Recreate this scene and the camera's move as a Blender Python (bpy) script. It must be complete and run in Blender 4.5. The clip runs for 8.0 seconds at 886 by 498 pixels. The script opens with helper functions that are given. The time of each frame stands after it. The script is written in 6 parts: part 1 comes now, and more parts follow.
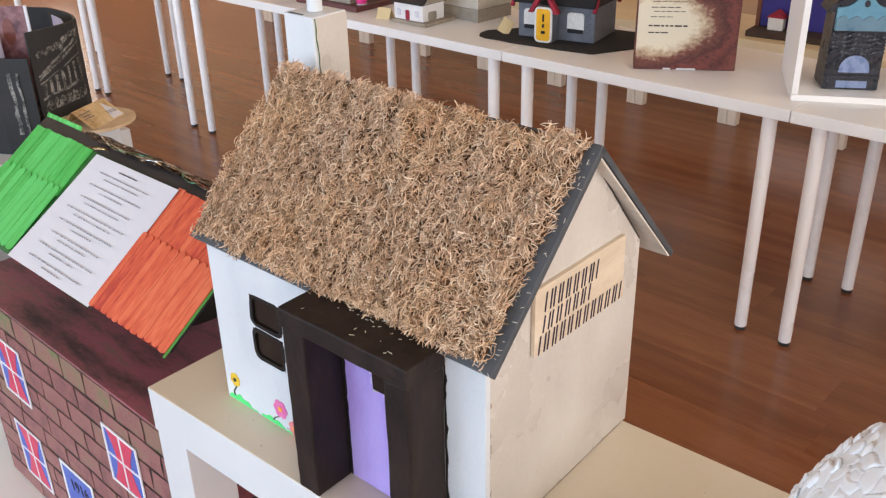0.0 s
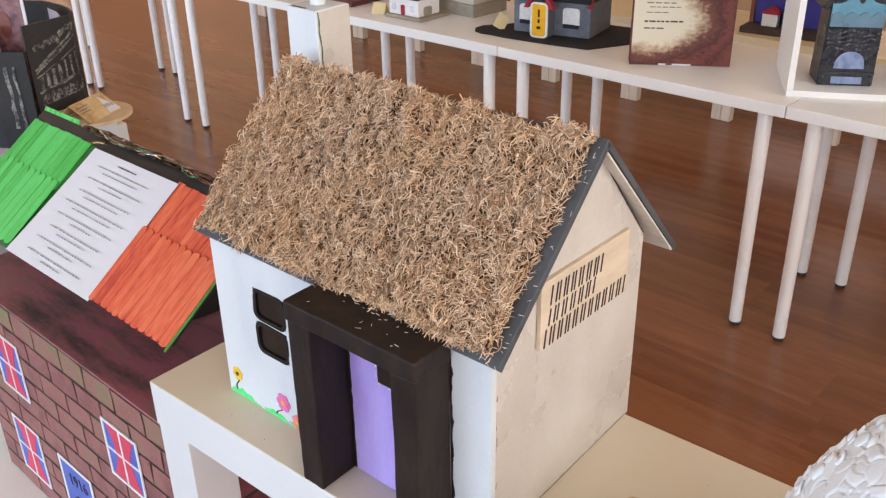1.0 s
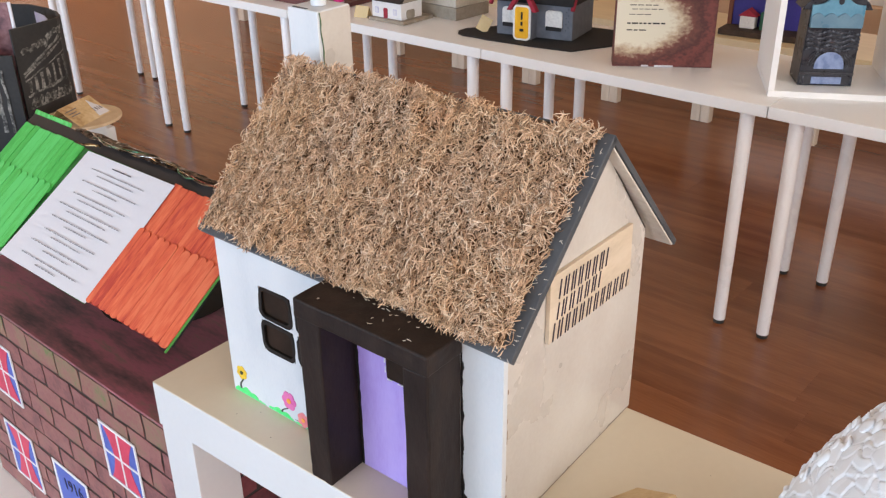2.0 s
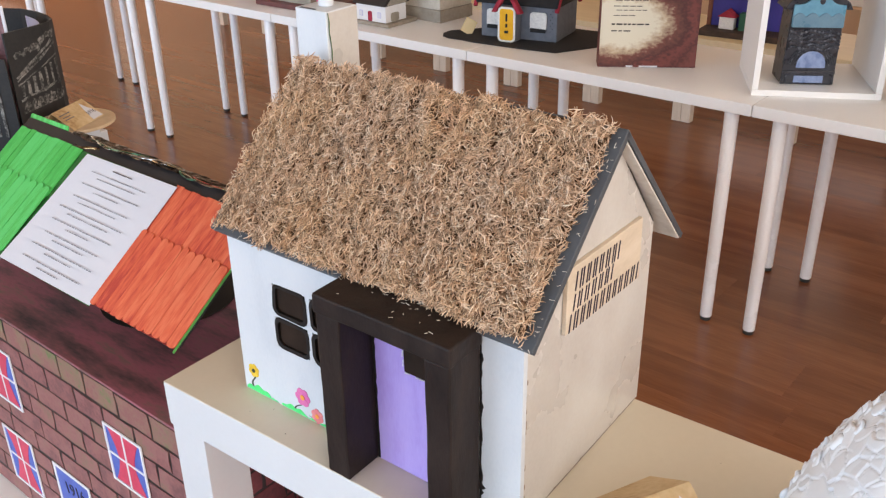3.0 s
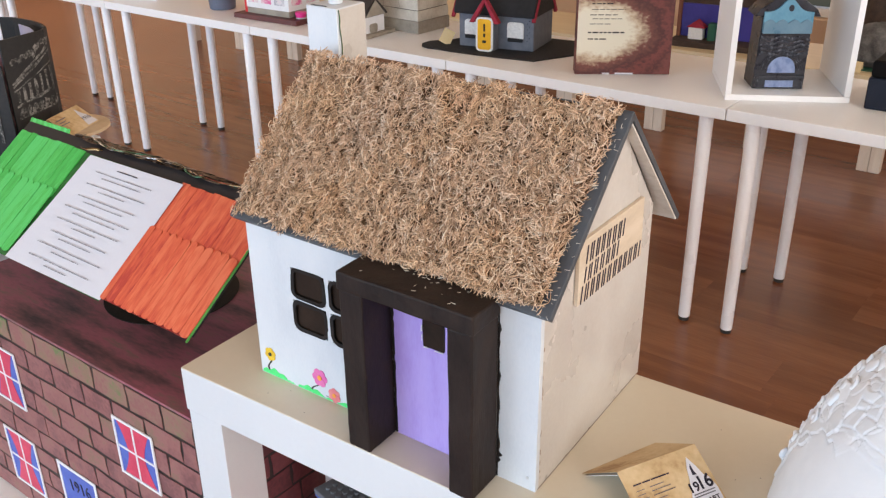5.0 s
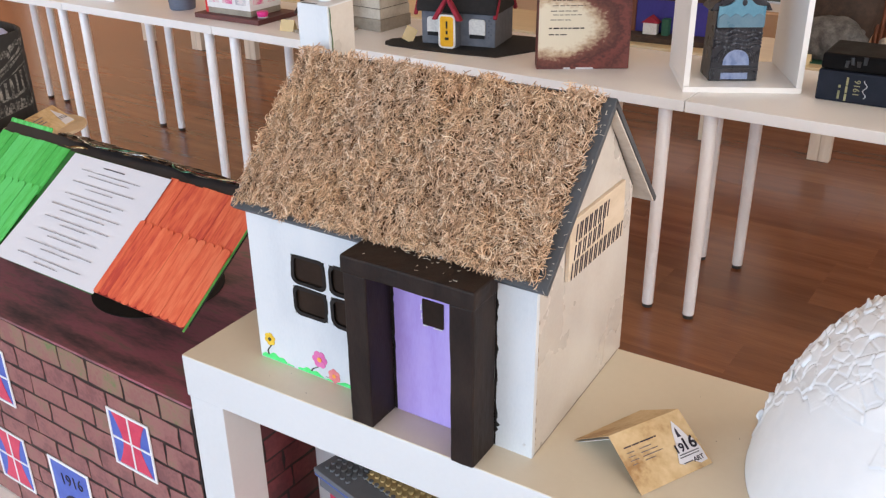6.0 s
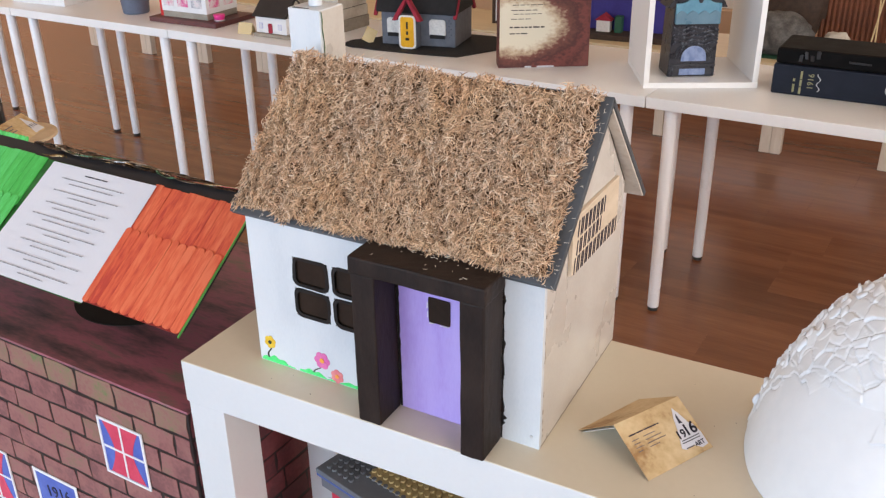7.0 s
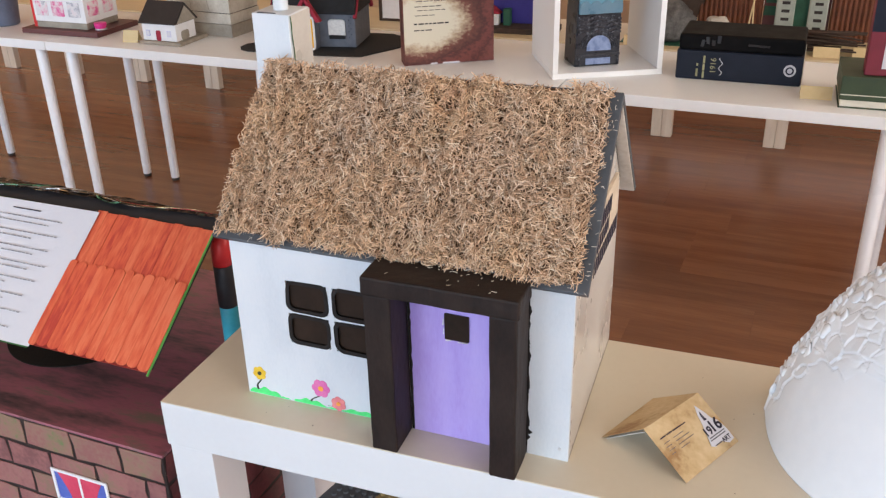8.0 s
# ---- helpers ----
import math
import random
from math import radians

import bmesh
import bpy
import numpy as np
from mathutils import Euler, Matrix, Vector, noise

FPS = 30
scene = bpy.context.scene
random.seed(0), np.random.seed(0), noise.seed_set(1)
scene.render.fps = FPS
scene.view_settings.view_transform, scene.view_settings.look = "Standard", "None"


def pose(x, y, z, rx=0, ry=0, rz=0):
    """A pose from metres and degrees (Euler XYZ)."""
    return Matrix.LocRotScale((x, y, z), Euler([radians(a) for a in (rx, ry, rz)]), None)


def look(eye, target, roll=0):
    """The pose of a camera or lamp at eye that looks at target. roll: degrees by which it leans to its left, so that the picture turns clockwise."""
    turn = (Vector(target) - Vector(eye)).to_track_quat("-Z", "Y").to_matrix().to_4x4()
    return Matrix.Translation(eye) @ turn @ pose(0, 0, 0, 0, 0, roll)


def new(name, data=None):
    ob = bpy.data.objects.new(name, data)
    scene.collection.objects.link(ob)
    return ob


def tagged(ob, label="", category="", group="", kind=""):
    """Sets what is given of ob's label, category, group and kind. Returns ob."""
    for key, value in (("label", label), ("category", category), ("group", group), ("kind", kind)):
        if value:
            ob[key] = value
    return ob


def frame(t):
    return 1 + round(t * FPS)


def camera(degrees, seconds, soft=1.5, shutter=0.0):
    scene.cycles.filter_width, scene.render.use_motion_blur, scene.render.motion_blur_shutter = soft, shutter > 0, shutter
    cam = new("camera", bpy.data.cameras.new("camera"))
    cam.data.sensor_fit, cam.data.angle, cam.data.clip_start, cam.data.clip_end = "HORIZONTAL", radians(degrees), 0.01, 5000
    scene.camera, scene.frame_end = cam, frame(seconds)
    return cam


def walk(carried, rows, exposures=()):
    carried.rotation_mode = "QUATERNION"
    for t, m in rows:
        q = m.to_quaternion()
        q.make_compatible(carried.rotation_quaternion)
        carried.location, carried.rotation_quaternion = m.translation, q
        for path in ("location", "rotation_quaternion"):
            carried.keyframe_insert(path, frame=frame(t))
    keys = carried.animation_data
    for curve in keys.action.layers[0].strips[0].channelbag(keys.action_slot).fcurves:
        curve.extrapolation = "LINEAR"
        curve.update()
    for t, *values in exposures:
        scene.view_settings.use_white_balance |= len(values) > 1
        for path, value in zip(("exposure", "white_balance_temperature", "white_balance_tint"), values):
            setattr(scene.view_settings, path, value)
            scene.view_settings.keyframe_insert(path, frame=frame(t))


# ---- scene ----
cam = camera(51.7, 8.0, soft=1.27)
PATH = [
    (0, (0.102, 0.058, 1.511), (-1.131, 1.354, 0.617), -1.3),
    (0.5, (0.099, 0.055, 1.51), (-1.128, 1.353, 0.611), -1.2),
    (1, (0.095, 0.049, 1.51), (-1.123, 1.354, 0.607), -1.0),
    (1.5, (0.09, 0.039, 1.509), (-1.113, 1.359, 0.608), -0.9),
    (3, (0.068, -0.009, 1.508), (-1.083, 1.364, 0.618), -0.9),
    (3.5, (0.063, -0.019, 1.504), (-1.078, 1.361, 0.613), -0.9),
    (4, (0.066, -0.03, 1.502), (-1.07, 1.357, 0.615), -0.9),
    (5.5, (0.069, -0.11, 1.496), (-1.009, 1.343, 0.643), -0.8),
    (6, (0.068, -0.142, 1.505), (-0.963, 1.338, 0.642), -0.8),
    (6.5, (0.059, -0.166, 1.514), (-0.93, 1.338, 0.642), -0.8),
    (7, (0.033, -0.184, 1.513), (-0.909, 1.353, 0.647), -0.9),
    (7.5, (-0.023, -0.194, 1.51), (-0.865, 1.403, 0.649), -1.0),
    (8, (-0.104, -0.197, 1.508), (-0.812, 1.455, 0.631), -1.4),
]
walk(cam, [(t, look(eye, target, roll)) for t, eye, target, roll in PATH], [(0.0, -0.03), (5.5, -0.02), (7.0, -0.06), (8.0, -0.10)])

# ---- world and light ----
world = bpy.data.worlds.new("world")
scene.world = world
world.use_nodes = True
wn = world.node_tree.nodes
sky = wn.new("ShaderNodeTexSky")
sky.sky_type, sky.sun_disc = "NISHITA", False
sky.sun_elevation, sky.sun_rotation = radians(42), radians(130)
world.node_tree.links.new(sky.outputs[0], wn["Background"].inputs[0])
wn["Background"].inputs[1].default_value = 0.12

# the room: x -9 .. 3.2, y -7.5 .. 5.2, ceiling 3.2
X0, X1, Y0, Y1, ZC = -9.0, 3.2, -7.5, 5.2, 3.2
SOUTH = [(-8.6, -5.2, 0.7, 3.0), (-4.7, -1.3, 0.7, 3.0), (-0.8, 2.6, 0.7, 3.0)]
# east openings are out of view, placed to light the gable and plinth top
EAST = [(-2.4, -0.2, 1.2, 3.0), (0.8, 3.4, 1.2, 3.0)]
WEST = [(-2.6, 0.4, 0.5, 2.7), (1.8, 4.4, 0.5, 2.7)]
# both out of view; the low wide opening is added for floor sheen
NORTH = [(-8.88, -8.50, 0.15, 2.7), (-2.2, 0.9, 0.45, 1.3)]


def window_light(name, eye, target, w, h, power, colour):
    lamp = bpy.data.lights.new(name, "AREA")
    lamp.shape, lamp.size, lamp.size_y, lamp.energy, lamp.color = "RECTANGLE", w, h, power, colour
    ob = new(name, lamp)
    ob.matrix_world = look(eye, target)
    return ob


COOL, WARM = (0.60, 0.78, 1.0), (1.0, 0.925, 0.865)
for a, b, c, d in SOUTH:
    window_light("south_window_light", ((a + b) / 2, Y0 - 0.02, (c + d) / 2), ((a + b) / 2, 0, (c + d) / 2 - 0.4), b - a - 0.1, d - c - 0.1, 240, COOL)
# lamps added in unseen openings to light the gable and the tops
for a, b, c, d in EAST:
    window_light("east_window_light", (X1 + 0.02, (a + b) / 2, (c + d) / 2), (0, (a + b) / 2, (c + d) / 2 - 0.4), b - a - 0.1, d - c - 0.1, 84, WARM)
# added lamps whose reflection gives the floor its sheen and streak
for a, b, c, d in NORTH:
    window_light("north_window_light", ((a + b) / 2, Y1 + 0.02, (c + d) / 2), ((a + b) / 2, 0, (c + d) / 2 - 0.4), b - a - 0.1, d - c - 0.1, 2.5 * (b - a) * (d - c), (1.0, 0.66, 0.41))
# tinted warm so that upward faces turn warmer
for a, b, c, d in WEST:
    window_light("west_window_light", (X0 - 0.02, (a + b) / 2, (c + d) / 2), (0, (a + b) / 2, (c + d) / 2 - 0.4), b - a - 0.1, d - c - 0.1, 76, (1.0, 0.80, 0.62))


# ---- materials ----
def node_mat(name):
    m = bpy.data.materials.new(name)
    m.use_nodes = True
    return m, m.node_tree.nodes, m.node_tree.links, m.node_tree.nodes["Principled BSDF"]


def ramp_of(n, stops):
    r = n.new("ShaderNodeValToRGB")
    while len(r.color_ramp.elements) < len(stops):
        r.color_ramp.elements.new(0.5)
    for e, (p, c) in zip(r.color_ramp.elements, stops):
        e.position, e.color = p, (*c, 1)
    return r


def surface(name, colours, rough=0.6, scale=8.0, fine=120.0, bump=0.1, depth=0.0006, stretch=(1, 1, 1), metal=0.0, rand="", spread=0.35, gloss_var=0.15, vary=0.6, spec=0.5):
    """Paint, wood, card and the like: colours mixed by a broad and a fine noise, fine relief, uneven gloss."""
    m, n, l, b = node_mat(name)
    co = n.new("ShaderNodeTexCoord")
    mp = n.new("ShaderNodeMapping")
    mp.inputs["Scale"].default_value = stretch
    l.new(co.outputs["Object"], mp.inputs[0])
    broad, grain = n.new("ShaderNodeTexNoise"), n.new("ShaderNodeTexNoise")
    broad.inputs["Scale"].default_value, broad.inputs["Detail"].default_value = scale, 4
    grain.inputs["Scale"].default_value, grain.inputs["Detail"].default_value = fine, 3
    mix = n.new("ShaderNodeMath")
    mix.operation = "MULTIPLY_ADD"
    l.new(grain.outputs[0], mix.inputs[0])
    mix.inputs[1].default_value = spread
    off = n.new("ShaderNodeMath")
    off.operation = "SUBTRACT"
    off.inputs[1].default_value = spread / 2
    l.new(broad.outputs[0], off.inputs[0])
    l.new(off.outputs[0], mix.inputs[2])
    fac = mix.outputs[0]
    if rand:
        src = n.new("ShaderNodeObjectInfo").outputs["Random"] if rand == "object" else n.new("ShaderNodeNewGeometry").outputs["Random Per Island"]
        if rand == "object":
            shift = n.new("ShaderNodeVectorMath")
            shift.operation = "MULTIPLY_ADD"
            comb = n.new("ShaderNodeCombineXYZ")
            for k in range(3):
                l.new(src, comb.inputs[k])
            shift.inputs[1].default_value = (7.0, 13.0, 5.0)
            l.new(comb.outputs[0], shift.inputs[0])
            l.new(mp.outputs[0], shift.inputs[2])
            vec = shift.outputs[0]
        else:
            vec = mp.outputs[0]
        add = n.new("ShaderNodeMath")
        add.operation = "MULTIPLY_ADD"
        l.new(src, add.inputs[0])
        add.inputs[1].default_value = vary
        sub = n.new("ShaderNodeMath")
        sub.operation = "SUBTRACT"
        sub.inputs[1].default_value = vary / 2
        l.new(fac, sub.inputs[0])
        l.new(sub.outputs[0], add.inputs[2])
        fac = add.outputs[0]
    else:
        vec = mp.outputs[0]
    l.new(vec, broad.inputs["Vector"])
    l.new(vec, grain.inputs["Vector"])
    k = len(colours) - 1
    r = ramp_of(n, [(0.28 + 0.44 * i / max(k, 1), c) for i, c in enumerate(colours)])
    l.new(fac, r.inputs[0])
    l.new(r.outputs[0], b.inputs["Base Color"])
    gl = n.new("ShaderNodeMapRange")
    gl.inputs["To Min"].default_value, gl.inputs["To Max"].default_value = max(rough - gloss_var, 0.03), min(rough + gloss_var, 1)
    l.new(broad.outputs[0], gl.inputs[0])
    l.new(gl.outputs[0], b.inputs["Roughness"])
    b.inputs["Metallic"].default_value = metal
    b.inputs["Specular IOR Level"].default_value = spec
    if bump:
        bp = n.new("ShaderNodeBump")
        bp.inputs["Strength"].default_value, bp.inputs["Distance"].default_value = bump, depth
        l.new(grain.outputs[0], bp.inputs["Height"])
        l.new(bp.outputs[0], b.inputs["Normal"])
    return m


M = {}
# for surfaces out of view: tints picked to warm bounced and reflected light
M["wall"] = surface("wall_bounce_tint", [(0.74, 0.67, 0.57), (0.80, 0.73, 0.63)], 0.8, 1.5, 60, 0.15)
M["wall_sand"] = surface("sand_reflection_tint", [(0.62, 0.43, 0.28), (0.68, 0.48, 0.32)], 0.8, 1.5, 60, 0.15)
M["ceiling"] = surface("ceiling_bounce_tint", [(0.79, 0.69, 0.55), (0.83, 0.73, 0.59)], 0.85, 1.2, 60, 0.1)
M["floor_gap"] = surface("floor_gap", [(0.06, 0.028, 0.014), (0.09, 0.04, 0.02)], 0.6)
M["plank"] = surface("laminate_plank", [(0.145, 0.048, 0.0175), (0.192, 0.067, 0.026), (0.242, 0.091, 0.037)], 0.24, 2.2, 26, 0.0, 0.0004, (0.5, 7, 1), rand="object", spread=0.5, gloss_var=0.06, vary=0.26, spec=0.5)
M["plank_far"] = surface("laminate_plank_far", [(0.145, 0.048, 0.0175), (0.192, 0.067, 0.026), (0.242, 0.091, 0.037)], 0.24, 2.2, 26, 0.0, 0.0004, (0.5, 7, 1), rand="island", spread=0.5, gloss_var=0.06, vary=0.26, spec=0.5)
M["table_white"] = surface("white_table_foil", [(0.86, 0.86, 0.86), (0.90, 0.90, 0.90)], 0.38, 3, 90, 0.05, 0.0002)
M["leg_white"] = surface("white_lacquered_steel", [(0.89, 0.875, 0.885), (0.92, 0.905, 0.915)], 0.30, 6, 90, 0.03, 0.0002)
M["rubber"] = surface("black_rubber", [(0.015, 0.014, 0.013), (0.03, 0.028, 0.026)], 0.7, 40)
M["bench"] = surface("cream_bench_top", [(0.62, 0.50, 0.30), (0.70, 0.58, 0.38)], 0.5, 3, 50, 0.05, 0.0003, (1, 8, 1))
M["pale_wood"] = surface("pale_painted_wood", [(0.60, 0.50, 0.40), (0.70, 0.61, 0.51)], 0.6, 5, 70, 0.1, 0.0004, (8, 8, 1))
# one white foil in two tints: cool light on the fronts, warm on top
M["plinth"] = surface("white_plinth_foil", [(0.65, 0.67, 0.69), (0.69, 0.71, 0.73)], 0.42, 4, 150, 0.05, 0.0002)
M["plinth_top"] = surface("plinth_top_warm_light", [(0.69, 0.622, 0.495), (0.73, 0.662, 0.535)], 0.4, 3, 150, 0.04, 0.0002)
M["house_white"] = surface("brushed_white_paint", [(0.585, 0.62, 0.66), (0.64, 0.67, 0.705), (0.675, 0.695, 0.72)], 0.5, 7, 140, 0.3, 0.0005, (3, 1, 1.2))
M["house_gable"] = surface("cream_painted_board", [(0.505, 0.461, 0.420), (0.560, 0.522, 0.480), (0.605, 0.573, 0.532)], 0.30, 6, 120, 0.10, 0.0003, (1, 2, 2), spec=0.65)
M["raw_board"] = surface("bare_board", [(0.44, 0.37, 0.31), (0.58, 0.52, 0.46), (0.66, 0.61, 0.56)], 0.7, 22, 160, 0.2)
M["slate"] = surface("slate_grey_paint", [(0.045, 0.052, 0.062), (0.075, 0.083, 0.095)], 0.5, 20, 200, 0.3)
# darker than the straw itself: holds the shade seen between stalks
M["straw_mat_shade"] = surface("straw_mat_shade", [(0.055, 0.029, 0.015), (0.11, 0.062, 0.034), (0.19, 0.115, 0.066)], 0.95, 60, 500, 0.8, 0.002, spec=0.1)


def straw_surface():
    """Cut straw: each stalk its own shade, patches of golden, rosy and grey stalks over the roof."""
    m, n, l, b = node_mat("cut_straw")
    co = n.new("ShaderNodeTexCoord")
    patch, drift = n.new("ShaderNodeTexNoise"), n.new("ShaderNodeTexNoise")
    patch.inputs["Scale"].default_value, patch.inputs["Detail"].default_value = 14, 3
    drift.inputs["Scale"].default_value, drift.inputs["Detail"].default_value = 5, 2
    l.new(co.outputs["Object"], patch.inputs["Vector"])
    l.new(co.outputs["Object"], drift.inputs["Vector"])
    rnd = n.new("ShaderNodeNewGeometry").outputs["Random Per Island"]
    shade = ramp_of(n, [(0.0, (0.20, 0.12, 0.068)), (0.15, (0.46, 0.292, 0.178)), (0.45, (0.715, 0.478, 0.308)), (0.75, (0.90, 0.645, 0.440)), (1.0, (0.98, 0.825, 0.645))])
    l.new(rnd, shade.inputs[0])
    tint = ramp_of(n, [(0.34, (0.97, 0.99, 1.04)), (0.48, (1.0, 1.0, 1.0)), (0.56, (1.03, 1.0, 0.93)), (0.66, (1.05, 0.95, 0.90))])
    sway = n.new("ShaderNodeMath")
    sway.operation = "MULTIPLY_ADD"
    sway.inputs[1].default_value = 0.6
    half = n.new("ShaderNodeMath")
    half.operation = "MULTIPLY"
    half.inputs[1].default_value = 0.4
    l.new(patch.outputs[0], half.inputs[0])
    l.new(drift.outputs[0], sway.inputs[0])
    l.new(half.outputs[0], sway.inputs[2])
    l.new(sway.outputs[0], tint.inputs[0])
    mul = n.new("ShaderNodeVectorMath")
    mul.operation = "MULTIPLY"
    l.new(shade.outputs[0], mul.inputs[0])
    l.new(tint.outputs[0], mul.inputs[1])
    l.new(mul.outputs[0], b.inputs["Base Color"])
    b.inputs["Roughness"].default_value = 0.55
    b.inputs["Specular IOR Level"].default_value = 0.35
    return m


M["straw"] = straw_surface()
M["straw_pale"] = surface("bleached_straw", [(0.60, 0.52, 0.42), (0.82, 0.76, 0.66)], 0.6, 60)
M["foil_gold"] = surface("gold_brown_foil", [(0.10, 0.07, 0.035), (0.50, 0.36, 0.19)], 0.2, 50, 200, 0.3, metal=0.9)
M["foil_silver"] = surface("silver_foil", [(0.10, 0.095, 0.09), (0.62, 0.59, 0.55)], 0.16, 50, 200, 0.3, metal=0.95)
M["foil_green"] = surface("green_foil", [(0.03, 0.16, 0.08), (0.14, 0.34, 0.22)], 0.25, 50, 200, 0.3, metal=0.8)
M["foil_red"] = surface("red_foil", [(0.35, 0.03, 0.04), (0.55, 0.10, 0.09)], 0.25, 50, 200, 0.3, metal=0.8)
M["brown_wood"] = surface("dark_brown_painted_wood", [(0.010, 0.006, 0.005), (0.018, 0.011, 0.009), (0.028, 0.018, 0.014)], 0.62, 16, 150, 0.35, 0.0006, (3, 3, 1), spec=0.25)
M["brown_card"] = surface("dark_brown_card", [(0.020, 0.0115, 0.0075), (0.036, 0.021, 0.014)], 0.7, 30, 200, 0.2, spec=0.15)
M["black_paint"] = surface("black_paint", [(0.009, 0.007, 0.006), (0.020, 0.016, 0.014)], 0.55, 40, 300, 0.4, spec=0.25)
M["lilac"] = surface("lilac_paint", [(0.40, 0.28, 0.70), (0.47, 0.35, 0.78), (0.52, 0.40, 0.82)], 0.5, 10, 150, 0.25, 0.0004, (3, 3, 0.7))
M["grass_paint"] = surface("green_grass_paint", [(0.06, 0.68, 0.16), (0.12, 0.82, 0.26)], 0.5, 90, 400, 0.3)
M["pink_paint"] = surface("pink_petal_paint", [(0.62, 0.10, 0.36), (0.78, 0.22, 0.45)], 0.5, 80, 400, 0.2)
M["coral_paint"] = surface("coral_petal_paint", [(0.70, 0.16, 0.20), (0.80, 0.30, 0.28)], 0.5, 80, 400, 0.2)
M["yellow_paint"] = surface("yellow_petal_paint", [(0.70, 0.42, 0.02), (0.85, 0.60, 0.05)], 0.5, 80, 400, 0.2)
M["orange_dot"] = surface("orange_dot_paint", [(0.85, 0.32, 0.04), (0.9, 0.4, 0.06)], 0.5)
M["stem_paint"] = surface("dark_stem_paint", [(0.02, 0.03, 0.02), (0.05, 0.06, 0.04)], 0.6, 60)
M["ply"] = surface("thin_plywood", [(0.54, 0.44, 0.33), (0.62, 0.51, 0.39), (0.68, 0.57, 0.45)], 0.55, 8, 90, 0.15, 0.0003, (6, 1.2, 6))
M["seam_green"] = surface("green_seam_paint", [(0.03, 0.07, 0.02), (0.08, 0.20, 0.05)], 0.6, 60)
M["chip_brown"] = surface("bare_brown_chip", [(0.22, 0.13, 0.09), (0.42, 0.30, 0.22)], 0.7, 90)
M["ink"] = surface("dark_ink", [(0.012, 0.010, 0.030), (0.03, 0.025, 0.05)], 0.6, 60)
M["parchment"] = surface("aged_parchment_card", [(0.36, 0.20, 0.08), (0.56, 0.395, 0.205), (0.65, 0.485, 0.275), (0.71, 0.555, 0.345)], 0.7, 18, 160, 0.1)
M["card_back"] = surface("pale_card_back", [(0.84, 0.87, 0.88), (0.89, 0.91, 0.91)], 0.7, 12)
M["white_paper"] = surface("white_paper", [(0.66, 0.66, 0.72), (0.70, 0.70, 0.75)], 0.7, 6, 200, 0.05)
M["grey_ink"] = surface("grey_print", [(0.10, 0.10, 0.12), (0.18, 0.18, 0.20)], 0.7, 90)
M["poem_ink"] = surface("pale_grey_print", [(0.22, 0.22, 0.25), (0.32, 0.32, 0.35)], 0.7, 90)
M["clay"] = surface("white_clay", [(0.74, 0.75, 0.77), (0.78, 0.785, 0.80), (0.81, 0.81, 0.82)], 0.6, 9, 70, 0.3, 0.0008)
M["brick"] = surface("painted_brick", [(0.19, 0.076, 0.075), (0.27, 0.108, 0.102), (0.31, 0.134, 0.120), (0.25, 0.148, 0.105)], 0.55, 26, 160, 0.3, 0.0005, rand="object", spread=0.5, vary=0.3)
M["brick_green"] = surface("painted_brick_mossy", [(0.27, 0.11, 0.10), (0.28, 0.15, 0.115), (0.25, 0.165, 0.105), (0.13, 0.20, 0.07)], 0.55, 34, 160, 0.3, 0.0005, rand="object", spread=0.5, vary=0.25)
# shaded copy of the brick paint, for the right side
M["brick_shaded"] = surface("painted_brick_in_shade", [(0.10, 0.02, 0.026), (0.165, 0.034, 0.04), (0.21, 0.052, 0.056)], 0.55, 26, 160, 0.3, 0.0005, rand="object", spread=0.5)
M["joint"] = surface("painted_black_joint", [(0.012, 0.008, 0.008), (0.03, 0.018, 0.016)], 0.5, 60)
M["lid"] = surface("maroon_black_brushed_lid", [(0.06, 0.041, 0.044), (0.19, 0.088, 0.096), (0.36, 0.115, 0.150), (0.19, 0.150, 0.112)], 0.36, 5, 50, 0.2, 0.0005, (1.3, 5, 1), spread=0.3)
M["white_paint"] = surface("white_paint", [(0.76, 0.76, 0.78), (0.82, 0.82, 0.84)], 0.5, 40)
M["pane_red"] = surface("crimson_window_paint", [(0.55, 0.035, 0.09), (0.68, 0.07, 0.13)], 0.5, 40, 200, 0.2)
M["pane_blue"] = surface("blue_window_paint", [(0.06, 0.10, 0.42), (0.10, 0.16, 0.52)], 0.5, 40, 200, 0.2)
M["stick_orange"] = surface("orange_stained_stick", [(0.48, 0.046, 0.028), (0.62, 0.088, 0.040), (0.70, 0.125, 0.052), (0.76, 0.175, 0.080)], 0.6, 11, 60, 0.3, 0.0004, (5, 0.8, 4), rand="object", spread=0.7, vary=0.3)
# dark backing colours that carry the shade between neighbouring sticks
M["orange_shade"] = surface("orange_gap_shade", [(0.24, 0.018, 0.012), (0.36, 0.03, 0.018)], 0.7, 30)
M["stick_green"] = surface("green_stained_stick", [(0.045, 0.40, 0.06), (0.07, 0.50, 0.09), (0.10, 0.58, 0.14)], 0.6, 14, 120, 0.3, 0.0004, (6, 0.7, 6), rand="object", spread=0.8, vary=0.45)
M["green_shade"] = surface("green_gap_shade", [(0.012, 0.10, 0.016), (0.03, 0.16, 0.03)], 0.6, 30)
M["green_card"] = surface("green_card", [(0.10, 0.42, 0.08), (0.16, 0.52, 0.12)], 0.6, 30)
M["black_card"] = surface("black_card", [(0.010, 0.009, 0.011), (0.020, 0.018, 0.02)], 0.45, 20, 200, 0.2)
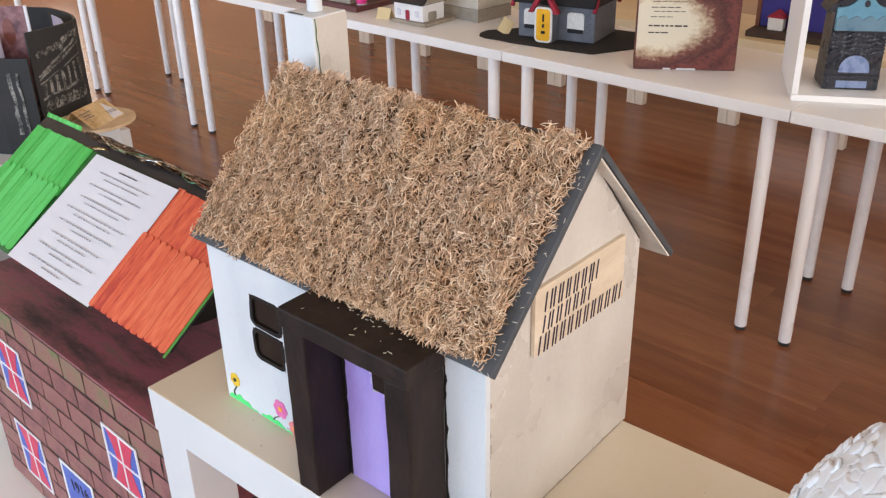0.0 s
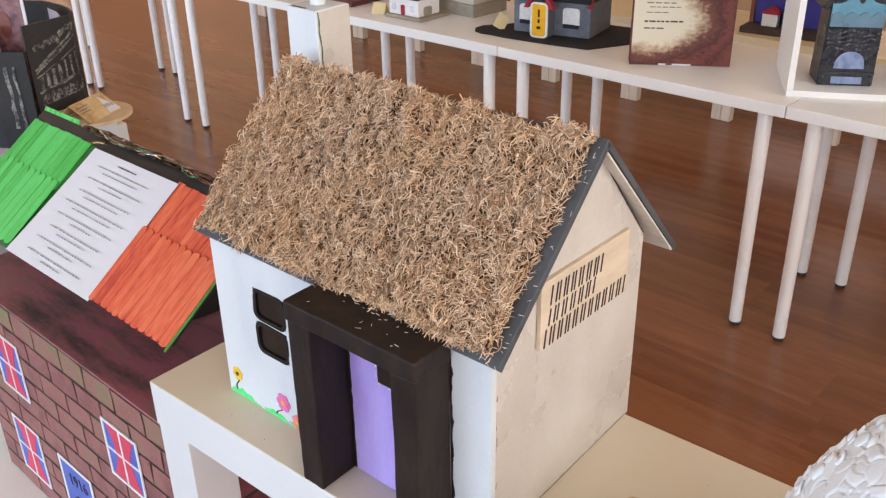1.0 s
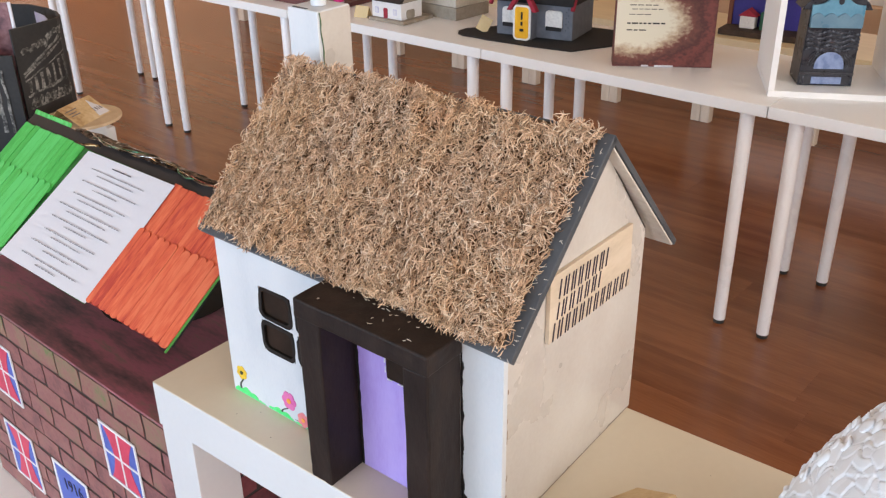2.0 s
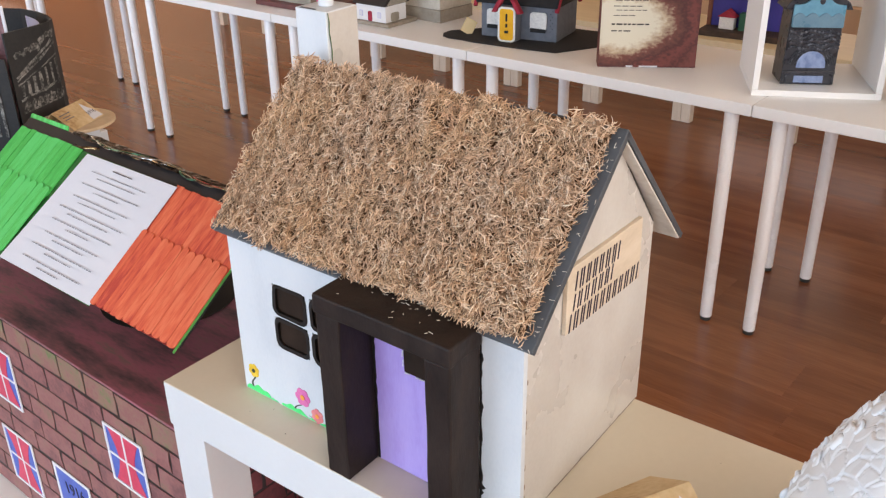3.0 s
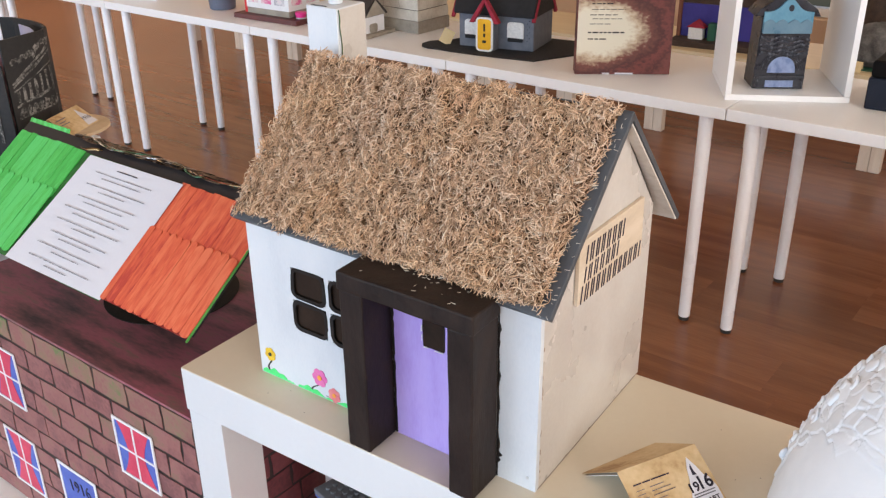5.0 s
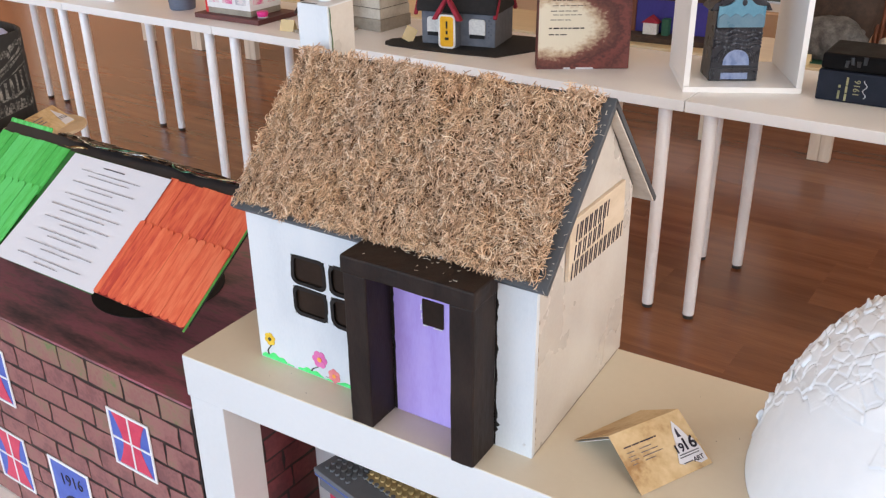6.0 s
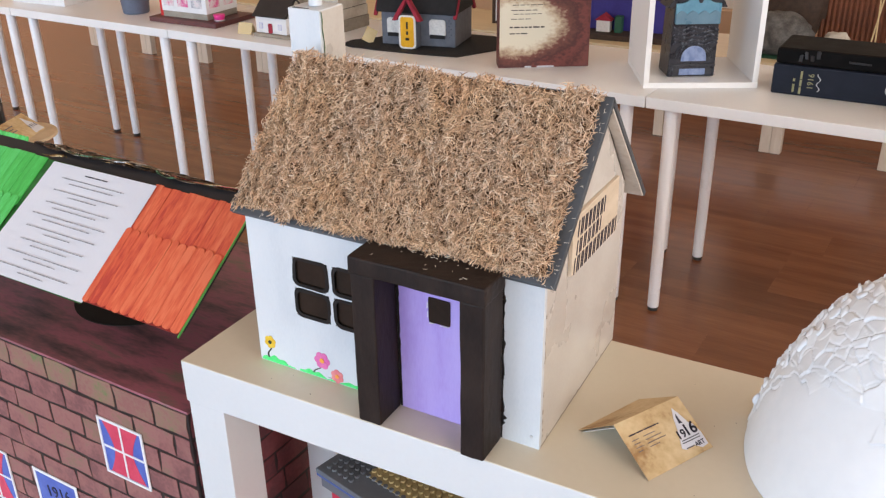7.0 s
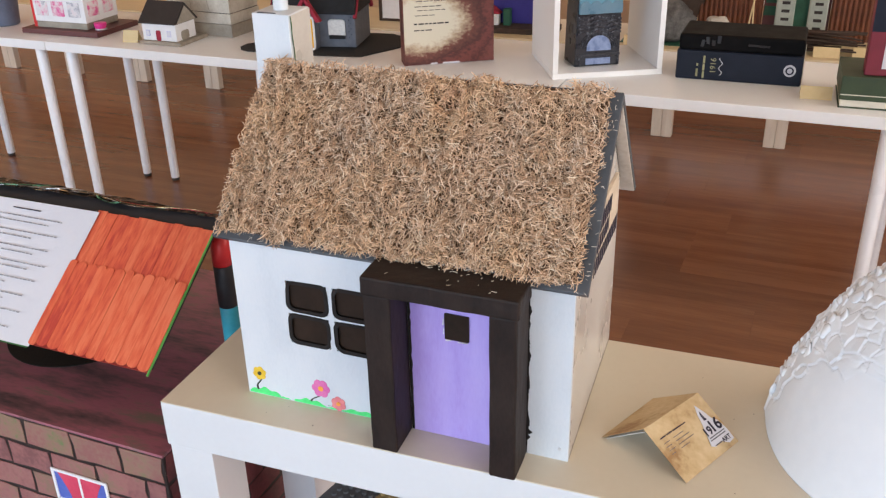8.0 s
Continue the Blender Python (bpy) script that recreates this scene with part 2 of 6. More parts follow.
M["tinsel"] = surface("crumpled_iridescent_film", [(0.015, 0.012, 0.011), (0.025, 0.02, 0.017), (0.035, 0.028, 0.024), (0.13, 0.075, 0.06), (0.05, 0.085, 0.06)], 0.25, 60, 300, 0.5, 0.001, metal=0.85, spread=0.5)
M["tube_red"] = surface("red_plastic", [(0.62, 0.02, 0.025), (0.72, 0.04, 0.04)], 0.35, 30)
M["tube_teal"] = surface("teal_plastic", [(0.02, 0.26, 0.33), (0.04, 0.34, 0.42)], 0.4, 30)
M["brick_grey"] = surface("grey_toy_brick", [(0.10, 0.112, 0.13), (0.145, 0.157, 0.175)], 0.35, 20)
M["brick_gold"] = surface("tan_toy_brick", [(0.40, 0.30, 0.13), (0.48, 0.37, 0.18)], 0.35, 20)
M["brick_blue"] = surface("blue_toy_brick", [(0.03, 0.08, 0.28), (0.05, 0.11, 0.35)], 0.35, 20)
M["toy_red"] = surface("red_toy_brick", [(0.46, 0.015, 0.05), (0.56, 0.03, 0.075)], 0.35, 20)
M["cork"] = surface("cork_plate", [(0.58, 0.42, 0.25), (0.70, 0.54, 0.36)], 0.7, 40, 250, 0.3)
M["charcoal"] = surface("charcoal_black_card", [(0.014, 0.014, 0.015), (0.032, 0.031, 0.031)], 0.6, 12, 150, 0.3, spec=0.3)
M["chalk"] = surface("chalk_print", [(0.018, 0.018, 0.018), (0.06, 0.058, 0.055), (0.17, 0.165, 0.155), (0.27, 0.26, 0.245)], 0.8, 48, 200, 0.2, spread=0.9)
M["print_pink"] = surface("dusky_pink_print", [(0.07, 0.022, 0.028), (0.20, 0.085, 0.095), (0.30, 0.17, 0.18)], 0.5, 40, 120, 0.1)
M["print_brown"] = surface("red_brown_print", [(0.14, 0.035, 0.025), (0.22, 0.07, 0.05)], 0.5, 20)
M["paper_lilac"] = surface("bluish_paper", [(0.45, 0.45, 0.66), (0.62, 0.62, 0.78)], 0.6, 14)
M["felt_black"] = surface("black_felt", [(0.009, 0.009, 0.010), (0.02, 0.02, 0.022)], 0.95, 60, 500, 0.6, 0.001)
M["felt_grey"] = surface("grey_felt", [(0.12, 0.135, 0.17), (0.17, 0.185, 0.22)], 0.95, 40, 400, 0.6, 0.001)
M["felt_red"] = surface("red_felt", [(0.25, 0.012, 0.032), (0.36, 0.03, 0.055)], 0.95, 40, 400, 0.5, 0.001)
M["felt_yellow"] = surface("yellow_felt", [(0.72, 0.36, 0.01), (0.82, 0.46, 0.03)], 0.95, 40, 400, 0.5, 0.001)
M["wool_white"] = surface("white_wool", [(0.66, 0.66, 0.66), (0.82, 0.82, 0.80)], 0.95, 120, 400, 0.8, 0.002)
M["rust_block"] = surface("rusty_brick_print", [(0.055, 0.016, 0.015), (0.115, 0.030, 0.024), (0.17, 0.048, 0.036), (0.08, 0.022, 0.019)], 0.55, 12, 130, 0.5, 0.0012, spread=0.5)


def printed_page():
    """A print: a cream page that fades through brown into rust red, its edge broken up by noise."""
    m, n, l, b = node_mat("faded_page_print")
    co = n.new("ShaderNodeTexCoord")
    mp = n.new("ShaderNodeMapping")
    mp.inputs["Location"].default_value = (-0.336, 0.0, -1.16)
    mp.inputs["Scale"].default_value = (5.6, 0.0, 8.3)
    l.new(co.outputs["Object"], mp.inputs[0])
    dist = n.new("ShaderNodeVectorMath")
    dist.operation = "LENGTH"
    l.new(mp.outputs[0], dist.inputs[0])
    nz, nf = n.new("ShaderNodeTexNoise"), n.new("ShaderNodeTexNoise")
    nz.inputs["Scale"].default_value, nz.inputs["Detail"].default_value = 11, 5
    nf.inputs["Scale"].default_value, nf.inputs["Detail"].default_value = 90, 4
    l.new(co.outputs["Object"], nz.inputs["Vector"])
    streak = n.new("ShaderNodeMapping")
    streak.inputs["Scale"].default_value = (0.8, 1.0, 1.1)
    l.new(co.outputs["Object"], streak.inputs[0])
    l.new(streak.outputs[0], nf.inputs["Vector"])
    a1, a2 = n.new("ShaderNodeMath"), n.new("ShaderNodeMath")
    a1.operation = a2.operation = "MULTIPLY_ADD"
    l.new(nz.outputs[0], a1.inputs[0])
    a1.inputs[1].default_value = 0.5
    l.new(dist.outputs["Value"], a1.inputs[2])
    l.new(nf.outputs[0], a2.inputs[0])
    a2.inputs[1].default_value = 0.42
    l.new(a1.outputs[0], a2.inputs[2])
    half = n.new("ShaderNodeMath")
    half.operation = "MULTIPLY"
    half.inputs[1].default_value = 0.4
    l.new(a2.outputs[0], half.inputs[0])
    r = ramp_of(n, [(0.41, (0.72, 0.66, 0.52)), (0.48, (0.52, 0.40, 0.27)), (0.55, (0.17, 0.055, 0.04)), (0.64, (0.075, 0.020, 0.018)), (0.70, (0.19, 0.046, 0.038)), (0.76, (0.09, 0.022, 0.020)), (0.84, (0.20, 0.055, 0.045)), (0.95, (0.13, 0.034, 0.028))])
    l.new(half.outputs[0], r.inputs[0])
    l.new(r.outputs[0], b.inputs["Base Color"])
    b.inputs["Roughness"].default_value = 0.5
    bp = n.new("ShaderNodeBump")
    bp.inputs["Strength"].default_value, bp.inputs["Distance"].default_value = 0.4, 0.001
    l.new(nf.outputs[0], bp.inputs["Height"])
    l.new(bp.outputs[0], b.inputs["Normal"])
    return m


M["faded_page"] = printed_page()
M["castle_dark"] = surface("dark_glazed_clay", [(0.012, 0.013, 0.02), (0.035, 0.037, 0.05)], 0.3, 30, 120, 0.4, 0.0008)
M["castle_sky"] = surface("sky_blue_glaze", [(0.09, 0.25, 0.36), (0.15, 0.34, 0.46)], 0.3, 20)
M["castle_cloud"] = surface("dull_blue_glaze", [(0.10, 0.20, 0.28), (0.15, 0.26, 0.34)], 0.3, 20)
M["castle_grey"] = surface("grey_wave_glaze", [(0.014, 0.016, 0.022), (0.045, 0.05, 0.065), (0.12, 0.135, 0.165)], 0.25, 60)
M["castle_arch"] = surface("pale_blue_glaze", [(0.16, 0.22, 0.40), (0.28, 0.36, 0.56)], 0.3, 45)
M["navy_cloth"] = surface("navy_book_cloth", [(0.010, 0.014, 0.025), (0.017, 0.022, 0.038)], 0.6, 20, 400, 0.3, spec=0.2)
M["black_cloth"] = surface("black_book_cloth", [(0.004, 0.004, 0.0045), (0.010, 0.0095, 0.010)], 0.6, 20, 400, 0.3, spec=0.05)
M["green_cloth"] = surface("dark_green_book_cloth", [(0.025, 0.045, 0.02), (0.045, 0.07, 0.03)], 0.6, 20, 400, 0.3)
M["maroon_cloth"] = surface("maroon_book_cloth", [(0.16, 0.012, 0.025), (0.22, 0.02, 0.04)], 0.55, 20, 400, 0.3)
M["pages"] = surface("page_block", [(0.62, 0.58, 0.48), (0.74, 0.70, 0.60)], 0.8, 10, 300, 0.3, 0.0005, (1, 1, 30))
M["gilt"] = surface("gilt_lettering", [(0.24, 0.24, 0.11), (0.38, 0.37, 0.21)], 0.5, 40)
M["silver"] = surface("silver_seal", [(0.45, 0.46, 0.48), (0.62, 0.63, 0.65)], 0.35, 60, metal=0.5)
M["rock"] = surface("grey_rock", [(0.05, 0.05, 0.05), (0.11, 0.108, 0.105), (0.18, 0.175, 0.17)], 0.85, 24, 130, 0.9, 0.004)
M["maroon_board"] = surface("maroon_base_board", [(0.09, 0.025, 0.026), (0.14, 0.042, 0.042)], 0.5, 14)
M["pink_print"] = surface("pink_fabric_print", [(0.70, 0.12, 0.32), (0.76, 0.62, 0.66), (0.72, 0.70, 0.72), (0.42, 0.42, 0.48)], 0.7, 32, 200, 0.2, rand="object", vary=0.35)
M["hot_pink"] = surface("hot_pink_gloss", [(0.72, 0.02, 0.22), (0.82, 0.05, 0.30)], 0.35, 30)
M["stone_box"] = surface("weathered_stone_paint", [(0.42, 0.38, 0.32), (0.56, 0.52, 0.45), (0.66, 0.63, 0.56)], 0.75, 14, 120, 0.5, 0.001)
M["stone_low"] = surface("grey_stone_paint", [(0.26, 0.23, 0.19), (0.40, 0.36, 0.30)], 0.75, 18, 120, 0.5, 0.001)
M["pot"] = surface("slate_blue_pot", [(0.10, 0.13, 0.19), (0.15, 0.18, 0.25)], 0.5, 20)
M["cot_base"] = surface("grey_brown_base", [(0.24, 0.20, 0.15), (0.38, 0.33, 0.27)], 0.7, 40, 200, 0.5, 0.001)
M["cot_roof"] = surface("black_brown_roof", [(0.018, 0.013, 0.012), (0.035, 0.027, 0.025)], 0.7, 40, 200, 0.5, 0.001)
M["indigo"] = surface("indigo_board", [(0.025, 0.020, 0.20), (0.045, 0.035, 0.28)], 0.5, 10)
M["red_brown"] = surface("corrugated_red_brown_card", [(0.13, 0.04, 0.018), (0.22, 0.075, 0.034)], 0.6, 12, 90, 0.3)
M["dark_brown"] = surface("dark_twig_brown", [(0.03, 0.018, 0.012), (0.07, 0.042, 0.03)], 0.8, 40, 200, 0.6, 0.002)
M["tower_green"] = surface("grey_green_plastic", [(0.30, 0.34, 0.30), (0.42, 0.46, 0.41)], 0.5, 20)
M["bottle_green"] = surface("bottle_green_card", [(0.014, 0.075, 0.045), (0.025, 0.12, 0.07)], 0.6, 20)
M["glass_frame"] = surface("white_window_frame", [(0.74, 0.74, 0.73), (0.80, 0.80, 0.79)], 0.4, 10)
M["yellow_card"] = surface("pale_yellow_card", [(0.66, 0.52, 0.28), (0.74, 0.60, 0.35)], 0.7, 20)


# ---- building helpers ----
def part(name, bm, material, parent, label="", smooth=False):
    me = bpy.data.meshes.new(name)
    bm.to_mesh(me)
    bm.free()
    me.materials.append(material)
    if smooth:
        me.polygons.foreach_set("use_smooth", [True] * len(me.polygons))
    ob = new(name, me)
    ob.parent = parent
    return tagged(ob, label)


def thing(name, m, label, category, group="", kind=""):
    ob = new(name)
    ob.empty_display_size = 0.05
    ob.matrix_world = m
    return tagged(ob, label, category, group, kind)


def solid(name, bm, material, label, category="", kind="", m=None, smooth=False, group=""):
    ob = part(name, bm, material, None, label, smooth)
    if m is not None:
        ob.matrix_world = m
    return tagged(ob, "", category, group, kind)


def box(x0, x1, y0, y1, z0, z1, bevel=0.0, bm=None, seg=2):
    """A box, its edges rounded, added to bm."""
    out = bm or bmesh.new()
    tmp = bmesh.new()
    bmesh.ops.create_cube(tmp, size=1.0)
    for v in tmp.verts:
        v.co = Vector(((x0 + x1) / 2 + v.co.x * (x1 - x0), (y0 + y1) / 2 + v.co.y * (y1 - y0), (z0 + z1) / 2 + v.co.z * (z1 - z0)))
    if bevel:
        bmesh.ops.bevel(tmp, geom=tmp.edges[:], offset=bevel, segments=seg, profile=0.5, affect="EDGES")
    merge(out, tmp)
    return out


def merge(out, tmp, m=None):
    if m is not None:
        bmesh.ops.transform(tmp, matrix=m, verts=tmp.verts[:])
    made = {v: out.verts.new(v.co) for v in tmp.verts}
    for f in tmp.faces:
        out.faces.new([made[v] for v in f.verts])
    tmp.free()


def prism(points, depth, axis="y", start=0.0, bm=None, bevel=0.0):
    """A flat outline of (a, b) made thick along an axis: y takes (x, z), x takes (y, z), z takes (x, y)."""
    out = bm or bmesh.new()
    tmp = bmesh.new()

    def at(a, b, c):
        return {"y": (a, c, b), "x": (c, a, b), "z": (a, b, c)}[axis]

    lo = [tmp.verts.new(at(a, b, start)) for a, b in points]
    hi = [tmp.verts.new(at(a, b, start + depth)) for a, b in points]
    tmp.faces.new(lo)
    tmp.faces.new(hi[::-1])
    n = len(points)
    for i in range(n):
        tmp.faces.new((lo[i], hi[i], hi[(i + 1) % n], lo[(i + 1) % n]))
    bmesh.ops.recalc_face_normals(tmp, faces=tmp.faces[:])
    if bevel:
        bmesh.ops.bevel(tmp, geom=tmp.edges[:], offset=bevel, segments=2, profile=0.5, affect="EDGES")
    merge(out, tmp)
    return out


def tube(r0, r1, z0, z1, sides=20, bm=None, x=0.0, y=0.0, bevel=0.0):
    out = bm or bmesh.new()
    tmp = bmesh.new()
    bmesh.ops.create_cone(tmp, cap_ends=True, segments=sides, radius1=r0, radius2=r1, depth=z1 - z0)
    bmesh.ops.translate(tmp, vec=(x, y, (z0 + z1) / 2), verts=tmp.verts[:])
    if bevel:
        ring = [e for e in tmp.edges if abs(e.verts[0].co.z - e.verts[1].co.z) < 1e-6]
        bmesh.ops.bevel(tmp, geom=ring, offset=bevel, segments=2, profile=0.5, affect="EDGES")
    merge(out, tmp)
    return out


def panel(xs, zs, holes, thick, axis="y", start=0.0):
    """A sheet cut by the lines xs and zs, with real openings at the cells in holes."""
    bm = bmesh.new()
    cache = {}

    def v(i, j, k):
        if (i, j, k) not in cache:
            a, b, c = xs[i], zs[j], start + k * thick
            cache[i, j, k] = bm.verts.new({"y": (a, c, b), "x": (c, a, b), "z": (a, b, c)}[axis])
        return cache[i, j, k]

    nx, nz = len(xs) - 1, len(zs) - 1
    full = lambda i, j: 0 <= i < nx and 0 <= j < nz and (i, j) not in holes  # noqa: E731
    for i in range(nx):
        for j in range(nz):
            if not full(i, j):
                continue
            bm.faces.new((v(i, j, 0), v(i + 1, j, 0), v(i + 1, j + 1, 0), v(i, j + 1, 0)))
            bm.faces.new((v(i, j, 1), v(i, j + 1, 1), v(i + 1, j + 1, 1), v(i + 1, j, 1)))
            if not full(i - 1, j):
                bm.faces.new((v(i, j, 0), v(i, j + 1, 0), v(i, j + 1, 1), v(i, j, 1)))
            if not full(i + 1, j):
                bm.faces.new((v(i + 1, j, 0), v(i + 1, j, 1), v(i + 1, j + 1, 1), v(i + 1, j + 1, 0)))
            if not full(i, j - 1):
                bm.faces.new((v(i, j, 0), v(i, j, 1), v(i + 1, j, 1), v(i + 1, j, 0)))
            if not full(i, j + 1):
                bm.faces.new((v(i, j + 1, 0), v(i + 1, j + 1, 0), v(i + 1, j + 1, 1), v(i, j + 1, 1)))
    bmesh.ops.recalc_face_normals(bm, faces=bm.faces[:])
    return bm


def rounded(x0, x1, z0, z1, r, seg=4):
    """The outline of a rectangle with round corners."""
    out = []
    for cx, cz, a0 in ((x1 - r, z1 - r, 0), (x0 + r, z1 - r, 90), (x0 + r, z0 + r, 180), (x1 - r, z0 + r, 270)):
        out += [(cx + r * math.cos(radians(a0 + 90 * k / seg)), cz + r * math.sin(radians(a0 + 90 * k / seg))) for k in range(seg + 1)]
    return out


def ring(outer, inner, depth, axis="y", start=0.0):
    """A flat frame between two outlines of as many points."""
    bm = bmesh.new()

    def at(a, b, c):
        return bm.verts.new({"y": (a, c, b), "x": (c, a, b), "z": (a, b, c)}[axis])

    rows = [[at(a, b, c) for a, b in line] for line, c in ((outer, start), (inner, start), (inner, start + depth), (outer, start + depth))]
    n = len(outer)
    for k in range(4):
        for i in range(n):
            j = (i + 1) % n
            bm.faces.new((rows[k][i], rows[k][j], rows[(k + 1) % 4][j], rows[(k + 1) % 4][i]))
    bmesh.ops.recalc_face_normals(bm, faces=bm.faces[:])
    return bm


def letters(body, size, thick=0.0004):
    """Words as a mesh that lies in the plane of x and y, standing up along z by its thickness."""
    curve = bpy.data.curves.new("lettering", "FONT")
    curve.body, curve.size, curve.extrude, curve.align_x, curve.align_y, curve.resolution_u = body, size, thick, "CENTER", "CENTER", 3
    ob = bpy.data.objects.new("lettering", curve)
    me = bpy.data.meshes.new_from_object(ob)
    bm = bmesh.new()
    bm.from_mesh(me)
    bpy.data.objects.remove(ob)
    bpy.data.meshes.remove(me)
    bpy.data.curves.remove(curve)
    return bm


def moved(bm, m):
    bmesh.ops.transform(bm, matrix=m, verts=bm.verts[:])
    return bm


def wobble(bm, amount, scale=8.0, seed=0.0):
    for v in bm.verts:
        v.co += amount * noise.noise_vector(v.co * scale + Vector((seed, seed * 0.7, seed * 1.3)))
    return bm


def lathe(profile, sides=32):
    """A turned body from (radius, height) pairs, from the bottom to the top."""
    bm = bmesh.new()
    rows = [[bm.verts.new((r * math.cos(2 * math.pi * k / sides), r * math.sin(2 * math.pi * k / sides), z)) for k in range(sides)] for r, z in profile]
    for a, b in zip(rows, rows[1:]):
        for k in range(sides):
            bm.faces.new((a[k], a[(k + 1) % sides], b[(k + 1) % sides], b[k]))
    bm.faces.new(rows[0][::-1])
    bm.faces.new(rows[-1])
    return bm


# ---- the room ----
def wall(name, lo, hi, openings, at, axis, thick, label, paint="wall"):
    xs = sorted({lo, hi, *(v for o in openings for v in o[:2])})
    zs = sorted({0.0, ZC, *(v for o in openings for v in o[2:])})
    holes = {(i, j) for i in range(len(xs) - 1) for j in range(len(zs) - 1) for a, b, c, d in openings if a <= xs[i] < b and c <= zs[j] < d}
    return solid(name, panel(xs, zs, holes, thick, axis, at), M[paint], label, "wall", "structure")


# unseen shell of the room; its tints warm the bounce and floor reflections
wall("wall_south", X0, X1, SOUTH, Y0 - 0.2, "y", 0.2, "unseen warm-tinted wall with tall windows")
wall("wall_north", X0, X1, NORTH, Y1, "y", 0.2, "unseen wall behind the bench, sand-tinted to warm floor reflections", "wall_sand")
wall("wall_east", Y0 - 0.2, Y1 + 0.2, EAST, X1, "x", 0.2, "unseen warm-tinted wall with wide windows")
wall("wall_west", Y0 - 0.2, Y1 + 0.2, WEST, X0 - 0.2, "x", 0.2, "unseen wall with windows, sand-tinted to warm floor reflections", "wall_sand")
solid("ceiling", box(X0, X1, Y0, Y1, ZC + 0.002, ZC + 0.15), M["ceiling"], "unseen ceiling, tinted cream to warm the bounced light", "ceiling", "structure")

count = 0
for side, openings in (("s", SOUTH), ("n", NORTH), ("e", EAST), ("w", WEST)):
    for a, b, c, d in openings:
        count += 1
        win = thing(f"window_{count}", pose(0, 0, 0), "unseen white framed window placed to let light in", "window", "", "structure")
        ax, at = ("y", {"s": Y0 - 0.12, "n": Y1 + 0.06}[side]) if side in "sn" else ("x", {"e": X1 + 0.06, "w": X0 - 0.12}[side])
        part("window_frame", ring([(a + 0.003, c + 0.003), (b - 0.003, c + 0.003), (b - 0.003, d - 0.003), (a + 0.003, d - 0.003)], [(a + 0.05, c + 0.05), (b - 0.05, c + 0.05), (b - 0.05, d - 0.05), (a + 0.05, d - 0.05)], 0.06, ax, at), M["glass_frame"], win)
        mid = (a + b) / 2
        part("mullion", prism([(mid - 0.025, c + 0.06), (mid + 0.025, c + 0.06), (mid + 0.025, d - 0.06), (mid - 0.025, d - 0.06)], 0.05, ax, at + 0.005), M["glass_frame"], win)


# ---- exhibition tables along the room ----
TABLE_Y, TABLE_D, TOP = 2.390, 0.545, 0.734


def exhibition_table(x, label, fl, fr, bl, br):
    """A white table 1.0 m long whose front left corner stands at x; four round legs with black feet."""
    t = thing("table", pose(x, TABLE_Y, 0), label, "table", "white tables in a row")
    part("tabletop", box(0.001, 0.996, 0, TABLE_D, TOP - 0.034, TOP, 0.002), M["table_white"], t)
    for lx, ly in ((fl, 0.060), (fr, 0.060), (bl, 0.503), (br, 0.503)):
        leg = part("leg", tube(0.0185, 0.021, 0.012, TOP - 0.034, 20, x=lx, y=ly, bevel=0.002), M["leg_white"], t, smooth=True)
        part("foot", tube(0.0165, 0.0165, 0, 0.012, 16, x=lx, y=ly), M["rubber"], leg, "black rubber foot")
    return t


LEGS = [(0.0759, 0.9314, 0.0903, 0.9425), (0.0640, 0.9160, 0.0780, 0.9730), (0.0651, 0.9205, 0.0756, 0.9425), (0.0640, 0.9153, 0.0880, 0.9350), (0.0685, 0.9120, 0.1035, 0.9300), (0.0300, 0.9070, 0.1070, 0.9540), (0.0600, 0.9095, 0.0900, 0.9505)]
for k, legs in enumerate(LEGS):
    exhibition_table(-0.828 - 0.9985 * (k - 1), "white rectangular table on four round white legs", *legs)

# low cream bench along the wall behind the tables
bench = thing("bench", pose(0, 0, 0), "long low cream bench on paired pale wooden legs", "bench")
part("seat", box(-5.6, 2.2, 4.12, 4.62, 0.41, 0.45, 0.003), M["bench"], bench)
for q in range(13):
    bx = 0.748 - 0.5315 * q
    for dx in (0.0, 0.0505):
        part("leg", box(bx + dx, bx + dx + 0.049, 4.185, 4.23, 0.0, 0.409, 0.003), M["pale_wood"], bench)

# ---- low display table and the plinth on it ----
LOW = 0.412
low = thing("display_table", pose(0, 0, 0), "low white display table under the model houses", "table")
part("tabletop", box(-2.3, 0.55, 0.30, 1.05, LOW - 0.05, LOW, 0.003), M["table_white"], low)
for lx, ly in ((-2.25, 0.33), (0.45, 0.33), (-2.25, 0.97), (0.45, 0.97)):
    part("leg", box(lx, lx + 0.05, ly, ly + 0.05, 0, LOW - 0.051, 0.002), M["table_white"], low)

PT = 0.929
plinth = thing("display_plinth", pose(-0.713, 0.4385, LOW, 0, 0, 2.65), "white bench-like display plinth under the thatched cottage", "plinth")
part("top", box(-0.003, 0.94, 0, 0.2755, PT - LOW - 0.057, PT - LOW - 0.0012, 0.0012), M["plinth"], plinth)
# added sheet that puts the warm light on the top into colour
part("top_panel", box(-0.0028, 0.9398, 0.0003, 0.2753, PT - LOW - 0.0011, PT - LOW, 0.0004), M["plinth_top"], plinth, "thin added top sheet, cream for the warm light above")
for lx, ly, wide in ((0, 0.001, 0.0535), (0.875, 0.001, 0.058), (-0.003, 0.2175, 0.0515), (0.875, 0.2175, 0.058)):
    part("leg", box(lx, lx + wide, ly, ly + 0.057, 0, PT - LOW - 0.0573, 0.0008), M["plinth"], plinth)

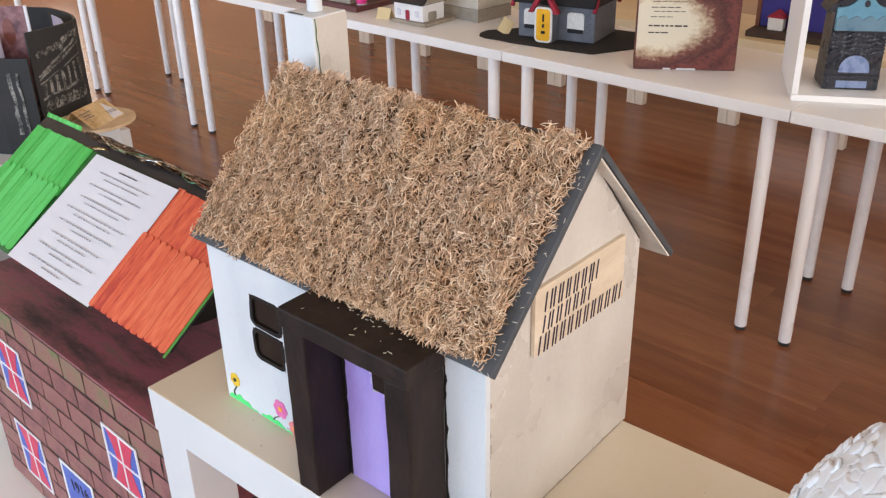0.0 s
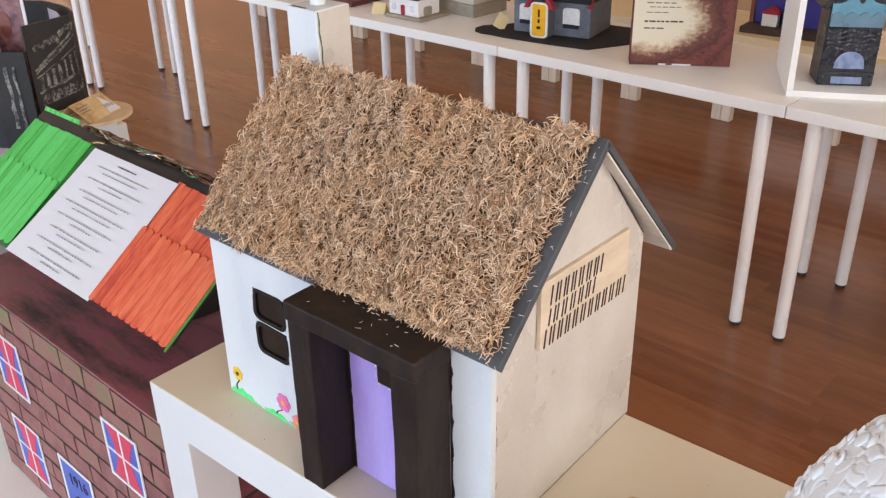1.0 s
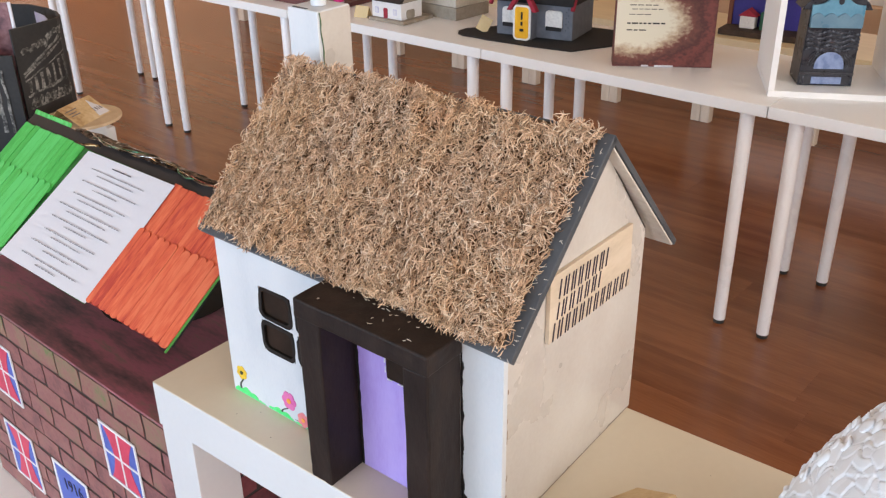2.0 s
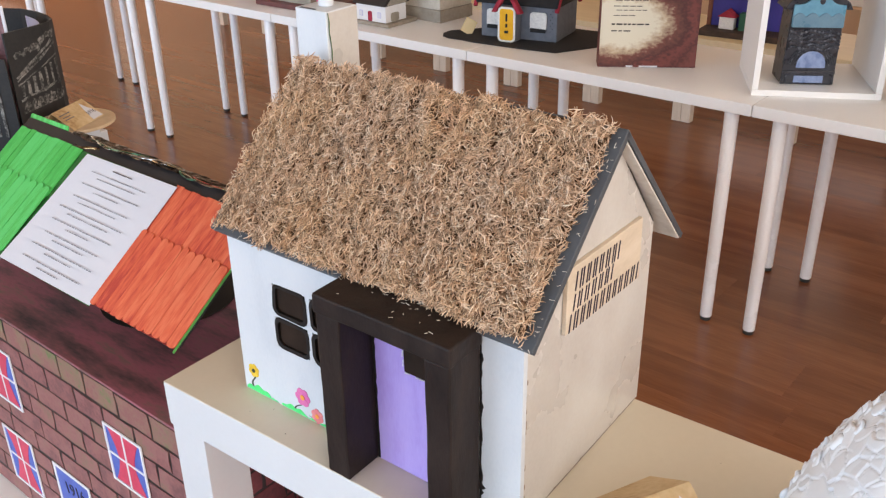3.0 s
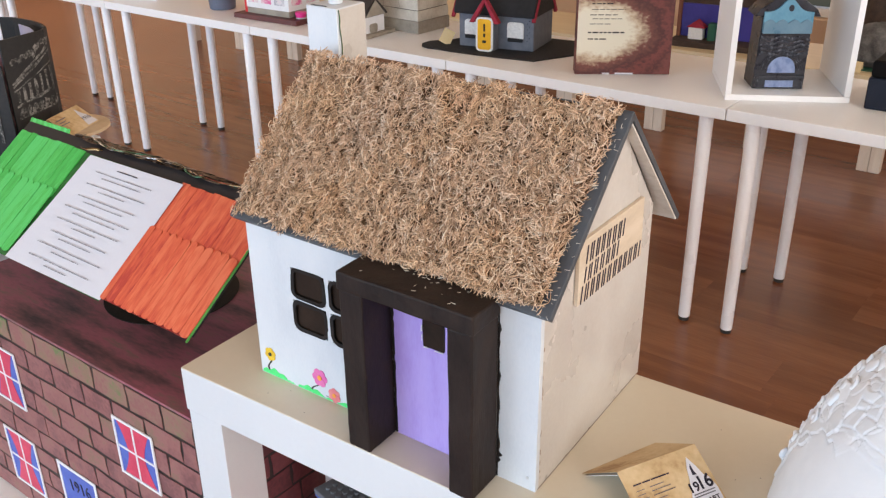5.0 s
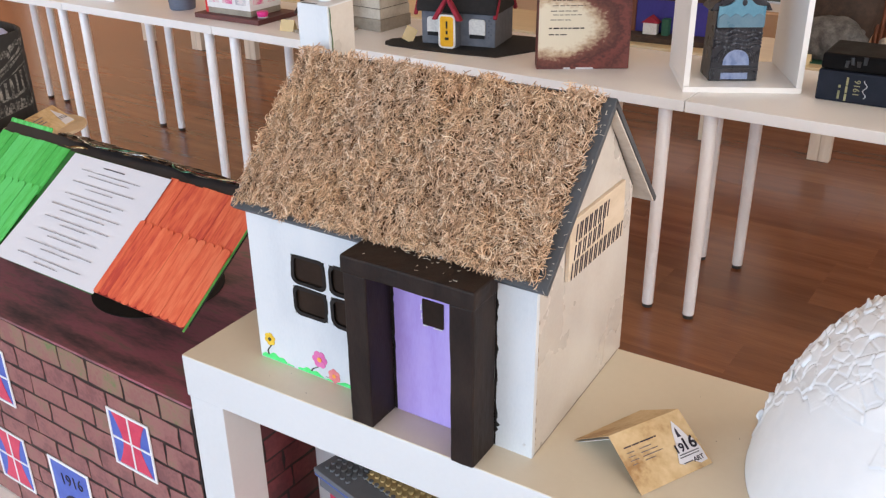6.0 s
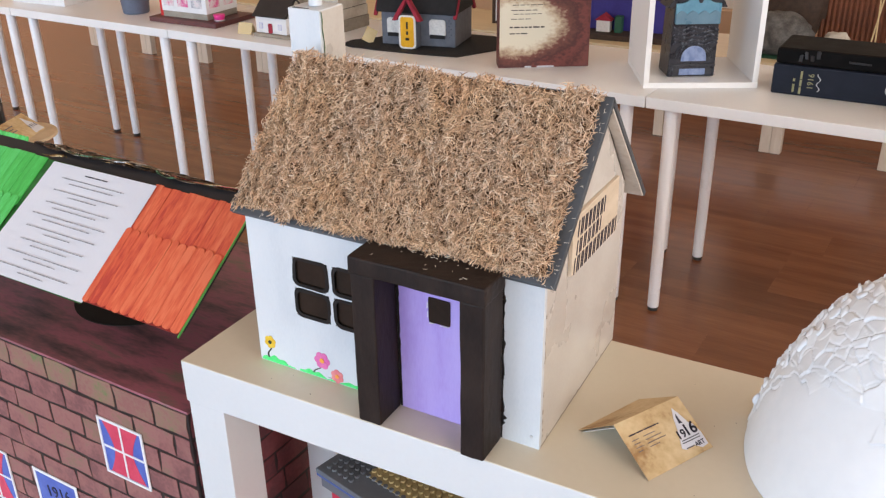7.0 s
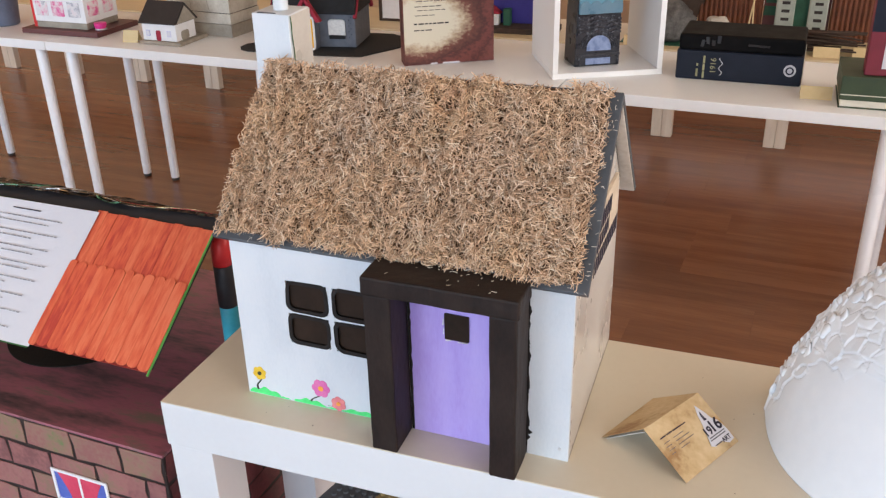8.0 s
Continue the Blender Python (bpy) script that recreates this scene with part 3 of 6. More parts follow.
# ---- the thatched cottage ----
# local: x to the right along the front, y into the house, z up, from the front right corner
W, D = 0.357, 0.240
EAVE = Vector((0, -0.009, 0.192))
RIDGE = Vector((0, 0.138, 0.331))
BACK = Vector((0, 0.290, 0.177))
SHEAR = Matrix(((1, -0.042, 0, 0), (0, 1, 0, 0), (0, 0, 1, 0), (0, 0, 0, 1)))
cottage = thing("thatched_cottage", pose(-0.278, 0.499, PT, 0, 0, 1.4), "model cottage with straw thatch, white walls and dark porch", "model house")


def on_cottage(name, bm, material, label="", parent=None, smooth=False):
    return part(name, moved(bm, SHEAR), material, parent or cottage, label, smooth)


# front wall with four window openings and a doorway
wx = [-W, -0.2960, -0.2495, -0.2430, -0.1965, -0.158, -0.092, 0.0022]
wz = [0.0, 0.0760, 0.1110, 0.1155, 0.1490, 0.190]
on_cottage("front_wall", panel(wx, wz, {(1, 1), (1, 3), (3, 1), (3, 3)}, 0.006), M["house_white"])
on_cottage("back_wall", box(-W + 0.0062, -0.0042, D - 0.006, D - 0.0003, 0, 0.205), M["house_white"])
gable = [(0.0062, 0), (D, 0), (D, 0.2065), (0.138, 0.3215), (0.0062, 0.1975)]
on_cottage("gable_wall", prism(gable, 0.006, "x", -0.004), M["house_gable"], "cream painted gable board")
on_cottage("gable_wall", prism(gable, 0.006, "x", -W), M["house_gable"])
for i, (a, b) in enumerate(((-0.2960, -0.2495), (-0.2430, -0.1965))):
    for c, d in ((0.0760, 0.1110), (0.1155, 0.1490)):
        rim = ring(rounded(a - 0.0012, b + 0.0012, c - 0.0012, d + 0.0012, 0.009), rounded(a + 0.0030, b - 0.0030, c + 0.0030, d - 0.0030, 0.006), 0.0030, "y", -0.0007)
        on_cottage("window_rim", wobble(rim, 0.0013, 75, i + c), M["black_paint"], "uneven black painted window rim")
        on_cottage("pane", box(a + 0.0002, b - 0.0002, 0.0028, 0.0050, c + 0.0002, d - 0.0002), M["brown_card"], "dark brown card in the window opening")
# ragged black paint beside the porch
BLOBS = ((0.0262, 0.0052, 0.0022), (0.0200, 0.0030, 0.0026), (0.036, 0.0018, 0.008), (0.082, 0.0014, 0.012), (0.113, 0.0019, 0.005), (0.162, 0.0016, 0.004), (0.147, 0.0011, 0.003))
ragged = [(-0.0392 + max(0.0, 0.0002 + 0.0012 * noise.noise(Vector((0, 3, z * 60))) + 0.0009 * noise.noise(Vector((0, 7, z * 420))) + sum(h * math.exp(-(((z - c) / w) ** 2)) for c, h, w in BLOBS)), z) for z in [0.001 + 0.0015 * q for q in range(117)]]
on_cottage("paint_smear", prism([(-0.0405, 0.1755), (-0.0405, 0.0008)] + ragged, 0.0006, "y", -0.0006), M["black_paint"], "ragged black paint edge")
# nail head in the board end
on_cottage("nail", moved(tube(0.0016, 0.0016, 0, 0.001, 10), pose(-0.0065, 0, 0.0135, 90)), M["silver"], "small nail head")

# roof boards
def slope_board(a, b, x0, x1, thick):
    d = (b - a).normalized()
    nrm = Vector((0, -d.z, d.y)) if d.z > 0 else Vector((0, d.z * -1, d.y * 1))
    if nrm.z < 0:
        nrm = -nrm
    pts = [a, b, b - nrm * thick, a - nrm * thick]
    return prism([(p.y, p.z) for p in pts], x1 - x0, "x", x0, bevel=0.0008)


RX0, RX1 = -0.371, 0.0145
on_cottage("front_roof", slope_board(EAVE, RIDGE, RX0, RX1, 0.0075), M["slate"], "slate-grey painted roof board")
on_cottage("back_roof", slope_board(BACK, RIDGE + Vector((0, 0.0006, 0)), RX0, RX1, 0.006), M["slate"], "slate-grey painted roof board")
lining = slope_board(BACK + Vector((0, -0.0075, -0.0015)), RIDGE + Vector((0, -0.0045, -0.0052)), RX0 + 0.002, RX1 - 0.0006, 0.002)
on_cottage("roof_lining", lining, M["raw_board"], "bare cream underside of the back roof")

def rough_timber(x0, x1, y0, y1, z0, z1, cut, seed):
    """A hand-cut bar with uneven faces and soft edges."""
    bm = bmesh.new()
    tmp = box(x0, x1, y0, y1, z0, z1)
    bmesh.ops.bevel(tmp, geom=tmp.edges[:], offset=0.0022, segments=2, profile=0.5, affect="EDGES")
    long = [e for e in tmp.edges if e.calc_length() > 0.015]
    bmesh.ops.subdivide_edges(tmp, edges=long, cuts=cut, use_grid_fill=True)
    merge(bm, tmp)
    wobble(bm, 0.0007, 24, seed)
    return wobble(bm, 0.00035, 160, seed + 5)


# porch: two posts, a lintel, a lilac door
on_cottage("post", rough_timber(-0.188, -0.1605, -0.046, -0.0012, 0.0008, 0.1768, 14, 1), M["brown_wood"])
on_cottage("post", rough_timber(-0.0655, -0.0395, -0.046, -0.0012, 0.0008, 0.1768, 14, 2), M["brown_wood"])
on_cottage("lintel", rough_timber(-0.189, -0.0370, -0.048, -0.0012, 0.1765, 0.196, 16, 3), M["brown_wood"], "thick dark brown lintel under the thatch")
door = on_cottage("door", box(-0.1595, -0.0665, -0.0022, -0.0007, 0.0005, 0.1765, 0.0004), M["lilac"], "lilac painted door")
dw = prism(rounded(-0.1222, -0.0975, 0.1168, 0.1452, 0.0012), 0.0012, "y", -0.0036)
on_cottage("door_window", wobble(dw, 0.0008, 90, 2), M["brown_card"], "small dark window in the door", door)
scratch_at = random.Random(6)
for q in range(18):
    sx_, sz_ = (-0.1232 + scratch_at.uniform(-0.0006, 0.0004), scratch_at.uniform(0.117, 0.142)) if q < 8 else (scratch_at.uniform(-0.122, -0.099), 0.1160 + scratch_at.uniform(-0.0005, 0.0005))
    wx_, wz_ = (0.0005, 0.0018) if q < 8 else (0.0018, 0.0005)
    on_cottage("scratch", prism([(sx_ - wx_, sz_ - wz_), (sx_ + wx_, sz_ - wz_ * 0.6), (sx_ + wx_ * 0.7, sz_ + wz_), (sx_ - wx_ * 0.8, sz_ + wz_ * 0.8)], 0.0006, "y", -0.0040), M["white_paint"], "white scratch in the door paint", door)
edge = [(-0.1595 + 0.0016 + 0.0012 * noise.noise(Vector((0, 0, z * 160))), z) for z in [0.002 + 0.0055 * k for k in range(30)]]
on_cottage("dark_edge", prism([(-0.1603, 0.1615), (-0.1603, 0.002)] + edge, 0.0008, "y", -0.0032), M["black_paint"], "uneven black paint edge", door)

# chimney box at the ridge end, with a white stick on its top
chim = on_cottage("chimney", wobble(box(-0.401, -0.3545, 0.1645, 0.213, 0.16, 0.3775, 0.0012), 0.0007, 30), M["house_white"], "white painted chimney box")
slant = [(0.1668 + 0.0050 * q / 20 + 0.0006 * math.sin(q * 0.9), 0.3760 - 0.0042 * q) for q in range(21)]
on_cottage("chimney_side", prism(slant + [(0.2125, 0.292), (0.2125, 0.3765)], 0.0008, "x", -0.3540), M["house_gable"], "cream side of the chimney", chim)
on_cottage("green_seam", prism([(y - 0.0006, z) for y, z in slant] + [(y + 0.0002 + 0.0004 * math.sin(z * 400), z) for y, z in slant[::-1]], 0.0006, "x", -0.3536), M["seam_green"], "dark green line along the chimney edge", chim)
on_cottage("top_smear", wobble(box(-0.394, -0.372, 0.1655, 0.1685, 0.3778, 0.3784), 0.0006, 90), M["slate"], "grey smear on the chimney top", chim)
on_cottage("chimney_stick", tube(0.0085, 0.008, 0.378, 0.425, 16, x=-0.376, y=0.188, bevel=0.001), M["house_white"], "short white chimney pot", chim, True)


def blossom(cx, cz, r, petals, mat, dot, stem_to, seed):
    f = on_cottage("painted_flower", bmesh.new(), mat, "")
    bm = bmesh.new()
    for k in range(petals):
        a = 2 * math.pi * k / petals + seed
        ox, oz = cx + 0.58 * r * math.cos(a), cz + 0.62 * r * math.sin(a)
        prism([(ox + 0.46 * r * math.cos(b), oz + 0.46 * r * math.sin(b)) for b in [2 * math.pi * j / 10 for j in range(10)]], 0.0005 + 0.00004 * k, "y", -0.0006 - 0.00004 * k, bm)
    bm.to_mesh(f.data)
    bm.free()
    on_cottage("flower_centre", prism([(cx + 0.3 * r * math.cos(b), cz + 0.3 * r * math.sin(b)) for b in [2 * math.pi * j / 10 for j in range(10)]], 0.0010, "y", -0.0013), dot, "", f)
    sx, sz = stem_to
    line = [(cx + (sx - cx) * k / 8 + 0.0016 * math.sin(k * 0.8 + seed), cz - 0.6 * r + (sz - cz + 0.6 * r) * k / 8) for k in range(9)]
    on_cottage("stem", prism([(x - 0.0011, z) for x, z in line] + [(x + 0.0011, z) for x, z in line[::-1]], 0.0005, "y", -0.00055), M["stem_paint"], "", f)
    return f


blossom(-0.3405, 0.0277, 0.0080, 6, M["yellow_paint"], M["stem_paint"], (-0.3450, 0.006), 0.3)
blossom(-0.2660, 0.0245, 0.0105, 6, M["pink_paint"], M["orange_dot"], (-0.2795, 0.005), 0.0)
blossom(-0.2462, 0.0095, 0.0085, 6, M["coral_paint"], M["orange_dot"], (-0.2590, 0.0045), 0.6)
blossom(-0.196, 0.012, 0.0085, 6, M["coral_paint"], M["orange_dot"], (-0.200, 0.003), 0.9)
for k, (gx, gw, gh) in enumerate(((-0.3360, 0.038, 0.0105), (-0.313, 0.016, 0.0030), (-0.281, 0.038, 0.0080), (-0.250, 0.026, 0.0032), (-0.219, 0.048, 0.0070))):
    n = 20
    top = [(gx - gw / 2 + gw * j / n, max(0.0012, gh * math.sin(math.pi * (0.08 + 0.84 * j / n)) ** 0.7 * (0.84 + 0.16 * math.sin(j * 0.8 + k)))) for j in range(n + 1)]
    on_cottage("painted_grass", prism([(gx - gw / 2, 0.0008)] + top + [(gx + gw / 2, 0.0008)], 0.0004, "y", -0.00045), M["grass_paint"], "bright green painted grass")

# plywood sign on the gable: three lines of thin dark strokes
sign = on_cottage("sign", prism([(0.0605, 0.1690), (0.2060, 0.1610), (0.2035, 0.2255), (0.0600, 0.2310)], 0.004, "x", 0.0023, bevel=0.0004), M["ply"], "thin plywood sign with three lines of dark strokes")
LINES = (((0.0732, 0.2068), (0.1573, 0.2029), 0.0172, 7), ((0.0711, 0.1881), (0.1466, 0.1868), 0.0150, 6), ((0.0655, 0.1691), (0.2014, 0.1627), 0.0170, 11))
for k, ((y0, z0), (y1, z1), high, n) in enumerate(LINES):
    for j in range(2 * n):
        c = y0 + (y1 - y0) * (j + 0.25 * (j % 2)) / (2 * n) + 0.0004 * math.sin(7 * j + 3 * k)
        z = z0 + (z1 - z0) * (c - y0) / (y1 - y0)
        on_cottage("bar", prism([(c, z), (c + 0.0014, z), (c + 0.0040, z + high), (c + 0.0026, z + high)], 0.0006, "x", 0.0065), M["ink"], "", sign)

# ---- thatch: a matted bed and some forty thousand cut straws ----
rise = RIDGE - EAVE
LEN = rise.length
E2 = rise.normalized()
NRM = Vector((0, -E2.z, E2.y))


TUFTS = ((-0.120, 0.186, 0.0060, 0.012), (-0.020, 0.190, 0.0065, 0.012), (-0.060, 0.176, 0.0035, 0.012), (-0.255, 0.150, 0.0045, 0.012), (-0.19, 0.105, 0.0040, 0.014), (-0.30, 0.060, 0.0035, 0.012), (-0.335, 0.188, 0.0050, 0.016), (-0.225, 0.186, 0.0040, 0.010), (-0.165, 0.150, 0.0045, 0.010), (-0.145, 0.080, 0.0050, 0.014), (-0.085, 0.120, 0.0030, 0.012))


def lump(s, u):
    """How thick the straw lies: clumps, furrows that run down the slope, single tufts."""
    deep = 0.0052 * noise.noise(Vector((s * 26, u * 26, 0))) + 0.0058 * noise.noise(Vector((s * 62 + u * 14, u * 22, 3))) + 0.0078 * noise.noise(Vector((s * 100, u * 88, 9)))
    return 0.0050 + deep + sum(h * math.exp(-(((s - a) / w) ** 2) - ((u - b) / w) ** 2) for a, b, h, w in TUFTS)


# the bed's dark colour stands in for shade in the gaps
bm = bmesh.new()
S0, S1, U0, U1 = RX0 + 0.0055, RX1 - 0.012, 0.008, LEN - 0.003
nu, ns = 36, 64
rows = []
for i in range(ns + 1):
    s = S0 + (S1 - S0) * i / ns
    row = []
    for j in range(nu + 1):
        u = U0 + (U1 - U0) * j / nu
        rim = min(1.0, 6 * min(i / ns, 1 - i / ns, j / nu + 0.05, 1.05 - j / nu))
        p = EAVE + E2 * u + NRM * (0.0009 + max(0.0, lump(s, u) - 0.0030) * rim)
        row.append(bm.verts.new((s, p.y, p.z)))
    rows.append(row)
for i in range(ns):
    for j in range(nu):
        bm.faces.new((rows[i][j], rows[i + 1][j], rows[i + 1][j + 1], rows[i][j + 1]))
on_cottage("thatch_bed", bm, M["straw_mat_shade"], "matted straw bed, darkened for the shade between loose stalks", None, True)

rng = np.random.default_rng(7)
N = 40000
e1, e2, nn = np.array((1.0, 0, 0)), np.array(E2), np.array(NRM)
org = np.array(EAVE)
s = rng.uniform(S0 - 0.002, S1 + 0.003, N)
u = rng.uniform(-0.003, U1 + 0.003, N)
# the straw stops short of the ridge over a stretch, and thins towards the verge
bare = ((s > -0.165) & (s < -0.028) & (u > U1 - 0.002 - 0.003 * np.sin(s * 90))) | ((s > S1 - 0.010) & (rng.random(N) < 0.45))
fringe = np.array([0.0035 + 0.008 * noise.noise(Vector((a * 45, 4, 0))) + 0.004 * noise.noise(Vector((a * 160, 8, 0))) + (0.004 if a < -0.31 else 0.0) for a in s])
bare &= np.array([all(abs(a - c) > 0.014 for c, *_ in TUFTS[:2]) for a in s])
bare |= u < fringe
s, u = s[~bare], u[~bare]
N = len(s)
thick = np.maximum(0.0010, np.array([lump(a, b) for a, b in zip(s, u)]))
hgt = thick + rng.uniform(-0.0058, 0.0042, N)
# neighbours lie roughly alike, in swirls
swirl = np.array([noise.noise(Vector((a * 38, b * 38, 21))) for a, b in zip(s, u)])
ang = np.where(rng.random(N) < 0.45, math.pi / 2 + 2.6 * swirl + rng.normal(0, 0.6, N), rng.uniform(0, math.pi, N))
tilt = rng.normal(0.04, 0.26, N)
length = np.clip(rng.normal(0.0082, 0.0026, N), 0.0034, 0.017)
rad = np.clip(rng.normal(0.00044, 0.00010, N), 0.00028, 0.00075)
bend = rng.normal(0, 0.40, N)
hook = rng.normal(0, 0.25, N)
dirs = (np.cos(ang) * np.cos(tilt))[:, None] * e1 + (np.sin(ang) * np.cos(tilt))[:, None] * e2 + np.sin(tilt)[:, None] * nn
side = -np.sin(ang)[:, None] * e1 + np.cos(ang)[:, None] * e2
up = np.cross(dirs, side)
mid = org + np.outer(s, e1) + np.outer(u, e2) + np.outer(hgt, nn)
STEPS = (-0.5, -0.25, 0.0, 0.25, 0.5)
verts = []
for k, tt in enumerate(STEPS):
    bow, crook = 0.25 - tt * tt, tt * (0.25 - tt * tt) * 4
    c = mid + dirs * (tt * length)[:, None] + side * (length * (bend * bow + hook * crook))[:, None] + up * (length * (0.40 * bend * bow - 0.3 * hook * crook))[:, None]
    for a in (0.0, 2.094, 4.189):
        verts.append(c + (side * math.cos(a) + up * math.sin(a)) * (rad * (0.55 if k in (0, 4) else 1.0))[:, None])
verts = np.stack(verts, 1)
verts[:, :, 0] -= 0.042 * verts[:, :, 1]
faces = []
for k in range(len(STEPS) - 1):
    for a in range(3):
        b = (a + 1) % 3
        faces.append((3 * k + a, 3 * k + b, 3 * k + 3 + b, 3 * k + 3 + a))
fa = np.array(faces)
allf = (np.arange(N)[:, None, None] * 15 + fa[None]).reshape(-1, 4)
me = bpy.data.meshes.new("thatch")
me.vertices.add(N * 15)
me.vertices.foreach_set("co", verts.reshape(-1))
me.loops.add(allf.size)
me.loops.foreach_set("vertex_index", allf.reshape(-1).astype(np.int32))
me.polygons.add(len(allf))
me.polygons.foreach_set("loop_start", (np.arange(len(allf)) * 4).astype(np.int32))
me.update(calc_edges=True)
me.validate()
me.materials.append(M["straw"])
thatch = new("thatch", me)
thatch.parent = cottage
tagged(thatch, "loose cut straw thatch", kind="stuff")

# loose straws fallen on the lintel, along the eave and the verge
rl = random.Random(31)
bm = bmesh.new()
for q in range(140):
    on_lintel = q < 60
    if on_lintel:
        p = Vector((rl.uniform(-0.186, -0.042), -0.006 - 0.038 * rl.random() ** 6, 0.1972 + 0.002 * rl.random() ** 3))
    elif q < 104:
        uu = rl.uniform(0.0, LEN)
        e = EAVE + E2 * uu + NRM * 0.0012
        p = Vector((RX1 - 0.001 - 0.012 * rl.random(), e.y, e.z))
    else:
        e = EAVE + E2 * (0.008 * rl.random()) + NRM * 0.0012
        p = Vector((rl.uniform(RX0, RX1), e.y, e.z))
    d = Vector((rl.uniform(-1, 1), rl.uniform(-0.6, 0.6), rl.uniform(-0.05, 0.12)))
    d = (d - NRM * d.dot(NRM)) if not on_lintel else d
    d.normalize()
    ln = rl.uniform(0.0015, 0.0055)
    sd = d.cross(Vector((0, 0, 1))).normalized() * 0.00023
    upv = Vector((0, 0, 0.0003))
    bow = sd * rl.uniform(-4, 4)
    rows = []
    for tt in (-0.5, 0.0, 0.5):
        c = p + d * (ln * tt) + bow * (0.25 - tt * tt)
        rows.append([bm.verts.new(c + sd), bm.verts.new(c + upv), bm.verts.new(c - sd)])
    for a, b in zip(rows, rows[1:]):
        for j in range(3):
            bm.faces.new((a[j], a[(j + 1) % 3], b[(j + 1) % 3], b[j]))
tagged(on_cottage("fallen_straw", bm, M["straw_pale"], "pale loose straws on the porch and roof edges"), kind="stuff")
# worn corner: chips in the paint, a dark strip painted as the roof's shadow gap, an uneven dirty foot line
rk = random.Random(12)
for q in range(16):
    z0 = 0.006 + 0.178 * rk.random() ** 0.6
    high, wide = rk.uniform(0.0012, 0.006), rk.uniform(0.0004, 0.0011)
    y0 = 0.0066 + rk.uniform(0.0, 0.0012)
    out = [(y0 + wide * (0.5 + 0.5 * math.sin(2.1 * g + q)), z0 + high * g / 5) for g in range(6)] + [(y0 - 0.0002, z0 + high), (y0 - 0.0002, z0)]
    on_cottage("paint_chip", prism(out, 0.0003, "x", 0.0021), M["chip_brown"], "brown chip in the corner paint")
n = 34
# the shadow between roof board and gable, laid on as a dark strip
edge_line = [(0.150 + (D - 0.151) * q / n, 0.3105 - (0.3105 - 0.2075) * q / n) for q in range(n + 1)]
low_line = [(y - 0.0009 - 0.0010 * abs(noise.noise(Vector((y * 260, 2, 0)))), z - 0.0009 - 0.0010 * abs(noise.noise(Vector((y * 190, 5, 0))))) for y, z in edge_line]
on_cottage("roof_gap", prism(edge_line + low_line[::-1], 0.0003, "x", 0.0021), M["joint"], "uneven dark strip painted as shadow under the roof board")
foot_line = [(0.004 + 0.0058 * q, 0.0009 + 0.0010 * abs(noise.noise(Vector((q * 0.9, 1, 0)))) + (0.0016 if q in (10, 19, 33) else 0)) for q in range(41)]
on_cottage("foot_line", prism([(0.004, 0.0002)] + foot_line + [(0.237, 0.0002)], 0.0003, "x", 0.0021), M["cot_base"], "dirty foot line of the gable")
# crumbs on the plinth
bm = bmesh.new()
for q in range(11):
    x, y = rl.choice(((rl.uniform(-0.26, -0.06), rl.uniform(0.47, 0.72)), (rl.uniform(-0.62, -0.47), rl.uniform(0.455, 0.482))))
    r = rl.uniform(0.0004, 0.0008)
    tmp = bmesh.new()
    bmesh.ops.create_icosphere(tmp, subdivisions=1, radius=r)
    merge(bm, tmp, pose(x, y, PT + r * 0.7))
solid("crumbs", bm, M["cot_base"], "scattered tiny crumbs and specks on the plinth", "crumbs", "stuff")

# ---- folded parchment card beside the cottage ----
tent = thing("folded_card", pose(0, 0, PT), "folded parchment-coloured name card standing like a tent", "card")
RL, RR = Vector((-0.211, 0.531, 0.034)), Vector((-0.172, 0.610, 0.034))
FL, FR = Vector((-0.164, 0.508, 0.0006)), Vector((-0.126, 0.590, 0.0006))
BL, BR = Vector((-0.254, 0.548, 0.0006)), Vector((-0.219, 0.632, 0.0006))


def sheet(a, b, c, d, thick, nx=6, ny=5, curl=0.0):
    """A thin sheet between four corners a b (top) and d c (bottom), slightly curled."""
    bm = bmesh.new()
    nr = (b - a).cross(d - a).normalized()
    grid = []
    for lay in (0, 1):
        g = []
        for j in range(ny + 1):
            row = []
            for i in range(nx + 1):
                p = a.lerp(b, i / nx).lerp(d.lerp(c, i / nx), j / ny) + nr * (curl * math.sin(math.pi * j / ny) - lay * thick)
                row.append(bm.verts.new(p))
            g.append(row)
        grid.append(g)
    for j in range(ny):
        for i in range(nx):
            bm.faces.new((grid[0][j][i], grid[0][j + 1][i], grid[0][j + 1][i + 1], grid[0][j][i + 1]))
            bm.faces.new((grid[1][j][i], grid[1][j][i + 1], grid[1][j + 1][i + 1], grid[1][j + 1][i]))
    for j in range(ny):
        bm.faces.new((grid[0][j][0], grid[1][j][0], grid[1][j + 1][0], grid[0][j + 1][0]))
        bm.faces.new((grid[0][j][nx], grid[0][j + 1][nx], grid[1][j + 1][nx], grid[1][j][nx]))
    for i in range(nx):
        bm.faces.new((grid[0][0][i], grid[0][0][i + 1], grid[1][0][i + 1], grid[1][0][i]))
        bm.faces.new((grid[0][ny][i], grid[1][ny][i], grid[1][ny][i + 1], grid[0][ny][i + 1]))
    bmesh.ops.recalc_face_normals(bm, faces=bm.faces[:])
    return bm


front = part("front_leaf", sheet(RL, RR, FR, FL, 0.0004), M["parchment"], tent)
part("back_leaf", sheet(RR, RL, BL, BR, 0.0004), M["parchment"], tent)
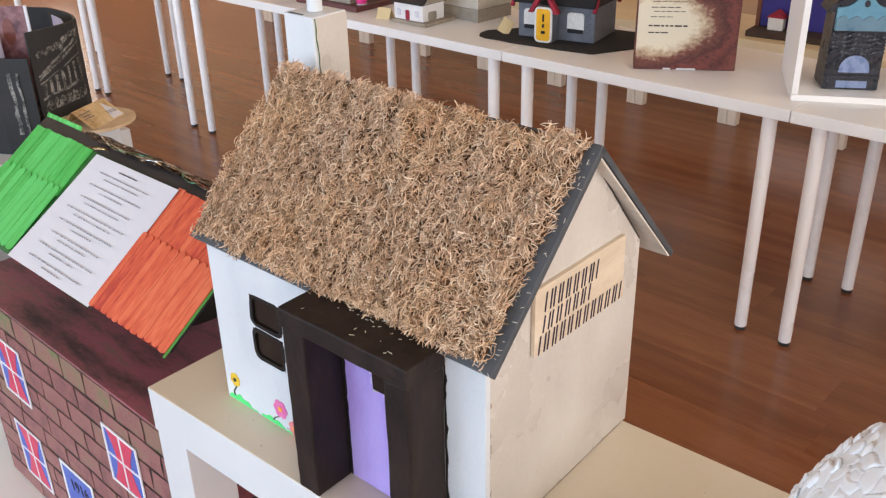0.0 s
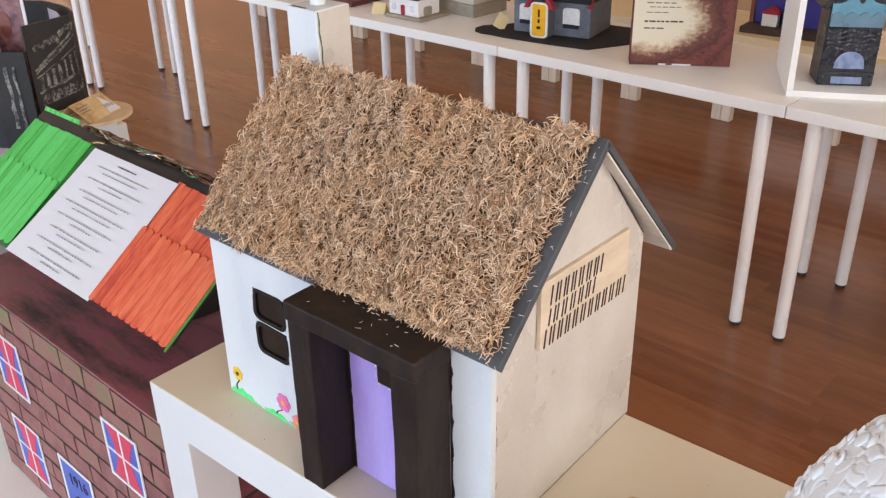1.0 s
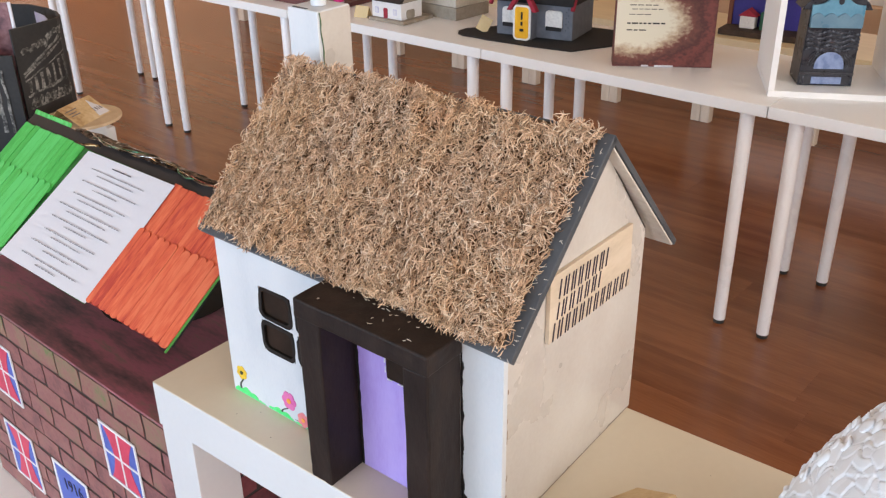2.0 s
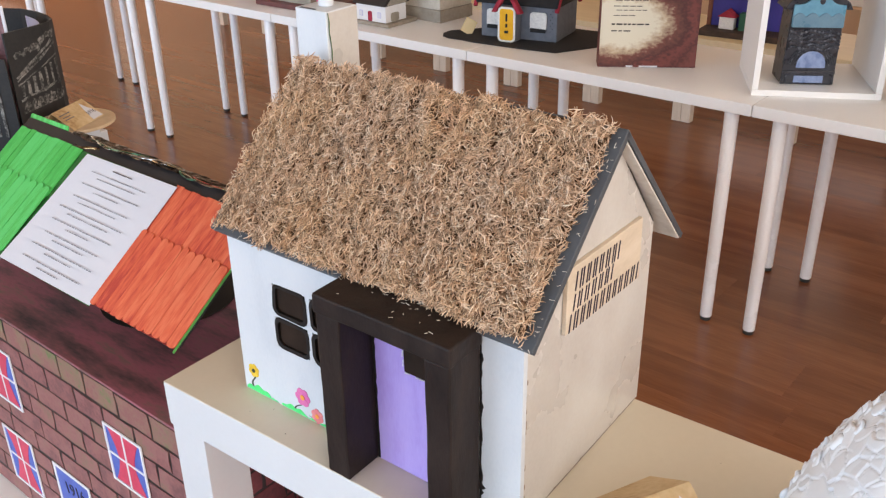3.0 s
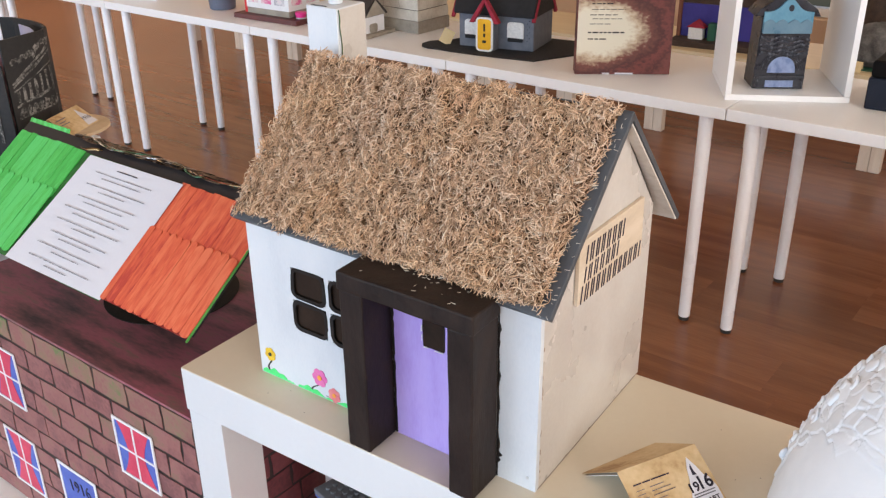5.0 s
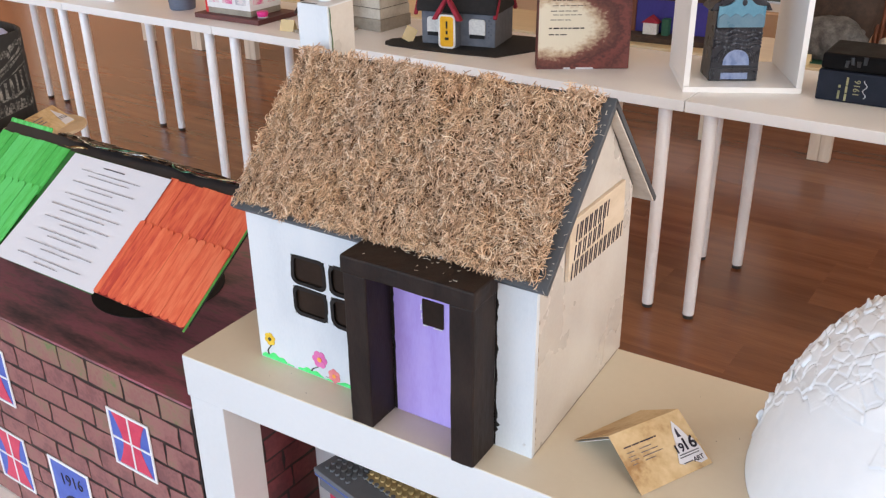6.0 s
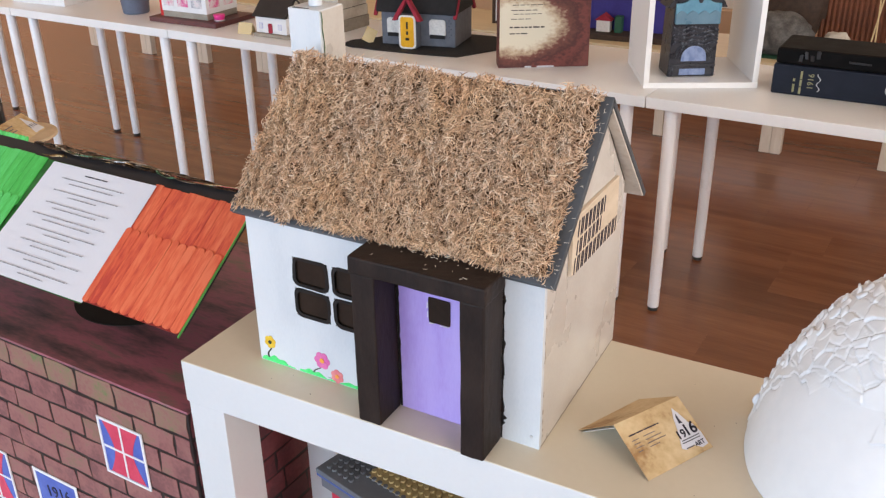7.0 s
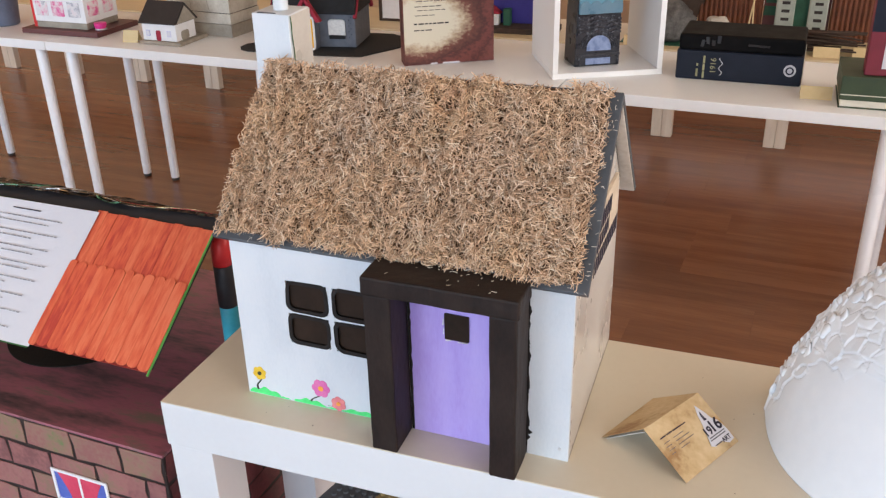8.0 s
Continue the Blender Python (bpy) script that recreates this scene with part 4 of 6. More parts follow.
part("pale_inside", sheet(RL + Vector((0.0016, -0.0006, -0.0022)), RR + Vector((0.0010, -0.0030, -0.0022)), BR + Vector((0.0032, -0.0032, 0.0)), BL + Vector((0.0042, -0.0008, 0.0)), 0.0003), M["card_back"], tent, "pale inside of the card")
fx = (RR - RL).normalized()
fy = ((RL - FL) - (RL - FL).dot(fx) * fx).normalized()
fz = fx.cross(fy)
CARD = Matrix.Translation(FL + fz * 0.0004) @ Matrix((fx, fy, fz)).transposed().to_4x4()


def on_card(name, x0, x1, y0, y1, mat, parent, lift=0.0):
    return part(name, moved(box(x0, x1, y0, y1, 0.0002 + lift, 0.0004 + lift), CARD), mat, parent)


for a, b in ((0.008, 0.0165), (0.0178, 0.0265), (0.0278, 0.0440), (0.0450, 0.0475)):
    on_card("bar", a, b, 0.0452, 0.0464, M["ink"], front)
for k, (a, b) in enumerate(((0.008, 0.017), (0.023, 0.038), (0.008, 0.016), (0.023, 0.044), (0.008, 0.018), (0.023, 0.047), (0.008, 0.014), (0.023, 0.036))):
    on_card("bar", a, b, 0.0398 - 0.0040 * (k // 2), 0.0404 - 0.0040 * (k // 2), M["grey_ink"], front)
flame = [(0.055, 0.013), (0.060, 0.010), (0.070, 0.012), (0.078, 0.006), (0.087, 0.007), (0.0872, 0.020), (0.084, 0.031), (0.080, 0.034), (0.077, 0.043), (0.072, 0.054), (0.067, 0.044), (0.064, 0.034), (0.060, 0.024)]
part("logo_patch", moved(prism(flame, 0.0002, "z", 0.0002), CARD), M["white_paper"], front, "white torn-edged emblem patch")


def heavy(body, size, x, y):
    """Words with thick strokes."""
    bm = letters(body, size, 0.0001)
    for dx, dy in ((0.04, 0.0), (0.0, 0.03), (0.04, 0.03)):
        merge(bm, letters(body, size, 0.0001), pose(dx * size, dy * size, 0))
    return moved(bm, CARD @ pose(x, y, 0.0006))


part("lettering", heavy("19", 0.0125, 0.0635, 0.0255), M["ink"], front)
part("lettering", heavy("16", 0.0175, 0.0765, 0.0272), M["ink"], front)
part("lettering", heavy("ART", 0.0068, 0.0780, 0.0110), M["ink"], front)
for a, b, c in ((0.060, 0.084, 0.0190), (0.059, 0.083, 0.0165), (0.060, 0.071, 0.0105)):
    on_card("bar", a, b, c, c + 0.0011, M["grey_ink"], front, 0.0002)
part("torch_mark", moved(prism([(0.0690, 0.0365), (0.0735, 0.0362), (0.0722, 0.0395), (0.0718, 0.0470), (0.0700, 0.0440)], 0.0002, "z", 0.0005), CARD), M["ink"], front)

# ---- white clay dome with petal-like flakes ----
dome = thing("clay_dome", pose(0.062, 0.651, PT), "white clay dome with rows of petal-like flakes", "clay model")
R, H = 0.168, 0.208


def dome_at(az, v):
    """A place on the dome by azimuth in degrees and height from 0 to 1, with its normal; the back is flatter."""
    def place(a, h):
        r = R * max(0.0, 1 - h**1.185) ** 0.376
        return Vector((r * math.cos(a), r * math.sin(a) * (0.62 if math.sin(a) > 0 else 1.0), H * h))

    a = radians(az)
    p = place(a, v)
    du = place(a + 0.02, v) - place(a - 0.02, v)
    dv = place(a, min(v + 0.01, 1)) - place(a, max(v - 0.01, 0))
    return p, du.cross(dv).normalized()


# folds in the clay: each runs from one azimuth and height to another
FOLDS = ((184, 0.10, 189, 0.22), (187, 0.20, 192, 0.38), (191, 0.36, 200, 0.47), (199, 0.46, 214, 0.60), (203, 0.52, 218, 0.52), (212, 0.60, 236, 0.64), (214, 0.66, 226, 0.60), (222, 0.63, 228, 0.72), (205, 0.62, 222, 0.78), (210, 0.70, 235, 0.76), (216, 0.80, 240, 0.84), (230, 0.66, 252, 0.72), (246, 0.66, 262, 0.60), (248, 0.58, 262, 0.62), (246, 0.50, 264, 0.52), (256, 0.50, 258, 0.64), (192, 0.50, 204, 0.66), (196, 0.64, 210, 0.82), (226, 0.70, 244, 0.82), (188, 0.30, 200, 0.40))
NV = 210
aa = np.radians(np.concatenate([np.arange(172, 268, 0.4), np.arange(268, 532, 4.0)]))
NA = len(aa)
hv = np.minimum(0.998, np.linspace(0, 1, NV) ** 0.85)
rr = R * np.maximum(0, 1 - hv**1.185) ** 0.376
ca, sa = np.cos(aa), np.sin(aa) * np.where(np.sin(aa) > 0, 0.62, 1.0)
co = np.stack([np.outer(rr, ca), np.outer(rr, sa), np.outer(H * hv, np.ones(NA))], -1)
nrm = np.cross(np.roll(co, -1, 1) - np.roll(co, 1, 1), np.gradient(co, axis=0))
nrm /= np.linalg.norm(nrm, axis=-1, keepdims=True) + 1e-12
lift = np.zeros((NV, NA))
for seed, (a0, v0, a1, v1) in enumerate(FOLDS):
    line = np.array([dome_at(a0 + (a1 - a0) * i / 24 + 1.0 * math.sin(i * 0.5 + seed), v0 + (v1 - v0) * i / 24 + 0.012 * math.sin(i * 0.4 + 2 * seed))[0] for i in range(25)])
    diff = co[:, :, None, :] - line[None, None]
    dist = np.sqrt((diff**2).sum(-1))
    near = dist.argmin(-1)
    d = dist.min(-1)
    along = np.gradient(line, axis=0)[near]
    upside = np.sign((np.cross(along, np.take_along_axis(diff, near[..., None, None], 2)[:, :, 0]) * nrm).sum(-1))
    ends = np.clip(np.minimum(near, 24 - near) / 6, 0, 1)
    lift += ends * np.where(upside > 0, 0.0013 * np.exp(-d / 0.008), -0.0024 * np.exp(-d / 0.0012))
# crumpled scales over the back and the crown, each tipped its own way, with creases between them
def scale_edge(v):
    return 182 + 8 * np.clip(v / 0.5, 0, 1) + 34 * np.clip((v - 0.47) / 0.13, 0, 1) + 60 * np.clip((v - 0.58) / 0.08, 0, 1)


rs = np.random.default_rng(5)
seeds, tips, rises = [], [], []
while len(seeds) < 120:
    az_, v_ = rs.uniform(150, 290), rs.uniform(0.0, 0.99)
    if az_ < scale_edge(v_) + 4:
        seeds.append(np.array(dome_at(az_, v_)[0]))
        tips.append(rs.normal(0, 1, 3))
        rises.append(rs.uniform(0.0, 1.0))
seeds, tips, rises = np.array(seeds), np.array(tips), np.array(rises)
warp = np.array([[noise.noise_vector(Vector(p) * 70) for p in line] for line in co.tolist()]) * 0.0045
shifted = co + warp
first, second, which = np.full((NV, NA), 9.0), np.full((NV, NA), 9.0), np.zeros((NV, NA), int)
for q, c in enumerate(seeds):
    d = np.sqrt(((shifted - c) ** 2).sum(-1))
    closer = d < first
    second = np.where(closer, first, np.minimum(second, d))
    which = np.where(closer, q, which)
    first = np.where(closer, d, first)
slope = ((shifted - seeds[which]) * tips[which]).sum(-1)
az_grid = np.degrees(aa)[None, :] + 5 * warp[..., 0] / 0.0045
cover = np.clip((scale_edge(hv)[:, None] - az_grid) / 6.0, 0, 1)
scale_up = 0.0007 + 0.0013 * rises[which] + np.clip(0.065 * slope, -0.0010, 0.0018) - 0.0021 * np.exp(-(second - first) / 0.0007)
lift = lift * (1 - 0.7 * cover) + cover * scale_up
co = co + nrm * lift[..., None]
co[0, :, 2] = 0.0003
bm = bmesh.new()
rows = [[bm.verts.new(p) for p in line] for line in co.tolist()]
for a, b in zip(rows, rows[1:]):
    for k in range(NA):
        bm.faces.new((a[k], a[(k + 1) % NA], b[(k + 1) % NA], b[k]))
bm.faces.new(rows[0][::-1])
bm.faces.new(rows[-1])
part("body", wobble(bm, 0.0016, 16, 5), M["clay"], dome, "", True)

rf = random.Random(11)
k = 0
for row in range(17):
    v = 0.10 + 0.053 * row
    ring_r = R * (1 - v**1.185) ** 0.376
    limit = 180 + 22 * v
    nrow = max(3, int(radians(limit - 150) * ring_r / 0.0135))
    for q in range(nrow):
        az = 150 + (limit - 150) * (q + 0.5 * (row % 2)) / nrow + rf.uniform(-3, 3)
        p, nr = dome_at(az, min(0.97, v + rf.uniform(-0.018, 0.018)))
        t1 = Vector((0, 0, 1)).cross(nr).normalized()
        rot = Matrix((t1, nr.cross(t1), nr)).transposed().to_4x4()
        bm = bmesh.new()
        bmesh.ops.create_icosphere(bm, subdivisions=2, radius=1.0)
        sx, sy, sz = rf.uniform(0.0042, 0.0074), rf.uniform(0.0056, 0.0098), rf.uniform(0.0022, 0.0036)
        curl, cup = rf.uniform(0.0008, 0.0044), rf.uniform(-0.0012, 0.0018)
        for w in bm.verts:
            x, y, z = w.co
            taper = 1.0 - 0.10 * max(0.0, y) + 0.12 * math.sin(5 * math.atan2(y, x) + k)
            w.co = Vector((x * sx * taper, y * sy, z * sz + curl * max(0.0, y) ** 2 + cup * x * x))
        wobble(bm, 0.0022, 95, k)
        moved(bm, Matrix.Translation(p + nr * 0.0003) @ rot @ pose(0, 0, 0, rf.uniform(-6, 14), rf.uniform(-9, 9), rf.uniform(-65, 65)))
        part("flake", bm, M["clay"], dome, "", True)
        k += 1


# ---- the brick-painted house with the tricolour roof ----
BX0, BX1, BY0, BY1, BZ = -1.402, -0.766, 0.477, 0.904, 0.812
brick_house = thing("brick_house", pose(0, 0, 0), "box-shaped model house painted with red bricks", "model house")
body = part("body", box(BX0, BX1, BY0, BY1, LOW, BZ - 0.004, 0.001), M["joint"], brick_house, "black painted joints of the box")
lid = part("lid", box(BX0 - 0.001, BX1 + 0.001, BY0 - 0.001, BY1 + 0.001, BZ - 0.004, BZ, 0.0008), M["lid"], brick_house, "maroon and black brushed lid")
part("round_hole", moved(tube(0.105, 0.105, 0, 0.0012, 48), pose(-1.068, 0.678, BZ + 0.0003)), M["black_paint"], lid, "round black patch on the lid")


def painted_window(x0, x1, z0, z1):
    w = part("window", box(x0, x1, BY0 - 0.0024, BY0 - 0.0012, z0, z1), M["pane_blue"], brick_house, "painted window with crimson curtains and white bars")
    xm, zm = (x0 + x1) / 2, (z0 + z1) / 2
    for sx in (-1, 1):
        edge_x = xm + sx * 0.0015
        out = [(edge_x, z0 + 0.003)] + [(xm + sx * ((x1 - x0) / 2) * (0.42 + 0.40 * abs(2 * q / 8 - 1) ** 1.5), z0 + 0.003 + (z1 - z0 - 0.006) * q / 8) for q in range(9)] + [(edge_x, z1 - 0.003)]
        part("curtain", prism(out, 0.0006, "y", BY0 - 0.0030), M["pane_red"], w)
    b = 0.0034
    part("frame_bar", ring([(x0 - 0.002, z0 - 0.002), (x1 + 0.002, z0 - 0.002), (x1 + 0.002, z1 + 0.002), (x0 - 0.002, z1 + 0.002)], [(x0 + b * 0.6, z0 + b * 0.6), (x1 - b * 0.6, z0 + b * 0.6), (x1 - b * 0.6, z1 - b * 0.6), (x0 + b * 0.6, z1 - b * 0.6)], 0.0018, "y", BY0 - 0.0038), M["white_paint"], w)
    part("frame_bar", box(xm - b / 2, xm + b / 2, BY0 - 0.0037, BY0 - 0.0022, z0 + 0.003, z1 - 0.003), M["white_paint"], w)
    part("frame_bar", box(x0 + 0.003, x1 - 0.003, BY0 - 0.00355, BY0 - 0.0021, zm - b / 2, zm + b / 2), M["white_paint"], w)


painted_window(-0.954, -0.866, 0.643, 0.739)
painted_window(-1.304, -1.216, 0.637, 0.741)
painted_window(-1.314, -1.222, 0.456, 0.566)
bdoor = part("door", box(-1.150, -1.050, BY0 - 0.0026, BY0 - 0.0012, LOW + 0.002, 0.567), M["pane_blue"], brick_house, "blue painted door with a year number")
part("door_frame", ring([(-1.153, LOW + 0.001), (-1.047, LOW + 0.001), (-1.047, 0.570), (-1.153, 0.570)], [(-1.1475, LOW + 0.004), (-1.0525, LOW + 0.004), (-1.0525, 0.5645), (-1.1475, 0.5645)], 0.0014, "y", BY0 - 0.0036), M["white_paint"], bdoor)
part("lettering", moved(letters("1916", 0.031, 0.0003), pose(-1.098, BY0 - 0.0032, 0.535, 90, -7)), M["ink"], bdoor)
part("door_arch", prism([(-1.1 + 0.030 * math.cos(a), 0.478 + 0.026 * math.sin(a)) for a in [math.pi * q / 12 for q in range(13)]] , 0.0008, "y", BY0 - 0.0034), M["ink"], bdoor)

# roof over the box: a black board each way, sticks in green and orange, a printed sheet between
AY, AZ = 0.494, 0.9095
RU = Matrix(((1, 0, 0), (0, 0.8048, -0.5935), (0, 0.5935, 0.8048))).to_4x4()
ROOF = Matrix.Translation((0, AY, AZ)) @ RU
roof = part("roof", moved(box(-1.400, -0.786, 0.012, 0.222, -0.010, -0.006, 0.0006), ROOF), M["black_card"], brick_house, "black card roof with flag-coloured sticks")
back = Matrix.Translation((0, 0.8585, AZ)) @ pose(0, 0, 0, 0, 0, 180) @ RU
part("back_slope", moved(box(0.786, 1.400, -0.002, 0.2215, -0.010, -0.006, 0.0006), back), M["black_card"], roof, "")
# backings coloured dark so that stick gaps look shaded; the orange one is added
part("green_sheet", moved(box(-1.397, -0.9725, 0.001, 0.200, -0.0056, -0.0040), ROOF), M["green_shade"], roof, "green card under the sticks, darkened for shaded gaps")
part("orange_sheet", moved(box(-0.9720, -0.7865, 0.006, 0.200, -0.0056, -0.0040), ROOF), M["orange_shade"], roof, "orange backing added under the sticks, dark for shaded gaps")
part("green_edge", moved(box(-0.7860, -0.7846, 0.002, 0.200, -0.0050, -0.0020), ROOF), M["green_card"], roof, "green card edge beside the sticks")
part("paper", moved(sheet(Vector((-1.190, 0.197, -0.0005)), Vector((-0.9655, 0.199, -0.0005)), Vector((-0.9665, 0.002, -0.0008)), Vector((-1.206, 0.000, -0.0008)), 0.0004, 6, 5, 0.0008), ROOF), M["white_paper"], roof, "white sheet printed with a centred poem")
sheet_ob = roof.children[-1]
rt = random.Random(4)
for a, b in ((-1.107, -1.103), (-1.1015, -1.086), (-1.0845, -1.072), (-1.0705, -1.058)):
    part("bar", moved(box(a, b, 0.1842, 0.1858, 0.0009, 0.0012), ROOF), M["ink"], sheet_ob)
u = 0.1735
for block in range(8):
    for q in range(2):
        half = rt.uniform(0.066, 0.084) if q == 0 else rt.uniform(0.026, 0.052)
        mid_x = -1.080 - 0.004 * block / 7
        x = mid_x - half
        while x < mid_x + half - 0.002:
            w = min(rt.choice((0.0024, 0.0036, 0.0048, 0.0062, 0.0085)), mid_x + half - x)
            tall = 0.00078 if w > 0.003 else 0.0006
            part("bar", moved(box(x, x + w, u - tall, u + tall, 0.0009, 0.0012), ROOF), M["poem_ink"], sheet_ob)
            x += w + 0.0021
        u -= 0.0078
    u -= 0.0064


def craft_stick(length, width, thick=0.0014, cut=False):
    """A flat wooden stick with round ends, along y from 0."""
    r = width / 2
    pts = [(r * math.cos(a), r + r * math.sin(a) * 0.62) for a in [math.pi + math.pi * q / 6 for q in range(7)]]
    if cut:
        return prism(pts + [(r, length), (-r, length)], thick, "z", 0.0)
    pts += [(r * math.cos(a), length - r + r * math.sin(a) * 0.78) for a in [math.pi * q / 6 for q in range(7)]]
    return prism(pts, thick, "z", 0.0)


def stick_rows(x0, x1, material, label, wide, tight):
    """Two overlapping rows of sticks; the sticks are of uneven width."""
    for name_len, u0, lift in ((0.094, 0.108, -0.0037), (0.125, 0.003, -0.0016)):
        cuts = [0.0]
        while cuts[-1] < 1.0:
            cuts.append(cuts[-1] + wide * rt.uniform(0.78, 1.25) / (x1 - x0))
        cuts = [c / cuts[-1] for c in cuts]
        for a, b in zip(cuts, cuts[1:]):
            w = (b - a) * (x1 - x0)
            ob = part("stick", craft_stick(name_len, w * rt.uniform(*tight), cut=lift < -0.003), material, roof, label)
            ob.matrix_basis = ROOF @ pose(x0 + (a + b) / 2 * (x1 - x0), u0 + rt.uniform(-0.0012, 0.0012), lift + rt.uniform(0, 0.0004), 0.0, rt.uniform(-0.5, 0.5), rt.uniform(-0.3, 0.3))


stick_rows(-0.9705, -0.785, M["stick_orange"], "flat orange-stained craft stick", 0.0150, (0.955, 0.995))
stick_rows(-1.396, -1.209, M["stick_green"], "flat green-stained craft stick", 0.0190, (0.93, 0.98))
# ends of the green sticks of the far slope show above the ridge
me = None
for q in range(14):
    bm = craft_stick(0.05, 0.0080)
    if me is None:
        ob = part("stick", bm, M["stick_green"], roof)
        me = ob.data
    else:
        bm.free()
        ob = new("stick", me)
        ob.parent = roof
    ob.matrix_basis = Matrix.Translation((-1.398 + 0.0083 * q, 0.6790, 1.0350)) @ pose(0, 0, 0, 62 + rt.uniform(-4, 4)) @ pose(0, -0.0415, 0)
# crumpled shiny film along the ridge
bm = bmesh.new()
nseg = 90
rows = []
for i in range(nseg + 1):
    x = -1.262 + 0.47 * i / nseg
    fade = 0.45 + 0.55 * math.sin(math.pi * min(1, (i + 6) / nseg) ** 0.8)
    row = []
    for j in range(7):
        a = (j - 3) / 3
        p = Vector((x, 0.677 + 0.011 * a * fade, 1.0385 + 0.0022 * fade * (1 - a * a)))
        p += 0.0030 * fade * noise.noise_vector(Vector((x * 22, j * 0.9, 2.0))) + 0.0016 * noise.noise_vector(Vector((x * 60, j * 1.9, 7.0)))
        p.z = max(p.z, 1.0375 - 0.009 * abs(a))
        row.append(bm.verts.new(p))
    rows.append(row)
for a, b in zip(rows, rows[1:]):
    for j in range(6):
        bm.faces.new((a[j], b[j], b[j + 1], a[j + 1]))
part("ridge_film", bm, M["tinsel"], roof, "crumpled iridescent film along the ridge")
# twisted foil ribbons over the film
for q, (x0, x1, mat, width, seed) in enumerate(((-1.245, -1.120, "foil_silver", 0.0050, 1.0), (-1.205, -1.060, "foil_green", 0.0040, 2.3), (-1.180, -1.000, "foil_silver", 0.0075, 3.1), (-1.160, -1.030, "foil_gold", 0.0070, 4.7), (-1.090, -0.960, "foil_gold", 0.0060, 5.2), (-1.060, -0.900, "foil_silver", 0.0055, 6.6), (-1.010, -0.930, "foil_green", 0.0055, 7.4), (-0.975, -0.810, "foil_gold", 0.0040, 8.9), (-0.950, -0.800, "foil_red", 0.0022, 9.5), (-1.215, -1.165, "foil_gold", 0.0085, 10.4))):
    bm = bmesh.new()
    rows = []
    for i in range(41):
        f = i / 40
        x = x0 + (x1 - x0) * f
        turn = 1.2 * math.sin(f * 7 + seed) + 2.2 * noise.noise(Vector((f * 3, seed, 0)))
        mid_p = Vector((x, 0.672 + 0.007 * math.sin(f * 5 + seed) - (0.016 if q == 9 else 0.0), 1.0412 + 0.0018 * math.sin(f * 4 + 2 * seed) - (0.006 if q == 9 else 0.0)))
        w = width * (0.25 + 0.75 * math.sin(math.pi * f) ** 0.6)
        d = Vector((0, math.cos(turn), math.sin(turn) * 0.40)) * w / 2
        nr = Vector((0, -math.sin(turn), math.cos(turn))) * 0.00015
        rows.append([bm.verts.new(mid_p + d + nr), bm.verts.new(mid_p - d + nr), bm.verts.new(mid_p - d - nr), bm.verts.new(mid_p + d - nr)])
    for a, b in zip(rows, rows[1:]):
        for j in range(4):
            bm.faces.new((a[j], b[j], b[(j + 1) % 4], a[(j + 1) % 4]))
    bm.faces.new(rows[0])
    bm.faces.new(rows[-1][::-1])
    part("foil_ribbon", bm, M[mat], roof, "twisted shiny foil ribbon", True)
# posts that carry the ridge
for px in (-0.806, -1.378):
    post = part("post", moved(tube(0.0125, 0.0125, 0.0, 0.085, 20, bevel=0.001), pose(px, 0.692, BZ + 0.0005)), M["tube_teal"], brick_house, "teal plastic tube", True)
    part("band", moved(tube(0.0132, 0.0132, 0.0855, 0.148, 20, bevel=0.001), pose(px, 0.692, BZ)), M["black_card"], post, "black middle of the tube", True)
    part("cap", moved(lathe([(0.0132, 0.1485), (0.0135, 0.165), (0.0130, 0.178), (0.0105, 0.186), (0.006, 0.190)], 20), pose(px, 0.692, BZ)), M["tube_red"], post, "rounded red cap", True)

# bricks: front and right side, each a thin slab proud of the black joints; the side's shade is in its darker colour
rb = random.Random(21)


def brick_mesh(w, h, name, material, flat_axis):
    g = 0.0025
    wv = 0.0030
    pts = []
    for a, b in ((0, 0), (0.5, 0), (1, 0), (1, 0.5), (1, 1), (0.5, 1), (0, 1), (0, 0.5)):
        pts.append((g + a * (w - 2 * g) + rb.uniform(-wv, wv) * 0.7, g + b * (h - 2 * g) + rb.uniform(-wv, wv) * 0.6))
    bm = prism(pts, 0.0008, flat_axis, 0.0)
    me = bpy.data.meshes.new(name)
    bm.to_mesh(me)
    bm.free()
    me.materials.append(material)
    return me


rows_z = [BZ - 0.004, 0.7655, 0.7250, 0.6850, 0.6460, 0.6065] + [0.5665 - 0.0386 * q for q in range(5)]
# upright joints of the painted courses along the front
JOINTS = ((-1.285, -1.212, -1.142, -1.056, -0.989, -0.911, -0.834), (-1.330, -1.252, -1.178, -1.106, -1.027, -0.954, -0.880, -0.800), (-1.300, -1.225, -1.149, -1.066, -0.995, -0.918, -0.837), (-1.335, -1.262, -1.183, -1.114, -1.030, -0.955, -0.880, -0.806), (-1.345, -1.270, -1.164, -1.073, -1.001, -0.925, -0.845), (-1.275, -1.197, -1.120, -1.040, -0.965, -0.885, -0.810))
